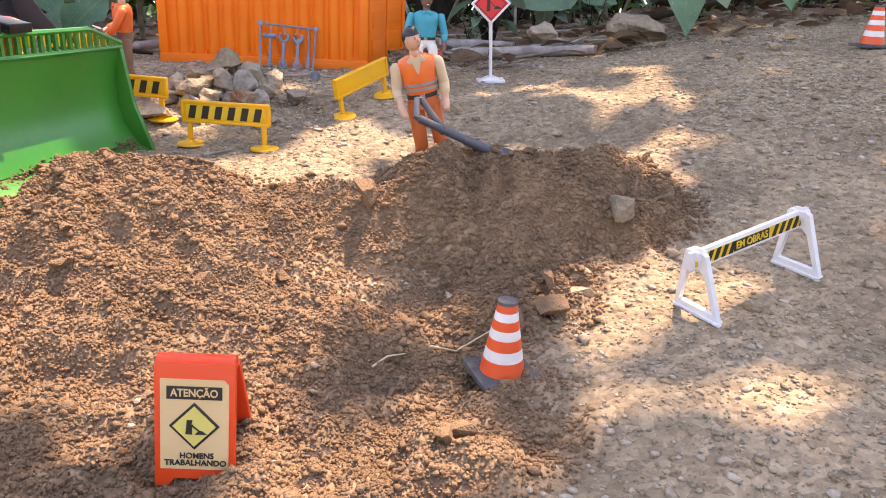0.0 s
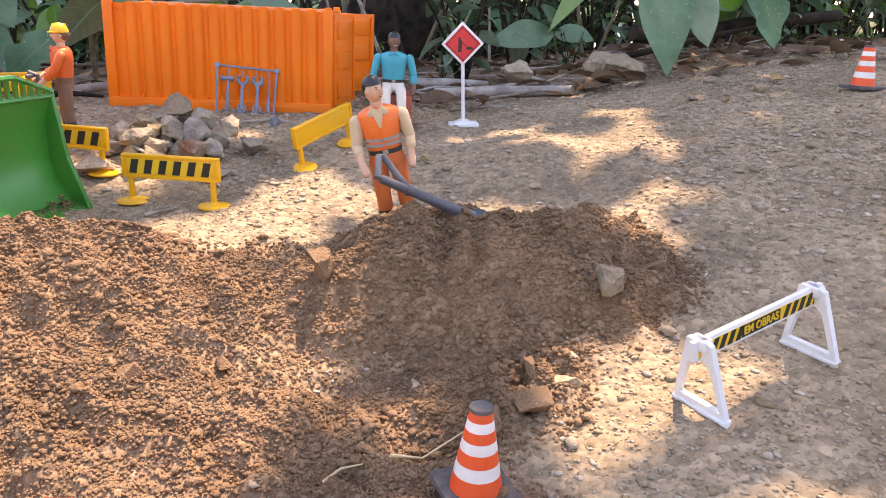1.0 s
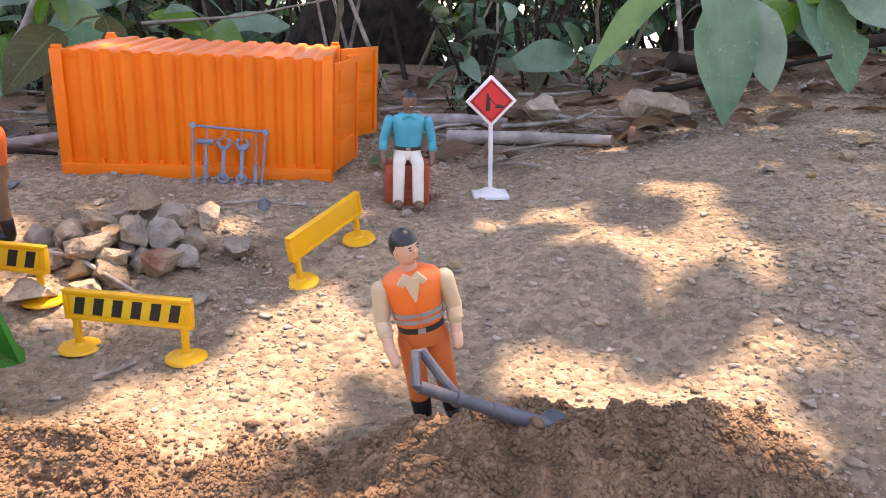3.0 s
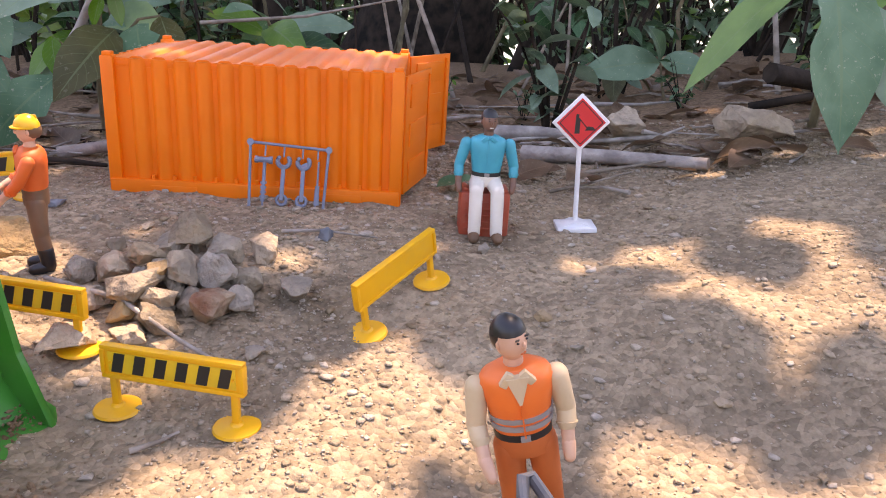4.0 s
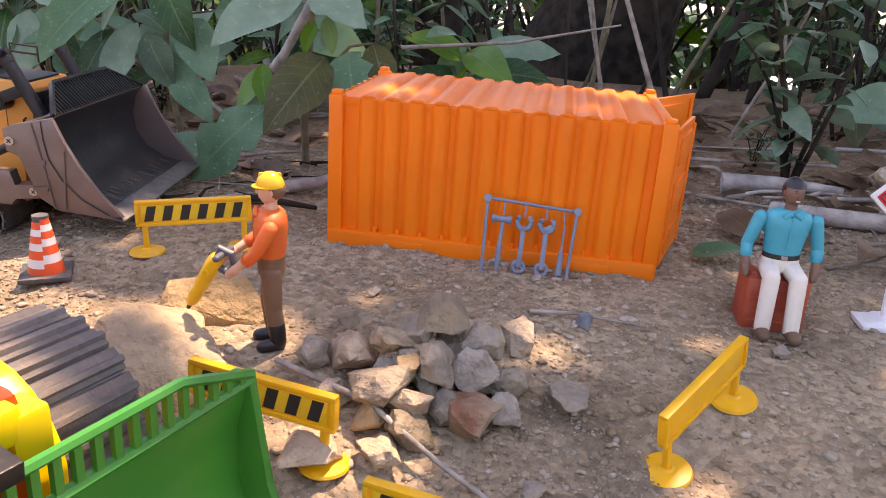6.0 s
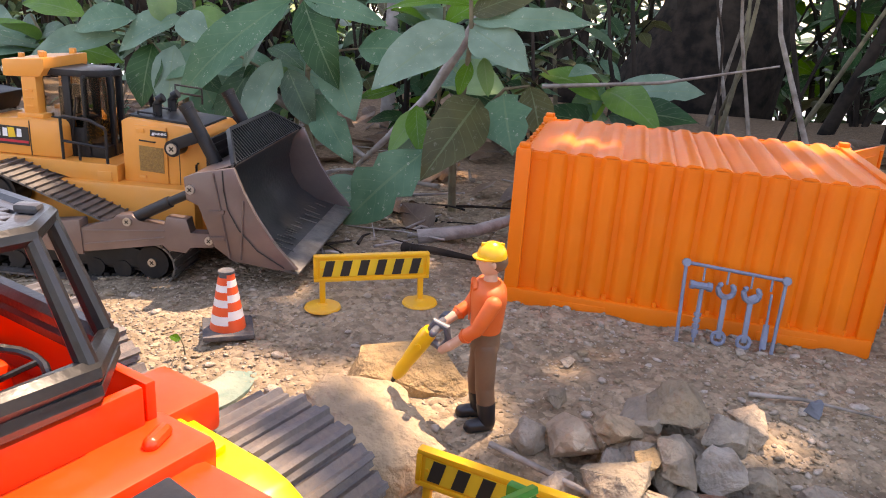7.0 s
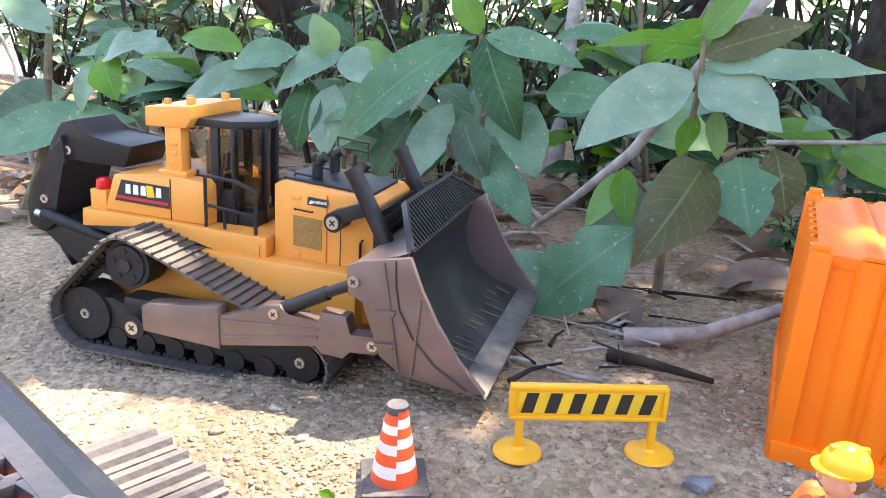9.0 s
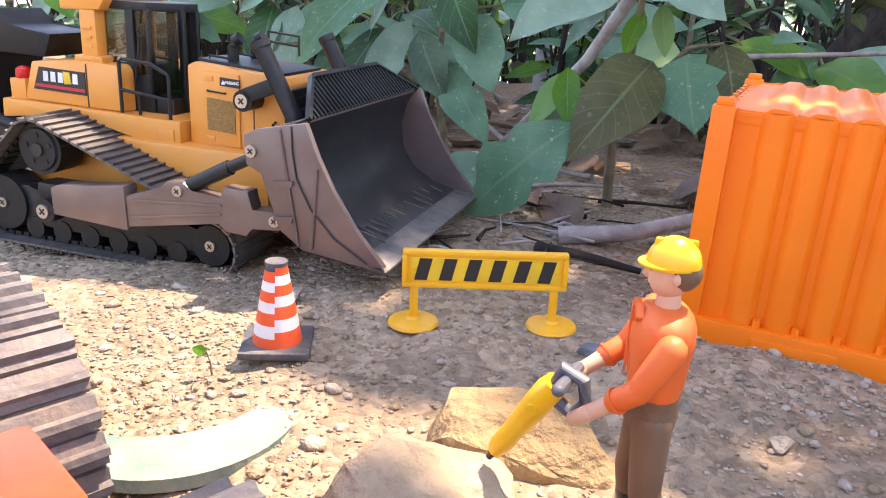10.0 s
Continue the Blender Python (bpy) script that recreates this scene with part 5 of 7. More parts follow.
    part("grille", prism(B(), [(0.0935, 0.068), (0.1135, 0.0668), (0.1135, 0.087), (0.0935, 0.0882)], 0.0456, 0.0465), M_MESH, dr)
    part("door_handle", tube(B(), [(0.0945, 0.0462, 0.0925), (0.0945, 0.0448, 0.0925), (0.107, 0.0448, 0.0917), (0.107, 0.0462, 0.0917)], 0.0006, 6), M_DARK, dr)
    wp = part("warning_plate", box(B(), 0.1105, 0.0457, 0.0985, 0.014, 0.0006, 0.0052, rot=Euler((0, radians(3), 0)).to_matrix().to_4x4()), M_INK, dr)
    words("lettering", "WARNING", 0.0026, M_LOGO_W, wp, pose(0.1118, 0.0453, 0.0984, 90, 0, 0), spread=0.85, depth=0.0001)
    part("triangle", prism(B(), [(0.1046, 0.0972), (0.1072, 0.0971), (0.1059, 0.0997)], 0.0452, 0.0455), M_LOGO_W, wp)
    for z in (0.0625, 0.1):
        part("hinge", box(B(), 0.0955, 0.0458, z, 0.006, 0.001, 0.003, 0.0003), M_DOZER, dr)
    part("seam", box(B(), 0.126, 0.0474, 0.06, 0.0005, 0.0006, 0.07), M_INK, hd)
    part("seam", box(B(), 0.115, 0.0474, 0.053, 0.07, 0.0006, 0.0005, rot=Euler((0, radians(3), 0)).to_matrix().to_4x4()), M_INK, hd)
    part("grab_rail", tube(B(), [(0.141, 0.0475, 0.077), (0.141, 0.0445, 0.0765), (0.1405, 0.0445, 0.046), (0.1405, 0.0475, 0.0455)], 0.0009, 6), M_DARK, hd)
    part("radiator_grille", box(B(), 0.1515, MID, 0.062, 0.003, 0.074, 0.072, 0.001), M_DARK, hd)
    for k in range(9):
        part("grille_slat", box(B(), 0.1535, MID, 0.032 + 0.0075 * k, 0.0014, 0.07, 0.0022), M_DARK, hd)
    for y in (0.0655, 2 * MID - 0.0655):
        part("exhaust", tube(B(), [(0.101, y, 0.104), (0.101, y, 0.1185), (0.1025, y, 0.122), (0.1065, y, 0.1245)], 0.0037, 14), M_DARK, d)
        part("hood_rail", tube(B(), [(0.0875, y - 0.006, 0.109), (0.0875, y - 0.006, 0.1125), (0.102, y - 0.006, 0.1115), (0.102, y - 0.006, 0.108)], 0.0008, 6), M_DARK, d)
    part("far_rail", tube(B(), [(0.08, 0.145, 0.11), (0.08, 0.145, 0.124), (0.105, 0.145, 0.122), (0.105, 0.145, 0.108)], 0.001, 6), M_DARK, d)
    part("far_rail", tube(B(), [(0.08, 0.145, 0.117), (0.105, 0.145, 0.115)], 0.001, 6), M_DARK, d)
    # cab
    x0, x1, ya, yb, zt = 0.002, 0.06, 0.058, 2 * MID - 0.058, 0.1395
    cab = part("cab", box(B(), (x0 + x1) / 2, MID, 0.0765, x1 - x0, yb - ya, 0.01, 0.001), M_DARK, d)
    rf = [(x0 - 0.002, ya + 0.008), (x0 + 0.006, ya - 0.002), (x1 - 0.016, ya - 0.002), (x1 + 0.002, ya + 0.014), (x1 + 0.002, yb - 0.014), (x1 - 0.016, yb + 0.002), (x0 + 0.006, yb + 0.002), (x0 - 0.002, yb - 0.008)]
    part("cab_roof", prism(B(), rf, zt - 0.003, zt + 0.0025, "xy", bevel=0.001), M_DARK, cab)
    part("rear_window_frame", box(B(), 0.006, MID, 0.1005, 0.003, yb - ya, 0.004), M_DARK, cab)
    for x, y, w in ((x0 + 0.002, ya + 0.002, 0.0045), (x0 + 0.002, yb - 0.002, 0.0045), (0.03, ya, 0.006), (0.03, yb, 0.006), (0.0445, ya, 0.004), (0.0445, yb, 0.004), (x1 - 0.001, ya + 0.014, 0.0045), (x1 - 0.001, yb - 0.014, 0.0045)):
        part("cab_post", box(B(), x, y, 0.105, w, 0.0035, 0.066, 0.0006), M_DARK, cab)
    part("side_sill", box(B(), 0.016, ya, 0.0975, 0.03, 0.0032, 0.012, 0.0006), M_DARK, cab)
    part("side_sill", box(B(), 0.016, yb, 0.0975, 0.03, 0.0032, 0.012, 0.0006), M_DARK, cab)
    part("door_lower", box(B(), 0.0375, ya, 0.084, 0.014, 0.0028, 0.024, 0.0006), M_DARK, cab)
    part("door_lower", box(B(), 0.0375, yb, 0.084, 0.014, 0.0028, 0.024, 0.0006), M_DARK, cab)
    for y in (ya, yb):
        part("pane", box(B(), 0.017, y, 0.119, 0.024, 0.0008, 0.031), M_GLASS, cab)
        part("pane", box(B(), 0.0375, y, 0.116, 0.012, 0.0008, 0.04), M_GLASS, cab)
        part("pane", box(B(), 0.052, (y + MID * 0.2) / 1.2, 0.11, 0.018, 0.0008, 0.052, rot=Euler((0, 0, radians(40 if y == ya else -40))).to_matrix().to_4x4()), M_GLASS, cab)
    part("door_grip", rod(B(), (0.033, ya - 0.003, 0.09), (0.039, ya - 0.003, 0.121), 0.0009, n=6), M_DARK, cab)
    bm = box(B(), 0.028, MID, 0.092, 0.02, 0.026, 0.02, 0.003)
    box(bm, 0.019, MID, 0.112, 0.006, 0.024, 0.03, 0.0025)
    part("seat", bm, M_DARK, cab)
    part("side_rail", tube(B(), [(0.031, 0.043, 0.0725), (0.031, 0.043, 0.1055), (0.033, 0.043, 0.107), (0.055, 0.043, 0.1055), (0.067, 0.043, 0.1), (0.068, 0.043, 0.098), (0.068, 0.043, 0.0715)], 0.0012, 8), M_DARK, d)
    part("side_rail", tube(B(), [(0.031, 0.043, 0.0875), (0.068, 0.043, 0.084)], 0.0011, 8), M_DARK, d)
    part("side_rail", tube(B(), [(0.045, 0.043, 0.0865), (0.045, 0.043, 0.0725)], 0.0011, 8), M_DARK, d)
    # roll-over frame
    for y in (0.054, 2 * MID - 0.054):
        part("roll_post", box(B(), 0.004, y, 0.119, 0.0125, 0.011, 0.036, 0.0012), M_DOZER, d)
        part("post_foot", box(B(), 0.004, y, 0.1045, 0.022, 0.015, 0.004, 0.001), M_DOZER, d)
        for z in (0.112, 0.118, 0.124):
            part("post_notch", box(B(), 0.004, y - 0.006, z, 0.006, 0.001, 0.002, 0.0003), M_DOZER, d)
        part("roof_knob", box(B(), 0.0125, y + (0.004 if y < MID else -0.004), 0.152, 0.005, 0.004, 0.005, 0.0008), M_DOZER, d)
        part("roof_knob", box(B(), -0.011, y + (0.012 if y < MID else -0.012), 0.1495, 0.004, 0.004, 0.004, 0.0008), M_DOZER, d)
    top = [(-0.016, 0.1345), (0.0145, 0.1355), (0.019, 0.142), (0.019, 0.1505), (-0.016, 0.1475)]
    part("roll_roof", prism(B(), top, 0.0475, 2 * MID - 0.0475, bevel=0.0012), M_DOZER, d)
    # lift cylinders, arms, struts
    for y, s in ((0.036, -1), (2 * MID - 0.036, 1)):
        part("lift_cylinder", rod(B(), (0.138, y, 0.1245), (0.163, y, 0.078), 0.0052, 0.0052, 16), M_DARK, d)
        part("cylinder_cap", rod(B(), (0.1375, y, 0.1255), (0.1395, y, 0.122), 0.0058, n=16), M_DARK, d)
        part("lift_rod", rod(B(), (0.163, y, 0.078), (0.178, y, 0.05), 0.0028, n=12), M_SILVER, d)
        mt = part("cylinder_mount", rod(B(), (0.127, y - s * 0.015, 0.0905), (0.127, y + s * 0.003, 0.0905), 0.0065, n=18), M_DARK, d)
        part("mount_arm", box(B(), 0.138, y, 0.0975, 0.024, 0.006, 0.009, 0.001, Euler((0, radians(-22), 0)).to_matrix().to_4x4()), M_DARK, d)
        screw(mt, 0.127, y + s * 0.003, 0.0905, 0.0042, s)
    for y, s in ((-0.002, -1), (2 * MID + 0.002, 1)):
        w0, w1 = (y - 0.005, y + 0.005)
        arm = part("push_arm", prism(B(), [(0.016, 0.0145), (0.016, 0.0315), (0.022, 0.034), (0.0705, 0.0395), (0.0715, 0.012)], w0 - 0.001, w1 + 0.001, bevel=0.001), M_BRONZE, d)
        fore = part("push_arm", prism(B(), [(0.0705, 0.0135), (0.0705, 0.0335), (0.095, 0.0405), (0.1, 0.046), (0.112, 0.0475), (0.117, 0.042), (0.137, 0.0405), (0.138, 0.048), (0.1545, 0.0475), (0.156, 0.036), (0.173, 0.0385), (0.177, 0.032), (0.173, 0.0265), (0.156, 0.0265), (0.153, 0.0205), (0.138, 0.0215), (0.135, 0.0265)], w0, w1, bevel=0.0008), M_BRONZE, d)
        part("arm_ridge", box(B(), 0.105, y + s * 0.0053, 0.034, 0.064, 0.0012, 0.0016, 0.0004, Euler((0, radians(-5), 0)).to_matrix().to_4x4()), M_BRONZE, fore)
        part("arm_ridge", box(B(), 0.105, y + s * 0.0053, 0.026, 0.064, 0.0012, 0.0016, 0.0004, Euler((0, radians(-10), 0)).to_matrix().to_4x4()), M_BRONZE, fore)
        pv = part("pivot_boss", rod(B(), (0.009, y - s * 0.004, 0.0155), (0.009, y + s * 0.006, 0.0155), 0.008, n=20), M_DARK, d)
        screw(pv, 0.009, y + s * 0.006, 0.0155, 0.0045, s)
        screw(fore, 0.108, y + s * 0.005, 0.0415, 0.0032, s)
        screw(fore, 0.171, y + s * 0.005, 0.0325, 0.0032, s)
        st = part("tilt_strut", rod(B(), (0.108, y, 0.0415), (0.14, y, 0.0585), 0.0045, n=14), M_DARK, d)
        part("strut_rod", rod(B(), (0.138, y, 0.0575), (0.165, y, 0.071), 0.0034, n=12), M_DARK, st)
    # blade
    prof = [(0.191, 0.092), (0.183, 0.08), (0.179, 0.064), (0.181, 0.047), (0.19, 0.033), (0.206, 0.023), (0.233, 0.016)]
    backp = [(x - 0.005, z - 0.002) for x, z in prof]
    blade = part("blade", prism(B(), prof + backp[::-1], -0.009, 2 * MID + 0.009), M_BLADE, d, "black scratched blade face")
    for y in (-0.0125, 2 * MID + 0.0085):
        side = [(0.1556, 0.0806), (0.1637, 0.0844), (0.193, 0.0905), (0.2, 0.073), (0.209, 0.0545), (0.2225, 0.036), (0.24, 0.0175), (0.225, 0.0165), (0.191, 0.02), (0.1767, 0.03), (0.1665, 0.061), (0.157, 0.064)]
        sd = part("side_plate", prism(B(), side, y, y + 0.004, bevel=0.0007), M_BRONZE, blade)
        fy = y - 0.0006 if y < 0 else y + 0.0046
        for z in (0.037, 0.057):
            part("rib", prism(B(), [(0.174, z - 0.0012), (0.185, z - 0.0018), (0.186, z + 0.0018), (0.174, z + 0.0006)], fy - 0.0008, fy + 0.0008), M_BRONZE, sd)
        part("seam_line", tube(B(), [(0.185, fy, 0.088), (0.1855, fy, 0.074), (0.188, fy, 0.06), (0.196, fy, 0.045), (0.21, fy, 0.03), (0.23, fy, 0.0185)], 0.00045, 5), M_INK, sd)
        part("rib", rod(B(), (0.2, fy, 0.067), (0.197, fy, 0.022), 0.0008, n=6), M_BRONZE, sd)
        part("rib", rod(B(), (0.178, fy, 0.086), (0.189, fy, 0.022), 0.0007, n=6), M_BRONZE, sd)
        screw(sd, 0.1605, y if y < 0 else y + 0.004, 0.0722, 0.0034, -1 if y < 0 else 1)
    part("top_plate", prism(B(), [(0.158, 0.081), (0.19, 0.0915), (0.19, 0.089), (0.163, 0.077)], -0.009, 2 * MID + 0.009), M_BRONZE, blade)
    part("cutting_edge", prism(B(), [(0.224, 0.0195), (0.2405, 0.0152), (0.2405, 0.0135), (0.224, 0.0165)], -0.012, 2 * MID + 0.012, bevel=0.0005), M_SHOE, blade, "worn steel cutting edge")
    SC = random.Random(4)
    for k in range(26):
        y = 0.0 + k * (2 * MID) / 25
        part("scratch", box(B(), SC.uniform(0.208, 0.222), y, SC.uniform(0.0215, 0.0235), SC.uniform(0.006, 0.016), SC.uniform(0.0004, 0.0009), 0.0007, rot=Euler((0, radians(16), radians(SC.uniform(-9, 9)))).to_matrix().to_4x4()), M_SHOE, blade, "bare metal scratch")
    # the guard over the blade leans back
    lean = pose(0.1905, 0, 0.0905, 0, -43, 0)
    GH = 0.025
    up = lambda y: GH * min(1.0, (y + 0.004) / 0.036, (2 * MID + 0.004 - y) / 0.036)
    gd = part("spill_guard", prism(B(), [(-0.004, -0.001), (0.032, GH - 0.001), (2 * MID - 0.032, GH - 0.001), (2 * MID + 0.004, -0.001), (2 * MID + 0.004, 0.0015), (2 * MID - 0.032, GH + 0.0015), (0.032, GH + 0.0015), (-0.004, 0.0015)], -0.002, 0.002, "yz"), M_DARK, blade, m=lean)
    part("guard_back", prism(B(), [(-0.002, 0.0), (0.032, GH), (2 * MID - 0.032, GH), (2 * MID + 0.002, 0.0)], -0.0028, -0.0016, "yz"), M_DARK, gd)
    for k in range(33):
        y = 0.002 + k * (2 * MID - 0.004) / 32
        part("guard_slat", box(B(), 0, y, up(y) / 2, 0.0026, 0.0018, up(y)), M_DARK, gd)
    # ripper
    rp = part("ripper_link", prism(B(), [(-0.035, 0.117), (-0.042, 0.101), (-0.1, 0.102), (-0.104, 0.112), (-0.093, 0.128), (-0.083, 0.131), (-0.072, 0.12)], MID - 0.022, MID + 0.022, bevel=0.0015), M_DARK, d)
    screw(rp, -0.088, MID - 0.022, 0.109, 0.0032)
    sh = part("ripper_shank", prism(B(), [(-0.09, 0.12), (-0.106, 0.102), (-0.1166, 0.0877), (-0.1253, 0.0674), (-0.1241, 0.0504), (-0.112, 0.046), (-0.1, 0.055), (-0.097, 0.08), (-0.088, 0.1)], MID - 0.026, MID + 0.026, bevel=0.0015), M_DARK, d)
    screw(sh, -0.108, MID - 0.026, 0.072, 0.0032)
    part("ripper_tooth", prism(B(), [(-0.1253, 0.0674), (-0.118, 0.05), (-0.112, 0.03), (-0.108, 0.014), (-0.116, 0.026), (-0.128, 0.05)], MID - 0.006, MID + 0.006, bevel=0.001), M_DARK, d)
    part("ripper_beam", prism(B(), [(-0.122, 0.05), (-0.1, 0.058), (-0.05, 0.036), (-0.05, 0.016), (-0.089, 0.025)], MID - 0.022, MID + 0.022, bevel=0.0015), M_DARK, d)
    part("ripper_cylinder", rod(B(), (-0.107, MID - 0.03, 0.062), (-0.05, MID - 0.03, 0.05), 0.0042, n=12), M_DARK, d)
    part("cylinder_pin", rod(B(), (-0.113, MID - 0.03, 0.062), (-0.1, MID - 0.03, 0.06), 0.0028, n=12), M_SILVER, d)


bulldozer()

# ---- red crawler loader ----
M_TOYRED = mat("bright_red_plastic", (0.85, 0.055, 0.008), (0.8, 0.045, 0.006), 16.0, 0.33, 0.04, 60.0, dust=0.06)
M_TOYYEL = mat("bright_yellow_plastic", (0.9, 0.6, 0.01), (0.85, 0.55, 0.01), 16.0, 0.33, 0.04, 60.0, dust=0.06)
M_TOYGREEN = mat("grass_green_plastic", (0.014, 0.21, 0.024), (0.011, 0.175, 0.02), 16.0, 0.33, 0.04, 60.0, dust=0.08)
M_TREAD = mat("dusty_grey_tread", (0.09, 0.085, 0.088), (0.16, 0.14, 0.125), 38.0, 0.6, 0.5, 250.0, dust=0.75, dustc=(0.3, 0.22, 0.16))


def loader():
    v = thing("toy_crawler_loader", "red and yellow toy crawler with black cab and green blade", "toy crawler", pose(-0.432, 0.598, 0, 0, 0, -16))

    def octagon(f0, f1, w, cut, z):
        return [(f0, -w + cut, z), (f0 + cut, -w, z), (f1 - cut, -w, z), (f1, -w + cut, z), (f1, w - cut, z), (f1 - cut, w, z), (f0 + cut, w, z), (f0, w - cut, z)]
    zr = 0.1455
    ro = octagon(-0.091, -0.003, 0.0262, 0.0145, zr)
    bs = octagon(-0.108, 0.0125, 0.0345, 0.0175, 0.104)
    roof = part("cab_roof", tube(B(), ro + ro[:1], 0.0033, 8), M_BLACK, v)
    bm = B()
    inner = octagon(-0.088, -0.006, 0.0235, 0.0135, zr)

    def clip(p, q):
        t0, t1 = 0.0, 1.0
        n = len(inner)
        for i in range(n):
            a, b = Vector(inner[i][:2]), Vector(inner[(i + 1) % n][:2])
            nrm = Vector((-(b - a).y, (b - a).x))
            da, db = (p - a).dot(nrm), (q - a).dot(nrm)
            if da < 0 and db < 0:
                return None
            if da < 0:
                t0 = max(t0, da / (da - db))
            elif db < 0:
                t1 = min(t1, da / (da - db))
        return (p.lerp(q, t0), p.lerp(q, t1)) if t1 > t0 else None
    part("roof_rim", rim_plate(ro, octagon(-0.083, -0.012, 0.0195, 0.0115, zr), 0.0028), M_ROOF, roof)
    def roof_bar(p, q, w):
        seg = clip(p, q)
        if seg and (seg[1] - seg[0]).length > 0.0015:
            a, b = seg
            mid, dd = (a + b) / 2, b - a
            part("roof_bar", box(B(), mid.x, mid.y, zr, dd.length, w, 0.0026, 0.0006, Euler((0, 0, math.atan2(dd.y, dd.x))).to_matrix().to_4x4()), M_ROOF, roof)
    rows = [-0.0875 + 0.0083 * k for k in range(11)]
    for k, f in enumerate(rows):
        roof_bar(Vector((f, -0.05)), Vector((f, 0.05)), 0.0034)
        for j in range(-4, 5):
            l = (j + 0.5 * (k % 2)) * 0.0098
            roof_bar(Vector((f, l)), Vector((f + 0.0083, l + 0.0016)), 0.0036)
    for f, l in ((-0.02, 0.0215), (-0.018, -0.0185), (-0.082, 0.02), (-0.082, -0.02)):
        part("stud", box(B(), f, l, zr + 0.003, 0.008, 0.0048, 0.0032, 0.0014, Euler((0, 0, radians(30))).to_matrix().to_4x4()), M_ROOF, roof)
    for a, b in zip(ro, bs):
        a, b = Vector(a), Vector(b)
        part("cage_post", rod(B(), a, b, 0.0027, 0.0035, 10), M_BLACK, v)
    part("cage_sill", tube(B(), bs + bs[:1], 0.0046, 8), M_BLACK, v)
    part("cage_foot", tube(B(), [(x, y, z - 0.006) for x, y, z in bs + bs[:1]], 0.0045, 8), M_BLACK, v)
    # body
    part("cab_tub", box(B(), -0.048, 0, 0.036, 0.13, 0.078, 0.072, 0.004), M_TOYRED, v)
    for s in (-1, 1):
        part("cab_side", box(B(), -0.048, s * 0.0365, 0.082, 0.124, 0.004, 0.022, 0.001), M_TOYRED, v)
    for f in (-0.109, 0.013):
        part("cab_side", box(B(), f, 0, 0.082, 0.004, 0.066, 0.022, 0.001), M_TOYRED, v)
    bm = box(B(), -0.078, 0, 0.1, 0.014, 0.046, 0.056, 0.004)
    box(bm, -0.06, 0, 0.079, 0.03, 0.046, 0.014, 0.003)
    part("seat", bm, M_TOYRED, v)
    part("console", box(B(), -0.004, 0, 0.082, 0.016, 0.04, 0.02, 0.002, Euler((0, radians(-20), 0)).to_matrix().to_4x4()), M_TOYRED, v)
    pts = [(0.0165 * math.cos(a), 0.0165 * math.sin(a), 0) for a in np.linspace(0, 6.2832, 19)]
    bm = tube(B(), pts, 0.0016, 8)
    for a in (90, 210, 330):
        rod(bm, (0, 0, -0.002), (0.016 * math.cos(radians(a)), 0.016 * math.sin(radians(a)), 0), 0.0011, n=6)
    rod(bm, (0, 0, -0.014), (0, 0, 0), 0.0016, n=8)
    part("steering_wheel", bm, M_BLACK, v, m=pose(-0.022, 0.004, 0.095, 0, 14, 0))
    bon = part("bonnet", box(B(), 0.052, 0, 0.045, 0.082, 0.076, 0.058, 0.005), M_TOYRED, v)
    part("bonnet_step", box(B(), 0.024, 0, 0.072, 0.03, 0.085, 0.014, 0.003), M_TOYRED, v)
    part("bonnet_knob", rod(B(), (0.024, 0.033, 0.08), (0.027, 0.026, 0.08), 0.0028, n=10, round_ends=True), M_TOYRED, v)
    for s in (-1, 1):
        part("rear_fender", box(B(), -0.015, s * 0.057, 0.0605, 0.034, 0.037, 0.017, 0.0025), M_TOYRED, v)
        pl = part("lift_plate", box(B(), 0, 0, 0, 0.078, 0.021, 0.007, 0.001), M_BLACK, v, m=pose(0.086, s * 0.014 - 0.008, 0.074, 0, 8, 0))
        for f in (-0.022, -0.004, 0.014):
            part("plate_hole", rod(B(), (f, 0, 0.0035), (f, 0, 0.0039), 0.0042, n=16), M_TOYRED, pl)
        stad = arc(0.036, 0.02, 0.04, -90, 84, 12) + arc(-0.02, 0.03, 0.033, 84, 270, 10)
        fr = part("track_cover", prism(B(), stad, s * 0.046, s * 0.0625, bevel=0.002), M_TOYYEL, v)
        part("cover_rib", box(B(), 0.008, s * 0.054, 0.0625, 0.036, 0.006, 0.005, 0.0012, Euler((0, radians(3), 0)).to_matrix().to_4x4()), M_TOYYEL, fr)
        part("arm_block", box(B(), 0.092, s * 0.036, 0.06, 0.015, 0.014, 0.018, 0.002), M_TOYYEL, v)
        part("arm_pin", box(B(), 0.09, s * 0.026, 0.066, 0.019, 0.015, 0.014, 0.0032), M_TOYYEL, v)
        units = (arc(0.016, 0.007, 0.042, -90, 88, 14) + arc(0.01, 0.007, 0.042, 92, 270, 14), arc(-0.135, 0.008, 0.042, -90, 88, 10) + arc(-0.175, 0.008, 0.042, 92, 270, 10))
        lug = B()
        prism(lug, [(-0.0058, -0.001), (0.0058, -0.001), (0.0054, 0.0022), (0.0012, 0.0028), (0.0003, 0.0052), (-0.0022, 0.0052), (-0.003, 0.0026), (-0.0054, 0.002)], -0.0215, 0.0215)
        lug_mesh = mesh_of(lug, "track_lug", M_TREAD, 0)
        for knots in units:
            band = part("track_band", prism(B(), knots, s * 0.071, s * 0.111), M_TREAD, v)
            for p, h in loop_points(knots, 0.0122):
                ang = math.degrees(math.atan2(h.y, h.x))
                part("track_lug", lug_mesh, M_TREAD, band, m=Matrix.Translation((p.x, s * 0.091, p.y)) @ pose(0, 0, 0, 180, -ang, 0))
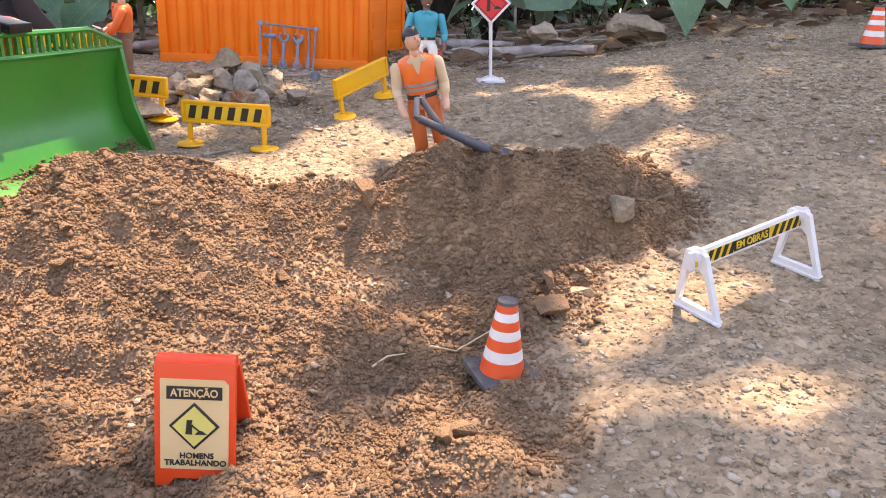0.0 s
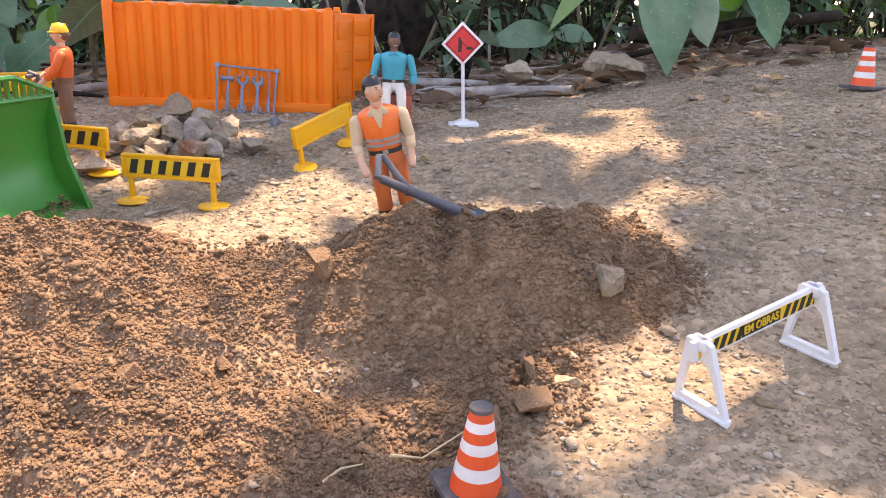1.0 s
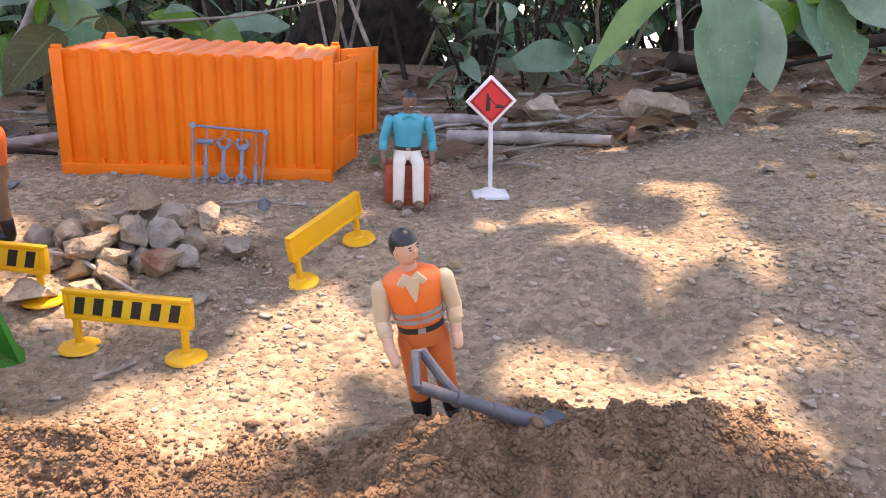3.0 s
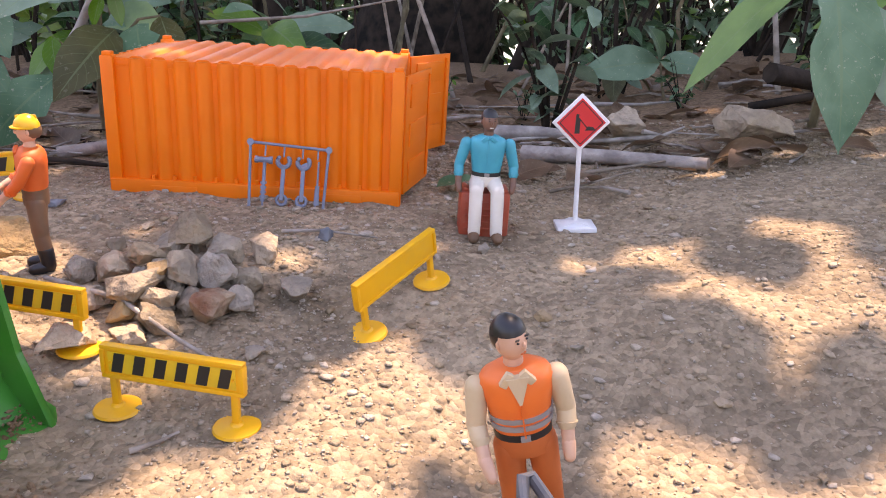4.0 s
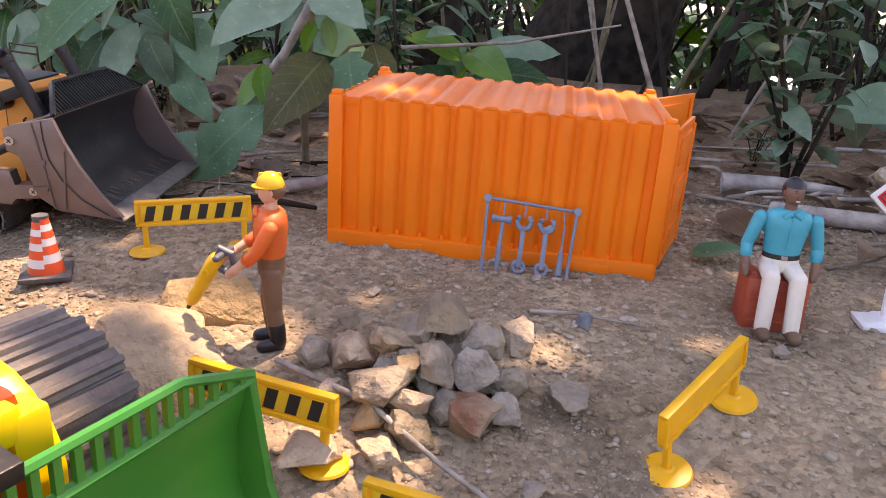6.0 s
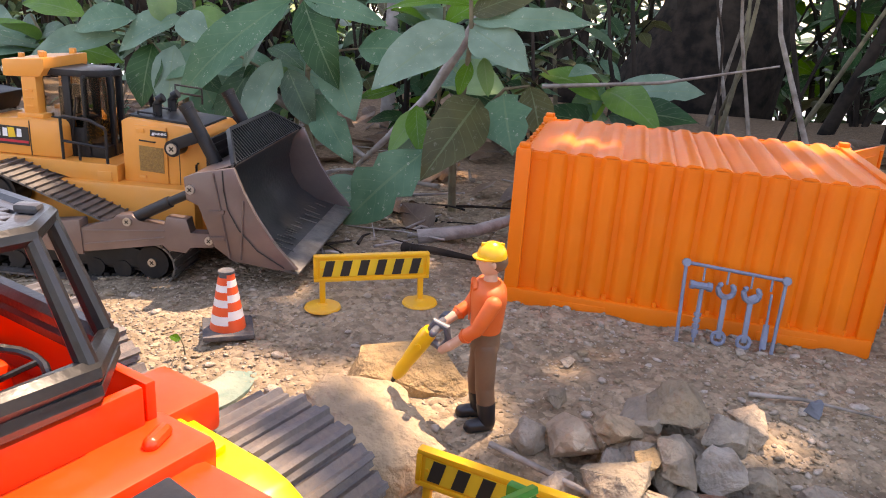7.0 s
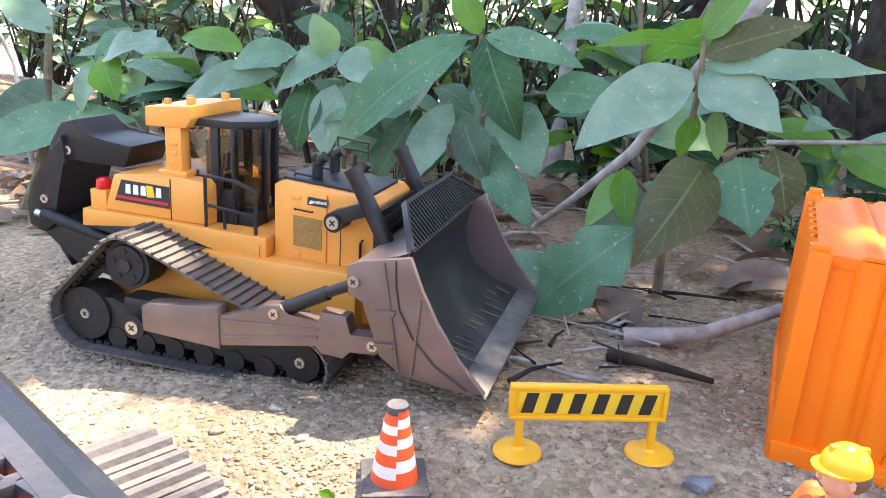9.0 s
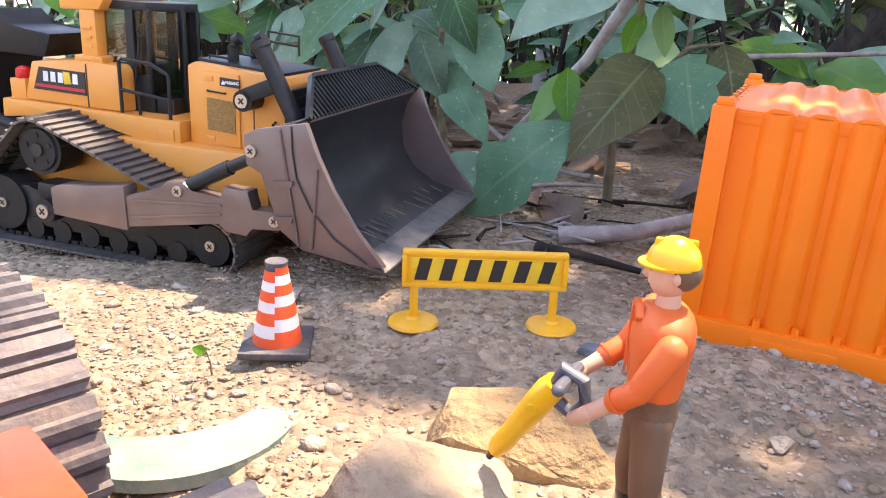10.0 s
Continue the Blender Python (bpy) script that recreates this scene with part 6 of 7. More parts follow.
    # blade
    prof = [(0.117, 0.046), (0.111, 0.025), (0.111, 0.0), (0.116, -0.018), (0.128, -0.034)]
    HW = 0.116
    bl = part("blade", prism(B(), prof + [(x - 0.004, z + 0.0005) for x, z in prof[::-1]], -HW, HW), M_TOYGREEN, v)
    part("blade_lip", prism(B(), [(0.118, -0.031), (0.148, -0.043), (0.149, -0.0462), (0.116, -0.0345)], -HW - 0.014, HW + 0.014, bevel=0.0008), M_TOYGREEN, bl)
    for s in (-1, 1):
        part("side_cheek", prism(B(), [(0.108, 0.05), (0.1185, 0.05), (0.126, 0.0), (0.144, -0.0405), (0.118, -0.034), (0.107, 0.0)], s * HW, s * (HW + 0.004), bevel=0.0008), M_TOYGREEN, bl)
    part("guard_rail", tube(B(), [(0.117, -HW - 0.002, 0.0475), (0.1175, 0, 0.0475), (0.117, HW + 0.002, 0.0475)], 0.0024, 6), M_TOYGREEN, bl)
    rail_z = lambda l: 0.0515 + 0.0125 * min(1.0, (HW - abs(l)) / 0.035)
    part("guard_rail", tube(B(), [(0.118, l, rail_z(l)) for l in (-HW - 0.002, -HW + 0.035, HW - 0.035, HW + 0.002)], 0.0022, 6), M_TOYGREEN, bl)
    for k in range(31):
        l = -HW + 0.004 + k * (2 * HW - 0.008) / 30
        part("guard_bar", box(B(), 0.1175, l, (0.047 + rail_z(l)) / 2, 0.0028, 0.003, rail_z(l) - 0.047), M_TOYGREEN, bl)
    return v


def rim_plate(outer, inner, t):
    bm = B()
    n = len(outer)
    lay = []
    for dz in (-t / 2, t / 2):
        lay.append(([bm.verts.new((x, y, z + dz)) for x, y, z in outer], [bm.verts.new((x, y, z + dz)) for x, y, z in inner]))
    for o, i in lay:
        for k in range(n):
            j = (k + 1) % n
            bm.faces.new((o[k], o[j], i[j], i[k]))
    for q in (0, 1):
        for k in range(n):
            j = (k + 1) % n
            bm.faces.new((lay[0][q][k], lay[0][q][j], lay[1][q][j], lay[1][q][k]))
    return bm


crawler = loader()
bpy.context.view_layer.update()
lip = np.stack((rng.normal(0.131, 0.0055, 1500), rng.uniform(-0.122, 0.126, 1500)), -1)
turn = radians(-16)
lip_w = np.stack((-0.432 + lip[:, 0] * math.cos(turn) - lip[:, 1] * math.sin(turn), 0.598 + lip[:, 0] * math.sin(turn) + lip[:, 1] * math.cos(turn)), -1)
pile = 0.007 * np.exp(-((lip[:, 0] - 0.127) / 0.006) ** 2) * (0.5 + 0.5 * np.sin(lip[:, 1] * 60 + 1.0))
grains("soil_on_blade", lip_w, 0.0016 + 0.003 * rng.beta(1.1, 3, 1500), 0.9, M_CLOD, "brown soil caught on the green blade", "soil", 0.1, 0, heights=-0.0335 - 0.4 * (lip[:, 0] - 0.12) + pile * rng.uniform(0, 1, 1500))


# ---- plants ----
def leaf_mesh(base, tip, width, sag, roll, material, rows=9, fold=0.22, bite=0, face=False):
    """A leaf blade from its stalk to its tip: bowed, folded along the midrib, with a wavy edge."""
    b, t = Vector(base), Vector(tip)
    L = (t - b).length
    d = (t - b).normalized()
    up = Vector((0, 0, 1)) if abs(d.z) < 0.93 else Vector((0, -1, 0))
    nrm = Vector((0.05, -0.72, 0.69)) if face else up
    nrm = (nrm - d * nrm.dot(d)).normalized()
    side = d.cross(nrm).normalized()
    q = Matrix.Rotation(radians(roll * (0.5 if face else 1.0)), 3, d)
    side, nrm = q @ side, q @ nrm
    ctrl = (b + t) / 2 + nrm * sag * L * 2
    bm = B()
    uvl = bm.loops.layers.uv.new("UVMap")
    r = random.Random(int(abs(b.x * 7919 + t.z * 3571 + width * 991) * 1000))
    ph, grid = r.uniform(0, 6), []
    for i in range(rows + 1):
        u = i / rows
        c = b * (1 - u) ** 2 + ctrl * 2 * u * (1 - u) + t * u * u
        w = width * (math.sin(math.pi * min(1, u ** 0.82)) ** 0.85 * 0.98 + 0.015) * (1 if u < 0.97 else 0.25)
        row = []
        for j in range(-2, 3):
            k = j / 2
            ww = w / 2 * k
            if abs(j) == 2:
                ww *= 1 + 0.06 * math.sin(9 * u + ph + j)
                if bite and r.random() < bite:
                    ww *= r.uniform(0.5, 0.85)
            row.append((bm.verts.new(c + side * ww + nrm * (abs(ww) * fold - 0.012 * L * abs(k) * math.sin(11 * u + ph + 2 * k))), (0.5 + k / 2, u)))
        grid.append(row)
    for a, c in zip(grid, grid[1:]):
        for j in range(4):
            four = (a[j], a[j + 1], c[j + 1], c[j])
            f = bm.faces.new([v for v, _ in four])
            for lp, (_, uv) in zip(f.loops, four):
                lp[uvl].uv = uv
    me = bpy.data.meshes.new("leaf")
    bm.to_mesh(me)
    bm.free()
    me.materials.append(material)
    me.shade_smooth()
    return me


def sapling(label, base, stems, leaves):
    """A young plant: stems as lists of points with a radius, leaves as (stalk, tip, width, sag, roll, material, bite)."""
    o = Vector(base)
    pl = thing("sapling", label, "plant", Matrix.Translation(o), "saplings")
    for pts, r in stems:
        n = len(pts)
        part("stem", tube(B(), [Vector(p) - o for p in pts], [r * (1 - 0.55 * i / (n - 1)) for i in range(n)], 8), M_STEM, pl)
    for a, b, w, sag, roll, material, bite in leaves:
        part("leaf", leaf_mesh(Vector(a) - o, Vector(b) - o, w, sag, roll, material, bite=bite, face=True), material, pl)


G, N, K, O = M_LEAF, M_LEAF2, M_LEAF3, M_LEAF_OLD
z = gz(-0.469, 1.2)
sapling("dusty broad-leaved sapling beside the container", (-0.469, 1.2, z),
        [([(-0.469, 1.2, z - 0.01), (-0.472, 1.2, 0.05), (-0.466, 1.2, 0.12), (-0.461, 1.2, 0.18), (-0.464, 1.2, 0.214)], 0.0045),
         ([(-0.472, 1.2, 0.05), (-0.45, 1.205, 0.10), (-0.425, 1.21, 0.13), (-0.40, 1.21, 0.135)], 0.0028),
         ([(-0.468, 1.2, 0.07), (-0.49, 1.18, 0.095), (-0.505, 1.17, 0.11)], 0.002)],
        [((-0.468, 1.195, 0.188), (-0.527, 1.105, 0.13), 0.05, 0.06, -25, G, 0.05), ((-0.463, 1.2, 0.187), (-0.394, 1.17, 0.152), 0.045, 0.08, 20, G, 0.2),
         ((-0.463, 1.2, 0.2), (-0.388, 1.2, 0.228), 0.03, 0.06, 40, O, 0), ((-0.464, 1.2, 0.208), (-0.555, 1.2, 0.197), 0.022, 0.08, 30, N, 0),
         ((-0.463, 1.2, 0.194), (-0.335, 1.18, 0.199), 0.028, 0.05, 35, G, 0.3), ((-0.464, 1.2, 0.212), (-0.432, 1.2, 0.255), 0.028, 0.05, 10, N, 0),
         ((-0.448, 1.2, 0.118), (-0.474, 1.1, 0.052), 0.055, 0.1, -50, O, 0), ((-0.425, 1.205, 0.125), (-0.402, 1.165, 0.072), 0.056, 0.06, 25, G, 0.3),
         ((-0.40, 1.21, 0.135), (-0.383, 1.2, 0.085), 0.036, 0.06, -30, O, 0), ((-0.447, 1.2, 0.16), (-0.438, 1.195, 0.122), 0.017, 0.05, 0, N, 0),
         ((-0.46, 1.2, 0.155), (-0.468, 1.19, 0.12), 0.017, 0.05, 0, N, 0), ((-0.45, 1.2, 0.17), (-0.428, 1.2, 0.186), 0.017, 0.05, 20, N, 0),
         ((-0.505, 1.17, 0.11), (-0.492, 1.15, 0.066), 0.022, 0.06, 10, N, 0), ((-0.50, 1.175, 0.108), (-0.525, 1.15, 0.06), 0.024, 0.06, 10, N, 0),
         ((-0.474, 1.12, 0.078), (-0.548, 1.095, 0.0), 0.062, 0.09, -30, G, 0.35), ((-0.525, 1.12, 0.03), (-0.60, 1.10, 0.012), 0.036, 0.14, -20, G, 0.2),
         ((-0.47, 1.2, 0.1), (-0.53, 1.16, 0.04), 0.03, 0.1, -40, G, 0)])
z = gz(-0.68, 1.31)
sapling("tall broad-leaved sapling behind the bulldozer", (-0.68, 1.31, z),
        [([(-0.68, 1.31, z - 0.01), (-0.695, 1.305, 0.07), (-0.683, 1.29, 0.14), (-0.689, 1.28, 0.202)], 0.0045),
         ([(-0.69, 1.3, 0.06), (-0.74, 1.3, 0.11), (-0.80, 1.3, 0.135)], 0.003), ([(-0.685, 1.29, 0.12), (-0.65, 1.29, 0.145), (-0.62, 1.29, 0.15)], 0.0025)],
        [((-0.70, 1.28, 0.2), (-0.838, 1.245, 0.07), 0.056, 0.10, -30, G, 0), ((-0.685, 1.28, 0.2), (-0.63, 1.26, 0.105), 0.05, 0.1, 25, K, 0),
         ((-0.685, 1.28, 0.2), (-0.58, 1.28, 0.178), 0.03, 0.1, 30, G, 0), ((-0.70, 1.28, 0.19), (-0.785, 1.31, 0.085), 0.032, 0.12, 10, G, 0),
         ((-0.65, 1.29, 0.14), (-0.611, 1.265, 0.07), 0.052, 0.08, 20, G, 0), ((-0.72, 1.29, 0.13), (-0.752, 1.26, 0.04), 0.046, 0.06, -15, G, 0.05),
         ((-0.705, 1.28, 0.12), (-0.665, 1.27, 0.055), 0.04, 0.08, 20, K, 0), ((-0.62, 1.29, 0.15), (-0.54, 1.29, 0.15), 0.045, 0.08, 25, G, 0),
         ((-0.80, 1.3, 0.135), (-0.885, 1.28, 0.09), 0.045, 0.1, -10, G, 0), ((-0.76, 1.3, 0.12), (-0.80, 1.27, 0.03), 0.04, 0.08, 0, K, 0),
         ((-0.69, 1.28, 0.2), (-0.72, 1.27, 0.25), 0.03, 0.08, 0, N, 0), ((-0.68, 1.3, 0.09), (-0.61, 1.26, 0.02), 0.045, 0.1, 20, G, 0.1)])
z = gz(-0.9, 1.36)
sapling("broad-leaved sapling with hanging leaves behind the cab", (-0.9, 1.36, z),
        [([(-0.9, 1.36, z - 0.01), (-0.89, 1.34, 0.06), (-0.87, 1.31, 0.12), (-0.864, 1.3, 0.17)], 0.004), ([(-0.885, 1.33, 0.09), (-0.93, 1.3, 0.15), (-1.0, 1.29, 0.16)], 0.003)],
        [((-0.864, 1.3, 0.168), (-0.945, 1.28, 0.12), 0.05, 0.1, 0, G, 0), ((-0.90, 1.29, 0.135), (-0.908, 1.27, 0.055), 0.052, 0.04, 0, K, 0),
         ((-0.868, 1.29, 0.135), (-0.868, 1.27, 0.055), 0.05, 0.04, 0, G, 0), ((-0.95, 1.29, 0.14), (-1.092, 1.28, 0.098), 0.045, 0.08, -20, G, 0),
         ((-0.92, 1.29, 0.165), (-1.012, 1.28, 0.142), 0.042, 0.1, -20, G, 0), ((-1.0, 1.29, 0.16), (-1.09, 1.28, 0.17), 0.04, 0.1, 10, N, 0),
         ((-0.864, 1.3, 0.17), (-0.81, 1.28, 0.14), 0.04, 0.1, 20, G, 0), ((-0.87, 1.31, 0.12), (-0.80, 1.29, 0.08), 0.04, 0.1, 20, K, 0), ((-0.88, 1.3, 0.16), (-0.90, 1.29, 0.21), 0.035, 0.1, 20, N, 0)])
z = gz(-1.25, 1.16)
sapling("broken grey stem with one long dusty leaf", (-1.25, 1.16, z),
        [([(-1.25, 1.16, z - 0.01), (-1.205, 1.155, 0.0), (-1.168, 1.15, 0.075), (-1.165, 1.15, 0.12), (-1.156, 1.15, 0.178)], 0.008), ([(-1.168, 1.15, 0.075), (-1.12, 1.15, 0.12), (-1.07, 1.15, 0.15)], 0.003)],
        [((-1.05, 1.17, 0.085), (-1.27, 1.1, 0.018), 0.055, 0.12, -30, G, 0), ((-1.07, 1.15, 0.15), (-1.0, 1.15, 0.17), 0.04, 0.1, 0, G, 0), ((-1.09, 1.15, 0.14), (-1.10, 1.14, 0.09), 0.035, 0.05, 0, G, 0),
         ((-1.07, 1.15, 0.15), (-1.03, 1.13, 0.11), 0.04, 0.1, 0, N, 0), ((-1.2, 1.2, 0.1), (-1.30, 1.15, 0.03), 0.08, 0.05, -20, K, 0), ((-1.15, 1.15, 0.17), (-1.22, 1.14, 0.21), 0.04, 0.1, 0, G, 0)])
z = gz(0.36, 1.25)
sapling("large-leaved plant hanging over the gravel bank", (0.36, 1.25, z),
        [([(0.36, 1.25, z - 0.01), (0.34, 1.2, 0.12), (0.3, 1.14, 0.22), (0.27, 1.12, 0.25)], 0.006), ([(0.34, 1.2, 0.14), (0.37, 1.14, 0.2), (0.42, 1.12, 0.2)], 0.003)],
        [((0.286, 1.12, 0.235), (0.318, 1.085, 0.05), 0.085, 0.04, -10, G, 0.12), ((0.34, 1.12, 0.19), (0.372, 1.1, 0.09), 0.05, 0.05, 60, G, 0.2),
         ((0.27, 1.12, 0.22), (0.158, 1.09, 0.098), 0.036, 0.08, 35, N, 0), ((0.27, 1.12, 0.23), (0.20, 1.12, 0.165), 0.035, 0.08, 10, G, 0), ((0.42, 1.12, 0.2), (0.50, 1.1, 0.16), 0.05, 0.08, 10, G, 0.2),
         ((0.42, 1.12, 0.2), (0.46, 1.1, 0.09), 0.06, 0.06, 10, G, 0.1), ((0.3, 1.13, 0.24), (0.36, 1.1, 0.27), 0.05, 0.1, 0, G, 0), ((0.40, 1.12, 0.19), (0.45, 1.05, 0.21), 0.04, 0.1, 30, N, 0)])
z = gz(0.25, 1.5)
sapling("low broad-leaved seedling among roots", (0.25, 1.5, z), [([(0.25, 1.5, z - 0.01), (0.24, 1.5, 0.05), (0.231, 1.5, 0.09)], 0.003)],
        [((0.231, 1.5, 0.088), (0.113, 1.48, 0.07), 0.055, 0.08, -35, G, 0.15), ((0.231, 1.5, 0.09), (0.3, 1.48, 0.08), 0.04, 0.1, 20, G, 0), ((0.231, 1.5, 0.09), (0.2, 1.47, 0.14), 0.035, 0.1, 0, K, 0)])


SP = random.Random(91)
for x, y, hub in ((-1.16, 1.42, 0.15), (-0.98, 1.5, 0.2), (-0.79, 1.46, 0.14), (-0.58, 1.47, 0.2), (-0.33, 1.52, 0.12), (0.52, 1.42, 0.2), (-1.4, 1.5, 0.17)):
    z = gz(x, y)
    top = Vector((x + SP.uniform(-0.03, 0.03), y - 0.03, hub))
    lv = []
    for k in range(11):
        a = 6.283 * k / 11 + SP.uniform(-0.3, 0.3)
        h = SP.uniform(0.35, 1.0)
        p = Vector((x, y, z)).lerp(top, h)
        L = SP.uniform(0.08, 0.135)
        t = p + Vector((math.cos(a), 0.45 * math.sin(a) - 0.25, SP.uniform(-0.75, 0.3))).normalized() * L
        lv.append((p, t, L * SP.uniform(0.34, 0.46), SP.uniform(0.05, 0.12), SP.uniform(-40, 40), (G, G, K, N)[SP.randrange(4)], 0.04))
    sapling("broad-leaved sapling in the undergrowth", (x, y, z), [([(x, y, z - 0.01), (x + 0.01, y - 0.01, (z + hub) / 2), tuple(top)], 0.004)], lv)

# tiny seedling on the lit earth
z = gz(-0.535, 0.822)
sapling("tiny green seedling on bare earth", (-0.535, 0.822, z), [([(-0.535, 0.822, z - 0.002), (-0.536, 0.822, z + 0.006), (-0.538, 0.822, z + 0.011)], 0.0006)],
        [((-0.538, 0.822, z + 0.010), (-0.545, 0.82, z + 0.012), 0.005, 0.1, 0, N, 0), ((-0.538, 0.822, z + 0.010), (-0.534, 0.818, z + 0.014), 0.005, 0.1, 0, N, 0)])


# ---- undergrowth and trees behind ----
def bush(seed, mats, leaves=46, size=0.085, tall=0.42):
    r = random.Random(seed)
    b = thing("undergrowth_bush", "leafy green undergrowth bush in the shade", "bush", None, "undergrowth bushes")
    verts, faces, uvs, mi = [], [], [], []
    for s in range(6):
        a, lean = r.uniform(0, 6.28), r.uniform(0.15, 0.5)
        top = Vector((math.cos(a) * lean * tall, math.sin(a) * lean * tall, tall * r.uniform(0.6, 1.05)))
        mid = top * 0.5 + Vector((r.uniform(-0.04, 0.04), r.uniform(-0.04, 0.04), 0.06))
        pts = [Vector((0, 0, -0.03)) * (1 - u) ** 2 + mid * 2 * u * (1 - u) + top * u * u for u in np.linspace(0, 1, 6)]
        part("stem", tube(B(), pts, [0.0055 * (1 - 0.14 * i) for i in range(6)], 5), M_BARK, b)
        for k in range(leaves // 6):
            u = r.uniform(0.15, 1.0)
            p = Vector((0, 0, -0.03)) * (1 - u) ** 2 + mid * 2 * u * (1 - u) + top * u * u
            w = r.uniform(0, 6.28)
            L = size * r.uniform(0.6, 1.3)
            t = p + Vector((math.cos(w), math.sin(w), r.uniform(-0.9, 0.35))).normalized() * L
            me = leaf_mesh(p, t, L * r.uniform(0.36, 0.55), r.uniform(0.03, 0.12), r.uniform(-40, 40), mats[0], rows=5)
            o = len(verts)
            verts += [v.co[:] for v in me.vertices]
            m = r.randrange(len(mats))
            lay = me.uv_layers[0].data
            for f in me.polygons:
                faces.append([o + i for i in f.vertices])
                uvs += [lay[i].uv[:] for i in f.loop_indices]
                mi.append(m)
            bpy.data.meshes.remove(me)
    me = bpy.data.meshes.new("foliage")
    me.from_pydata(verts, [], faces)
    lay = me.uv_layers.new(name="UVMap")
    lay.data.foreach_set("uv", np.array(uvs, np.float32).ravel())
    for one in mats:
        me.materials.append(one)
    me.polygons.foreach_set("material_index", np.array(mi, np.int32))
    me.shade_smooth()
    part("foliage", me, None, b)
    return b


bushes = [bush(1, [K, G]), bush(2, [K, K, G], 50, 0.07, 0.36), bush(3, [K, N], 54, 0.06, 0.48), bush(4, [G, K, N], 44, 0.1, 0.4), bush(5, [K, O, G], 48, 0.075, 0.3)]
BR = random.Random(12)
spots = []
for row, (y0, n, x0, x1) in enumerate(((1.5, 9, -1.75, 1.05), (1.72, 11, -1.9, 1.2), (2.1, 13, -2.3, 1.5), (2.6, 13, -2.8, 1.9), (3.4, 20, -4.2, 2.4), (4.8, 24, -6.5, 3.4), (6.3, 24, -8.5, 5.0), (8.0, 22, -11.0, 7.0))):
    for k in range(n):
        x = x0 + (x1 - x0) * (k + BR.uniform(0.1, 0.9)) / n
        if row < 4 and abs(x + 0.18) < (0.2, 0.24, 0.25, 0.28)[row]:
            continue
        spots.append((x, y0 + BR.uniform(-0.16, 0.2), (0.55, 0.8, 1.0, 1.2, 1.8, 2.8, 3.6, 4.6)[row] * BR.uniform(0.8, 1.2)))
for k, (x, y, s) in enumerate(spots):
    m = pose(x, y, gz(x, y), 0, 0, BR.uniform(0, 360)) @ Matrix.Scale(s, 4)
    if k < 5:
        bushes[k].matrix_basis = m
    else:
        c = copy_thing(bushes[k % 5], m)
        c.matrix_basis = m

# dark growth on both sides of the thick trunk
for k, (x, y, q) in enumerate(((0.22, 2.85, 1.2), (0.42, 2.6, 1.3), (0.35, 3.3, 1.7), (0.62, 2.9, 1.5), (-0.62, 3.2, 1.4), (-0.85, 2.9, 1.3), (0.1, 3.7, 1.9), (0.8, 3.4, 1.8), (0.3, 2.3, 0.9))):
    copy_thing(bushes[(0, 1, 4)[k % 3]], pose(x, y, gz(x, y), 0, 0, 77.0 * k) @ Matrix.Scale(q, 4))
# low growth along the edge of the clearing
for k in range(15):
    x, y = -1.5 + 2.5 * (k + BR.uniform(0.1, 0.9)) / 15, BR.uniform(1.36, 1.46)
    copy_thing(bushes[(2 * k + 1) % 5], pose(x, y, gz(x, y), 0, 0, BR.uniform(0, 360)) @ Matrix.Scale(BR.uniform(0.26, 0.42), 4))
# bushes added behind the viewer and at both sides to cut the sky light
for k in range(34):
    a = radians(150 + 240 * k / 33)
    x, y = -0.2 + 3.1 * math.cos(a) * BR.uniform(0.9, 1.25), 0.6 + 2.9 * math.sin(a) * BR.uniform(0.9, 1.25)
    copy_thing(bushes[k % 5], pose(x, y, gz(x, y), 0, 0, BR.uniform(0, 360)) @ Matrix.Scale(BR.uniform(3.8, 5.4), 4))


def tree(x, y, r, lean, label, h=3.2, bark=None, limbs=3, seed=0):
    q = random.Random(seed)
    t = thing("tree", label, "tree", pose(x, y, gz(x, y) - 0.05), "trees behind")
    n = 9
    pts = [Vector((lean * h * (i / n) + q.uniform(-1, 1) * r * 0.35, q.uniform(-1, 1) * r * 0.3, h * i / n)) for i in range(n + 1)]
    rad = [r * (1.35 if i == 0 else 1.0) * (1 - 0.45 * i / n) for i in range(n + 1)]
    part("trunk", tube(B(), pts, rad, 14), bark or M_BARK, t)
    for k in range(limbs):
        p = pts[6 + k % 3]
        a = q.uniform(0, 6.28)
        e = p + Vector((math.cos(a) * 0.7, math.sin(a) * 0.7, 0.5))
        part("limb", tube(B(), [p, (p + e) / 2 + Vector((0, 0, 0.08)), e], [r * 0.4, r * 0.28, r * 0.1], 8), bark or M_BARK, t)


tree(-0.19, 3.0, 0.205, 0.0, "thick dark tree trunk behind the undergrowth", seed=1)
for k, (x, y, r, lean) in enumerate(((-0.62, 2.7, 0.018, 0.02), (-0.54, 2.75, 0.014, -0.01), (0.9, 2.5, 0.03, 0.12), (-0.5, 2.3, 0.022, -0.25), (-1.5, 2.6, 0.05, -0.3), (-2.2, 2.9, 0.04, 0.05),
                                     (0.25, 3.0, 0.02, 0.1), (0.6, 2.1, 0.012, 0.25), (0.05, 2.3, 0.013, 0.3), (-0.9, 3.6, 0.07, 0.0), (-1.9, 3.4, 0.07, 0.05), (1.4, 3.2, 0.06, -0.05), (-2.6, 4.2, 0.1, 0.0))):
    tree(x, y, r, lean, "slender dark tree trunk among the undergrowth", 2.6, M_BARK, 2, 20 + k)
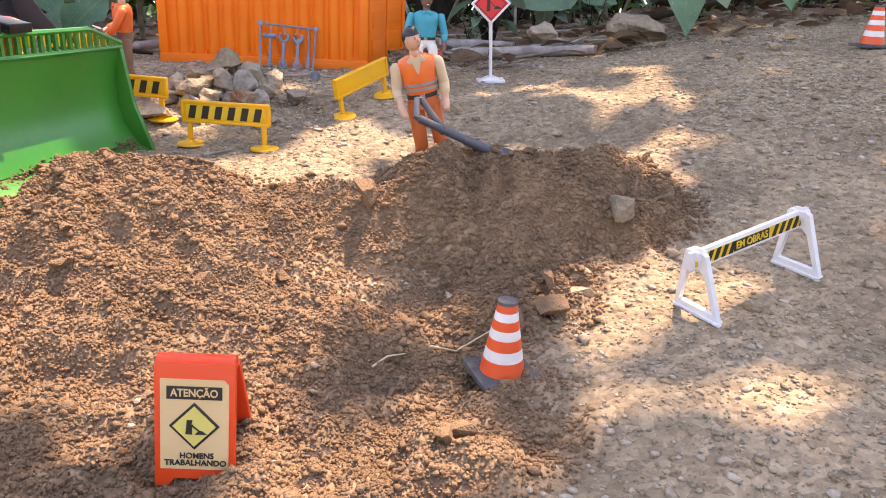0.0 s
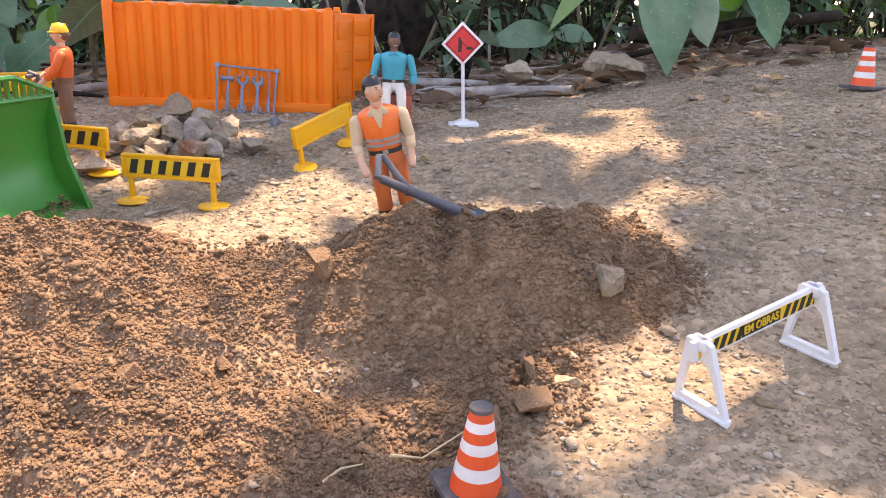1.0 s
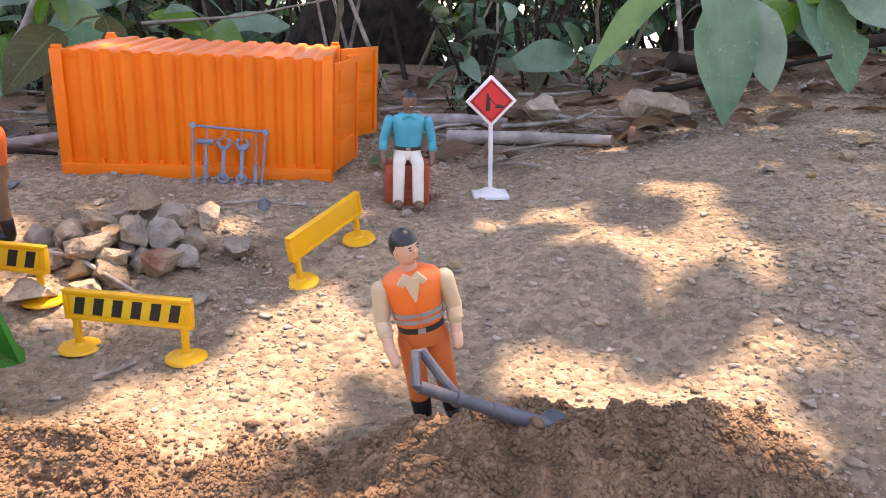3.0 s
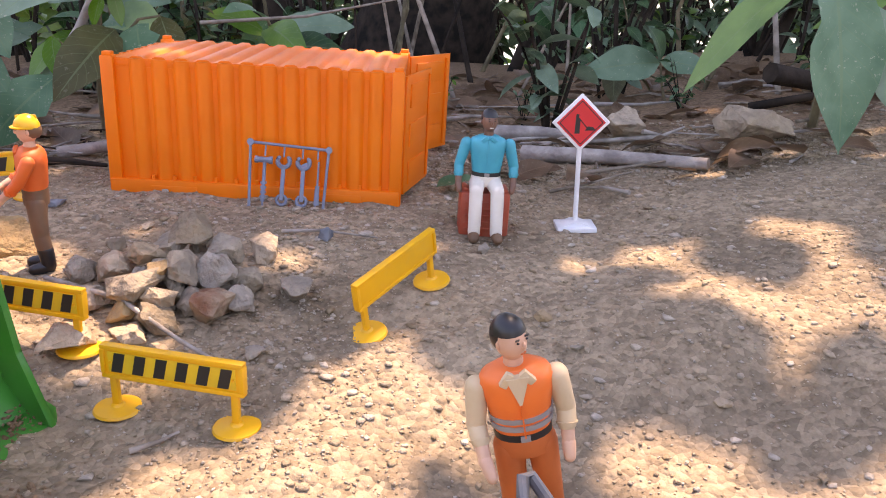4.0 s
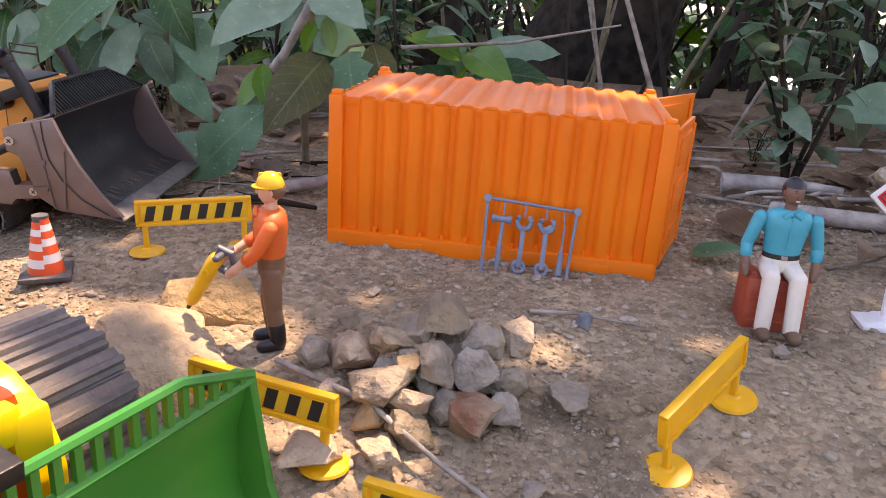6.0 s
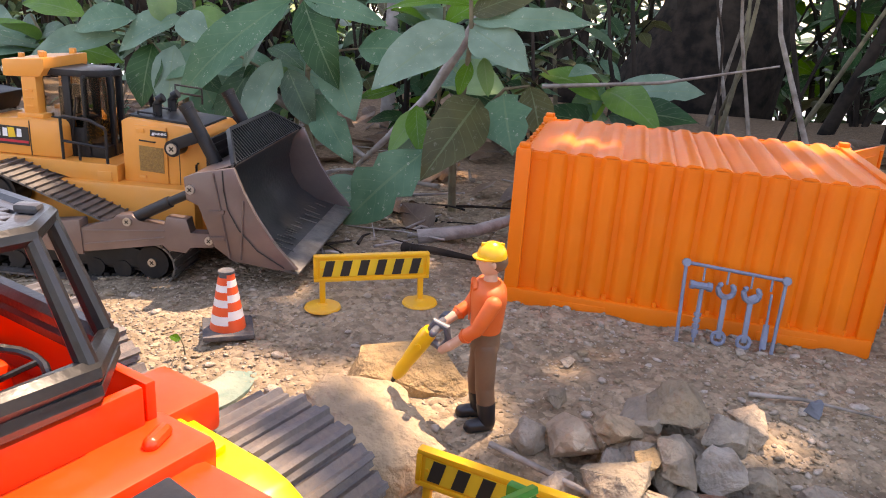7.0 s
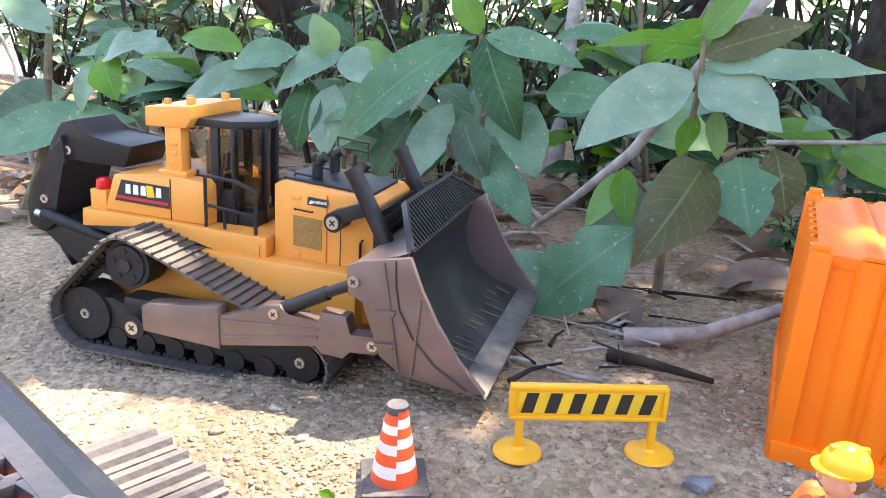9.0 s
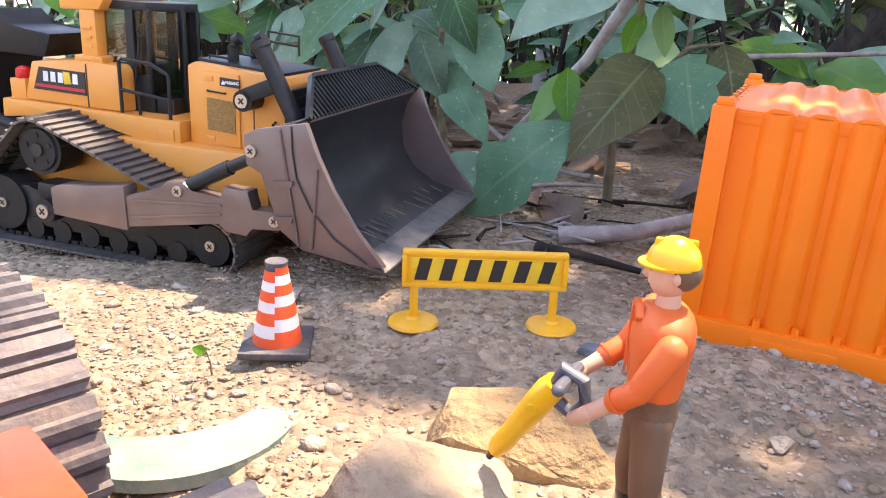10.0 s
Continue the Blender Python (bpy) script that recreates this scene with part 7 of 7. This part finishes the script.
lt = thing("tree", "dark brown leaning tree trunk behind the undergrowth", "tree", pose(-1.42, 2.48, -0.2), "trees behind")
part("trunk", tube(B(), [(0.06, 0.05, 0), (-0.03, -0.03, 0.12), (-0.28, -0.21, 0.4), (-0.47, -0.36, 0.62), (-0.7, -0.52, 0.78), (-1.1, -0.8, 1.15), (-1.4, -1.0, 1.7)], [0.075, 0.066, 0.056, 0.052, 0.048, 0.042, 0.03], 12), M_BARK, lt)
part("limb", tube(B(), [(-0.47, -0.36, 0.62), (-0.3, -0.3, 0.9), (-0.25, -0.2, 1.5)], [0.03, 0.022, 0.012], 8), M_BARK, lt)
tree(-0.742, 1.72, 0.0115, 0.0, "thin pale upright sapling trunk", 1.6, M_LOG, 1, 55)


def stick(pts, r, label, material=None, name="stick", taper=0.6):
    n = len(pts)
    bm = tube(B(), pts, [r * (1 - taper * i / (n - 1)) for i in range(n)], 7)
    ob = new(name, mesh_of(bm, name, material or M_TWIG, 60))
    return tagged(ob, label, "stick", "fallen sticks")


def on(x, y, up=0.0):
    return (x, y, gz(x, y) + up)


stick([on(-0.325, 0.79, 0.006), on(-0.26, 0.757, 0.016), on(-0.215, 0.735, 0.008), on(-0.168, 0.712, 0.001)], 0.0018, "long thin grey stick lying across the stones", taper=0.3)
stick([on(-0.19, 0.892, 0.003), on(-0.16, 0.893, 0.004), on(-0.115, 0.897, 0.003)], 0.0016, "thin brown stick on the gravel")
stick([on(-0.212, 0.652, 0.002), on(-0.2, 0.66, 0.003), on(-0.192, 0.668, 0.002)], 0.0018, "short dark stick on the earth")
stick([(-0.43, 1.26, 0.25), (-0.47, 1.25, 0.19), (-0.52, 1.26, 0.11), (-0.58, 1.29, 0.05), (-0.63, 1.32, 0.005)], 0.0075, "leaning grey branch among the saplings", M_LOG)
stick([(-0.82, 1.42, 0.07), (-0.72, 1.4, 0.035), (-0.64, 1.38, 0.0)], 0.008, "pale fallen branch leaning on roots", M_LOG)
stick([on(-0.47, 1.09, 0.004), on(-0.42, 1.11, 0.014), on(-0.36, 1.2, 0.018), on(-0.3, 1.24, 0.02)], 0.0075, "thick bent fallen branch behind the container", M_LOG)
stick([on(-0.47, 1.05, 0.004), on(-0.44, 1.046, 0.008), on(-0.40, 1.05, 0.004)], 0.005, "dark knotty twig on the gravel", M_BARK)
stick([on(0.02, 1.22, 0.006), on(0.1, 1.17, 0.010), on(0.2, 1.105, 0.008)], 0.011, "pale weathered piece of wood on the ground", M_LOG, taper=0.4)
stick([on(-0.02, 1.3, 0.012), on(0.04, 1.3, 0.016), on(0.1, 1.28, 0.01)], 0.012, "grey log at the foot of the bushes", M_LOG)
stick([(-0.42, 1.4, 0.115), (-0.28, 1.42, 0.13), (-0.15, 1.43, 0.16)], 0.003, "thin bare branch behind the container")
stick([(0.3, 1.3, 0.06), (0.42, 1.25, 0.1), (0.55, 1.25, 0.13)], 0.006, "bare root branch above the bank", M_BARK)
stick([(0.33, 1.33, 0.1), (0.4, 1.36, 0.09), (0.52, 1.38, 0.12), (0.7, 1.42, 0.14)], 0.014, "thick grey root on the bank", M_BARK, taper=0.3)
for a, b, c in (((-0.005, 0.383), (0.01, 0.392), (0.03, 0.40)), ((-0.036, 0.376), (-0.028, 0.379), (-0.018, 0.384))):
    stick([on(*a, 0.003), on(*b, 0.006), on(*c, 0.003)], 0.0009, "dry straw stalk lying on the soil", M_STRAW, "straw")
TW = random.Random(31)
for k in range(84):
    x, y = TW.uniform(-1.3, 0.75), TW.uniform(1.12, 1.55)
    if -0.42 < x < -0.03 and y < 1.2:
        y += 0.16
    a, L = TW.uniform(0, 3.14), TW.uniform(0.05, 0.2)
    p = [on(x + math.cos(a) * L * t, y + math.sin(a) * L * 0.5 * t, 0.003 + TW.uniform(0, 0.012)) for t in (-0.5, 0, 0.5)]
    stick(p, TW.uniform(0.0012, 0.0038), "dry grey twig in the leaf litter", M_TWIG if k % 3 else M_LOG)
for k in range(46):
    x, y = TW.uniform(-0.56, -0.36), TW.uniform(0.98, 1.22)
    if k % 3 == 0:
        x, y = TW.uniform(0.0, 0.7), TW.uniform(1.06, 1.25)
    a, L = TW.uniform(0, 3.14), TW.uniform(0.03, 0.11)
    if x > -0.44 and x < 0 and y < 1.2:
        x -= 0.1
    p = [on(x + math.cos(a) * L * t, y + math.sin(a) * L * 0.6 * t, 0.002 + TW.uniform(0, 0.006)) for t in (-0.5, -0.1, 0.5)]
    stick(p, TW.uniform(0.0008, 0.0024), "thin dry twig lying on the gravel", (M_TWIG, M_BARK, M_LOG)[k % 3])
for k in range(64):
    x, y = TW.uniform(-1.6, 1.0), TW.uniform(1.35, 2.3)
    dx, L = TW.uniform(-0.5, 0.5), TW.uniform(0.25, 0.6)
    zb = gz(x, y)
    stick([(x, y, zb - 0.01), (x + dx * L * 0.45 + TW.uniform(-0.03, 0.03), y + TW.uniform(-0.05, 0.05), zb + L * 0.45), (x + dx * L, y, zb + L)], TW.uniform(0.002, 0.006), "bare shrub stem in the undergrowth", (M_BARK, M_BARK, M_STEM, M_TWIG)[k % 4])


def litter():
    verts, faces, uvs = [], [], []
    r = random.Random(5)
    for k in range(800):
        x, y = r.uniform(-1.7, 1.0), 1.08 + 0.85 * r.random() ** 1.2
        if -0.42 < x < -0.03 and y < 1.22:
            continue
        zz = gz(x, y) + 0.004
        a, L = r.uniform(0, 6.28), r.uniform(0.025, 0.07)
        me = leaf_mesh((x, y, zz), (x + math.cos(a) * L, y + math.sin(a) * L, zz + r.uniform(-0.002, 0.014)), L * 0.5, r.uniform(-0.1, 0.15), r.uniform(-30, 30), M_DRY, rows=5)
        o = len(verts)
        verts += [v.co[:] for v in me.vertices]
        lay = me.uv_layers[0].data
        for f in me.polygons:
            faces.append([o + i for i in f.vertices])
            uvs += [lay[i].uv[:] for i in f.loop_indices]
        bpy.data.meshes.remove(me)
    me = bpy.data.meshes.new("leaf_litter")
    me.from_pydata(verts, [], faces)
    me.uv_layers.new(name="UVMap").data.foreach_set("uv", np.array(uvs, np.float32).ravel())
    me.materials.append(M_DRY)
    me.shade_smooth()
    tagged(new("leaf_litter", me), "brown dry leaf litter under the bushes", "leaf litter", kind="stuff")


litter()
for a, b, w, sag, rl in (((-0.36, 1.13), (-0.30, 1.16), 0.035, 0.12, 30), ((-0.43, 1.25), (-0.35, 1.27), 0.045, 0.1, 20), ((-0.075, 1.03), (-0.03, 1.05), 0.03, 0.05, 0), ((0.21, 1.12), (0.27, 1.10), 0.04, 0.15, 10)):
    me = leaf_mesh(on(*a, 0.006), on(*b, 0.012), w, sag, rl, M_DRY if a[0] != -0.075 else M_LEAF)
    tagged(new("fallen_leaf", me), "curled brown fallen leaf on the ground" if a[0] != -0.075 else "green fallen leaf lying on gravel", "leaf", "fallen leaves")

# ---- unseen shade tree overhead, added to shape the light ----
# ground spots (x, y, radii) where the added crown is cut open to sun
LIT = [(-0.235, 0.485, 0.145, 0.12), (-0.105, 0.645, 0.05, 0.012), (0.12, 0.648, 0.07, 0.036), (-0.02, 0.325, 0.085, 0.022), (0.125, 0.325, 0.018, 0.006), (0.15, 0.455, 0.02, 0.008),
       (-0.10, 0.385, 0.05, 0.016), (-0.04, 0.445, 0.05, 0.010), (0.09, 0.425, 0.035, 0.012), (0.075, 0.865, 0.05, 0.02), (0.18, 0.78, 0.05, 0.028), (-0.1, 0.7, 0.03, 0.008), (-0.62, 0.77, 0.22, 0.085), (-0.41, 0.60, 0.09, 0.06), (-0.50, 0.55, 0.08, 0.05),
       (-0.27, 0.745, 0.025, 0.01), (-0.74, 0.98, 0.05, 0.03), (-0.16, 1.09, 0.05, 0.02), (-0.385, 0.80, 0.05, 0.04)]


def canopy():
    t = thing("shade_tree", "unseen tree added to shade the clearing, gaps cut for sun patches", "tree", pose(1.6, -0.9, gz(1.6, -0.9) - 0.05))
    o = Vector((1.6, -0.9, gz(1.6, -0.9) - 0.05))
    part("trunk", tube(B(), [Vector(p) - o for p in ((1.6, -0.9, -0.1), (1.55, -0.8, 0.6), (1.45, -0.6, 1.2), (1.2, -0.2, 1.75))], [0.16, 0.13, 0.11, 0.08], 14), M_BARK, t)
    for e in ((1.45, 1.4, 2.15), (1.6, 2.6, 2.2), (0.3, 0.25, 2.2)):
        part("limb", tube(B(), [Vector((1.2, -0.2, 1.75)) - o, (Vector((1.2, -0.2, 1.9)) + Vector(e)) / 2 - o, Vector(e) - o], [0.06, 0.04, 0.012], 8), M_BARK, t)
    st = 0.05
    X, Y = np.meshgrid(np.arange(-1.4, 1.9, st), np.arange(0.7, 4.3, st))
    X, Y = np.concatenate((X.ravel(), X.ravel() + st / 2)), np.concatenate((Y.ravel(), Y.ravel() + st / 2))
    n = len(X)
    X, Y = X + rng.normal(0, 0.014, n), Y + rng.normal(0, 0.014, n)
    Z = 2.1 + rng.uniform(-0.12, 0.2, n)
    gx, gy = X - SUN.x / SUN.z * (Z + 0.03), Y - SUN.y / SUN.z * (Z + 0.03)
    keep = np.ones(n, bool)
    for cx, cy, rx, ry in LIT:
        rr = np.hypot((gx - cx) / (rx + 0.032), (gy - cy) / (ry + 0.032)) + 0.28 * vnoise(gx * 30, gy * 30, 41)
        keep &= ~((rr < 1.0) & (rng.uniform(0, 1, n) > 0.02))
    inner = ((np.abs(gx + 0.2) < 1.0) & (np.abs(gy - 0.7) < 0.7)) | ((gy > 1.1) & (gx > -0.7))
    keep &= inner | (rng.uniform(0, 1, n) < 0.3)
    out = np.hypot((X - 0.25) / 1.65, (Y - 2.5) / 1.8) + 0.22 * vnoise(X * 3.1, Y * 3.1, 77)
    keep &= rng.uniform(0, 1, n) < np.clip((1.16 - out) / 0.16, 0, 1)
    X, Y, Z = X[keep], Y[keep], Z[keep]
    n = len(X)
    a, L = rng.uniform(0, 6.28, n), rng.uniform(0.088, 0.118, n)
    dx, dy = np.cos(a) * L / 2, np.sin(a) * L / 2
    wx, wy = -np.sin(a) * L * 0.3, np.cos(a) * L * 0.3
    tz = rng.uniform(-0.3, 0.3, n) * L
    V = np.stack([np.stack((X + i * dx + j * wx, Y + i * dy + j * wy, Z + i * tz), -1) for i, j in ((-1, 0), (-0.35, -0.95), (0.4, -0.8), (1, 0), (0.4, 0.8), (-0.35, 0.95))], 1) - np.array(o)
    me = bpy.data.meshes.new("crown")
    me.vertices.add(n * 6)
    me.vertices.foreach_set("co", V.ravel())
    me.loops.add(n * 6)
    me.loops.foreach_set("vertex_index", np.arange(n * 6, dtype=np.int32))
    me.polygons.add(n)
    me.polygons.foreach_set("loop_start", np.arange(0, n * 6, 6, dtype=np.int32))
    me.update(calc_edges=True)
    me.materials.append(M_CROWN)
    part("crown", me, None, t)


M_CROWN = mat("crown_leaf", (0.06, 0.13, 0.035), (0.045, 0.1, 0.03), 6.0, 0.5, island=0.3)
canopy()


def shading_crowns():
    """Unseen high crowns added to darken the wood behind, as many large leaf sprays with gaps between them."""
    t = thing("forest_tree", "unseen leafy crowns added above to darken the wood behind", "tree", pose(-1.2, 5.6, gz(-1.2, 5.6) - 0.05))
    o = Vector((-1.2, 5.6, gz(-1.2, 5.6) - 0.05))
    part("trunk", tube(B(), [(0, 0, 0), (0.05, 0, 1.2), (0.0, 0.05, 2.4), (0.1, 0, 3.6)], [0.16, 0.13, 0.11, 0.08], 12), M_BARK, t)
    n = 5200
    X, Y, Z = rng.uniform(-5.5, 4.5, n), rng.uniform(2.6, 8.5, n), rng.uniform(2.5, 3.4, n)
    keep = rng.uniform(0, 1, n) < np.where(X < -1.2, 0.25, 0.95)
    X, Y, Z = X[keep], Y[keep], Z[keep]
    n = len(X)
    a, L = rng.uniform(0, 6.28, n), rng.uniform(0.2, 0.34, n)
    dx, dy, wx, wy, tz = np.cos(a) * L / 2, np.sin(a) * L / 2, -np.sin(a) * L * 0.3, np.cos(a) * L * 0.3, rng.uniform(-0.4, 0.4, n) * L
    V = np.stack([np.stack((X + i * dx + j * wx, Y + i * dy + j * wy, Z + i * tz), -1) for i, j in ((-1, 0), (-0.35, -0.95), (0.4, -0.8), (1, 0), (0.4, 0.8), (-0.35, 0.95))], 1) - np.array(o)
    me = bpy.data.meshes.new("crown")
    me.from_pydata(V.reshape(-1, 3).tolist(), [], np.arange(n * 6).reshape(-1, 6).tolist())
    me.materials.append(M_CROWN)
    part("crown", me, None, t)


shading_crowns()
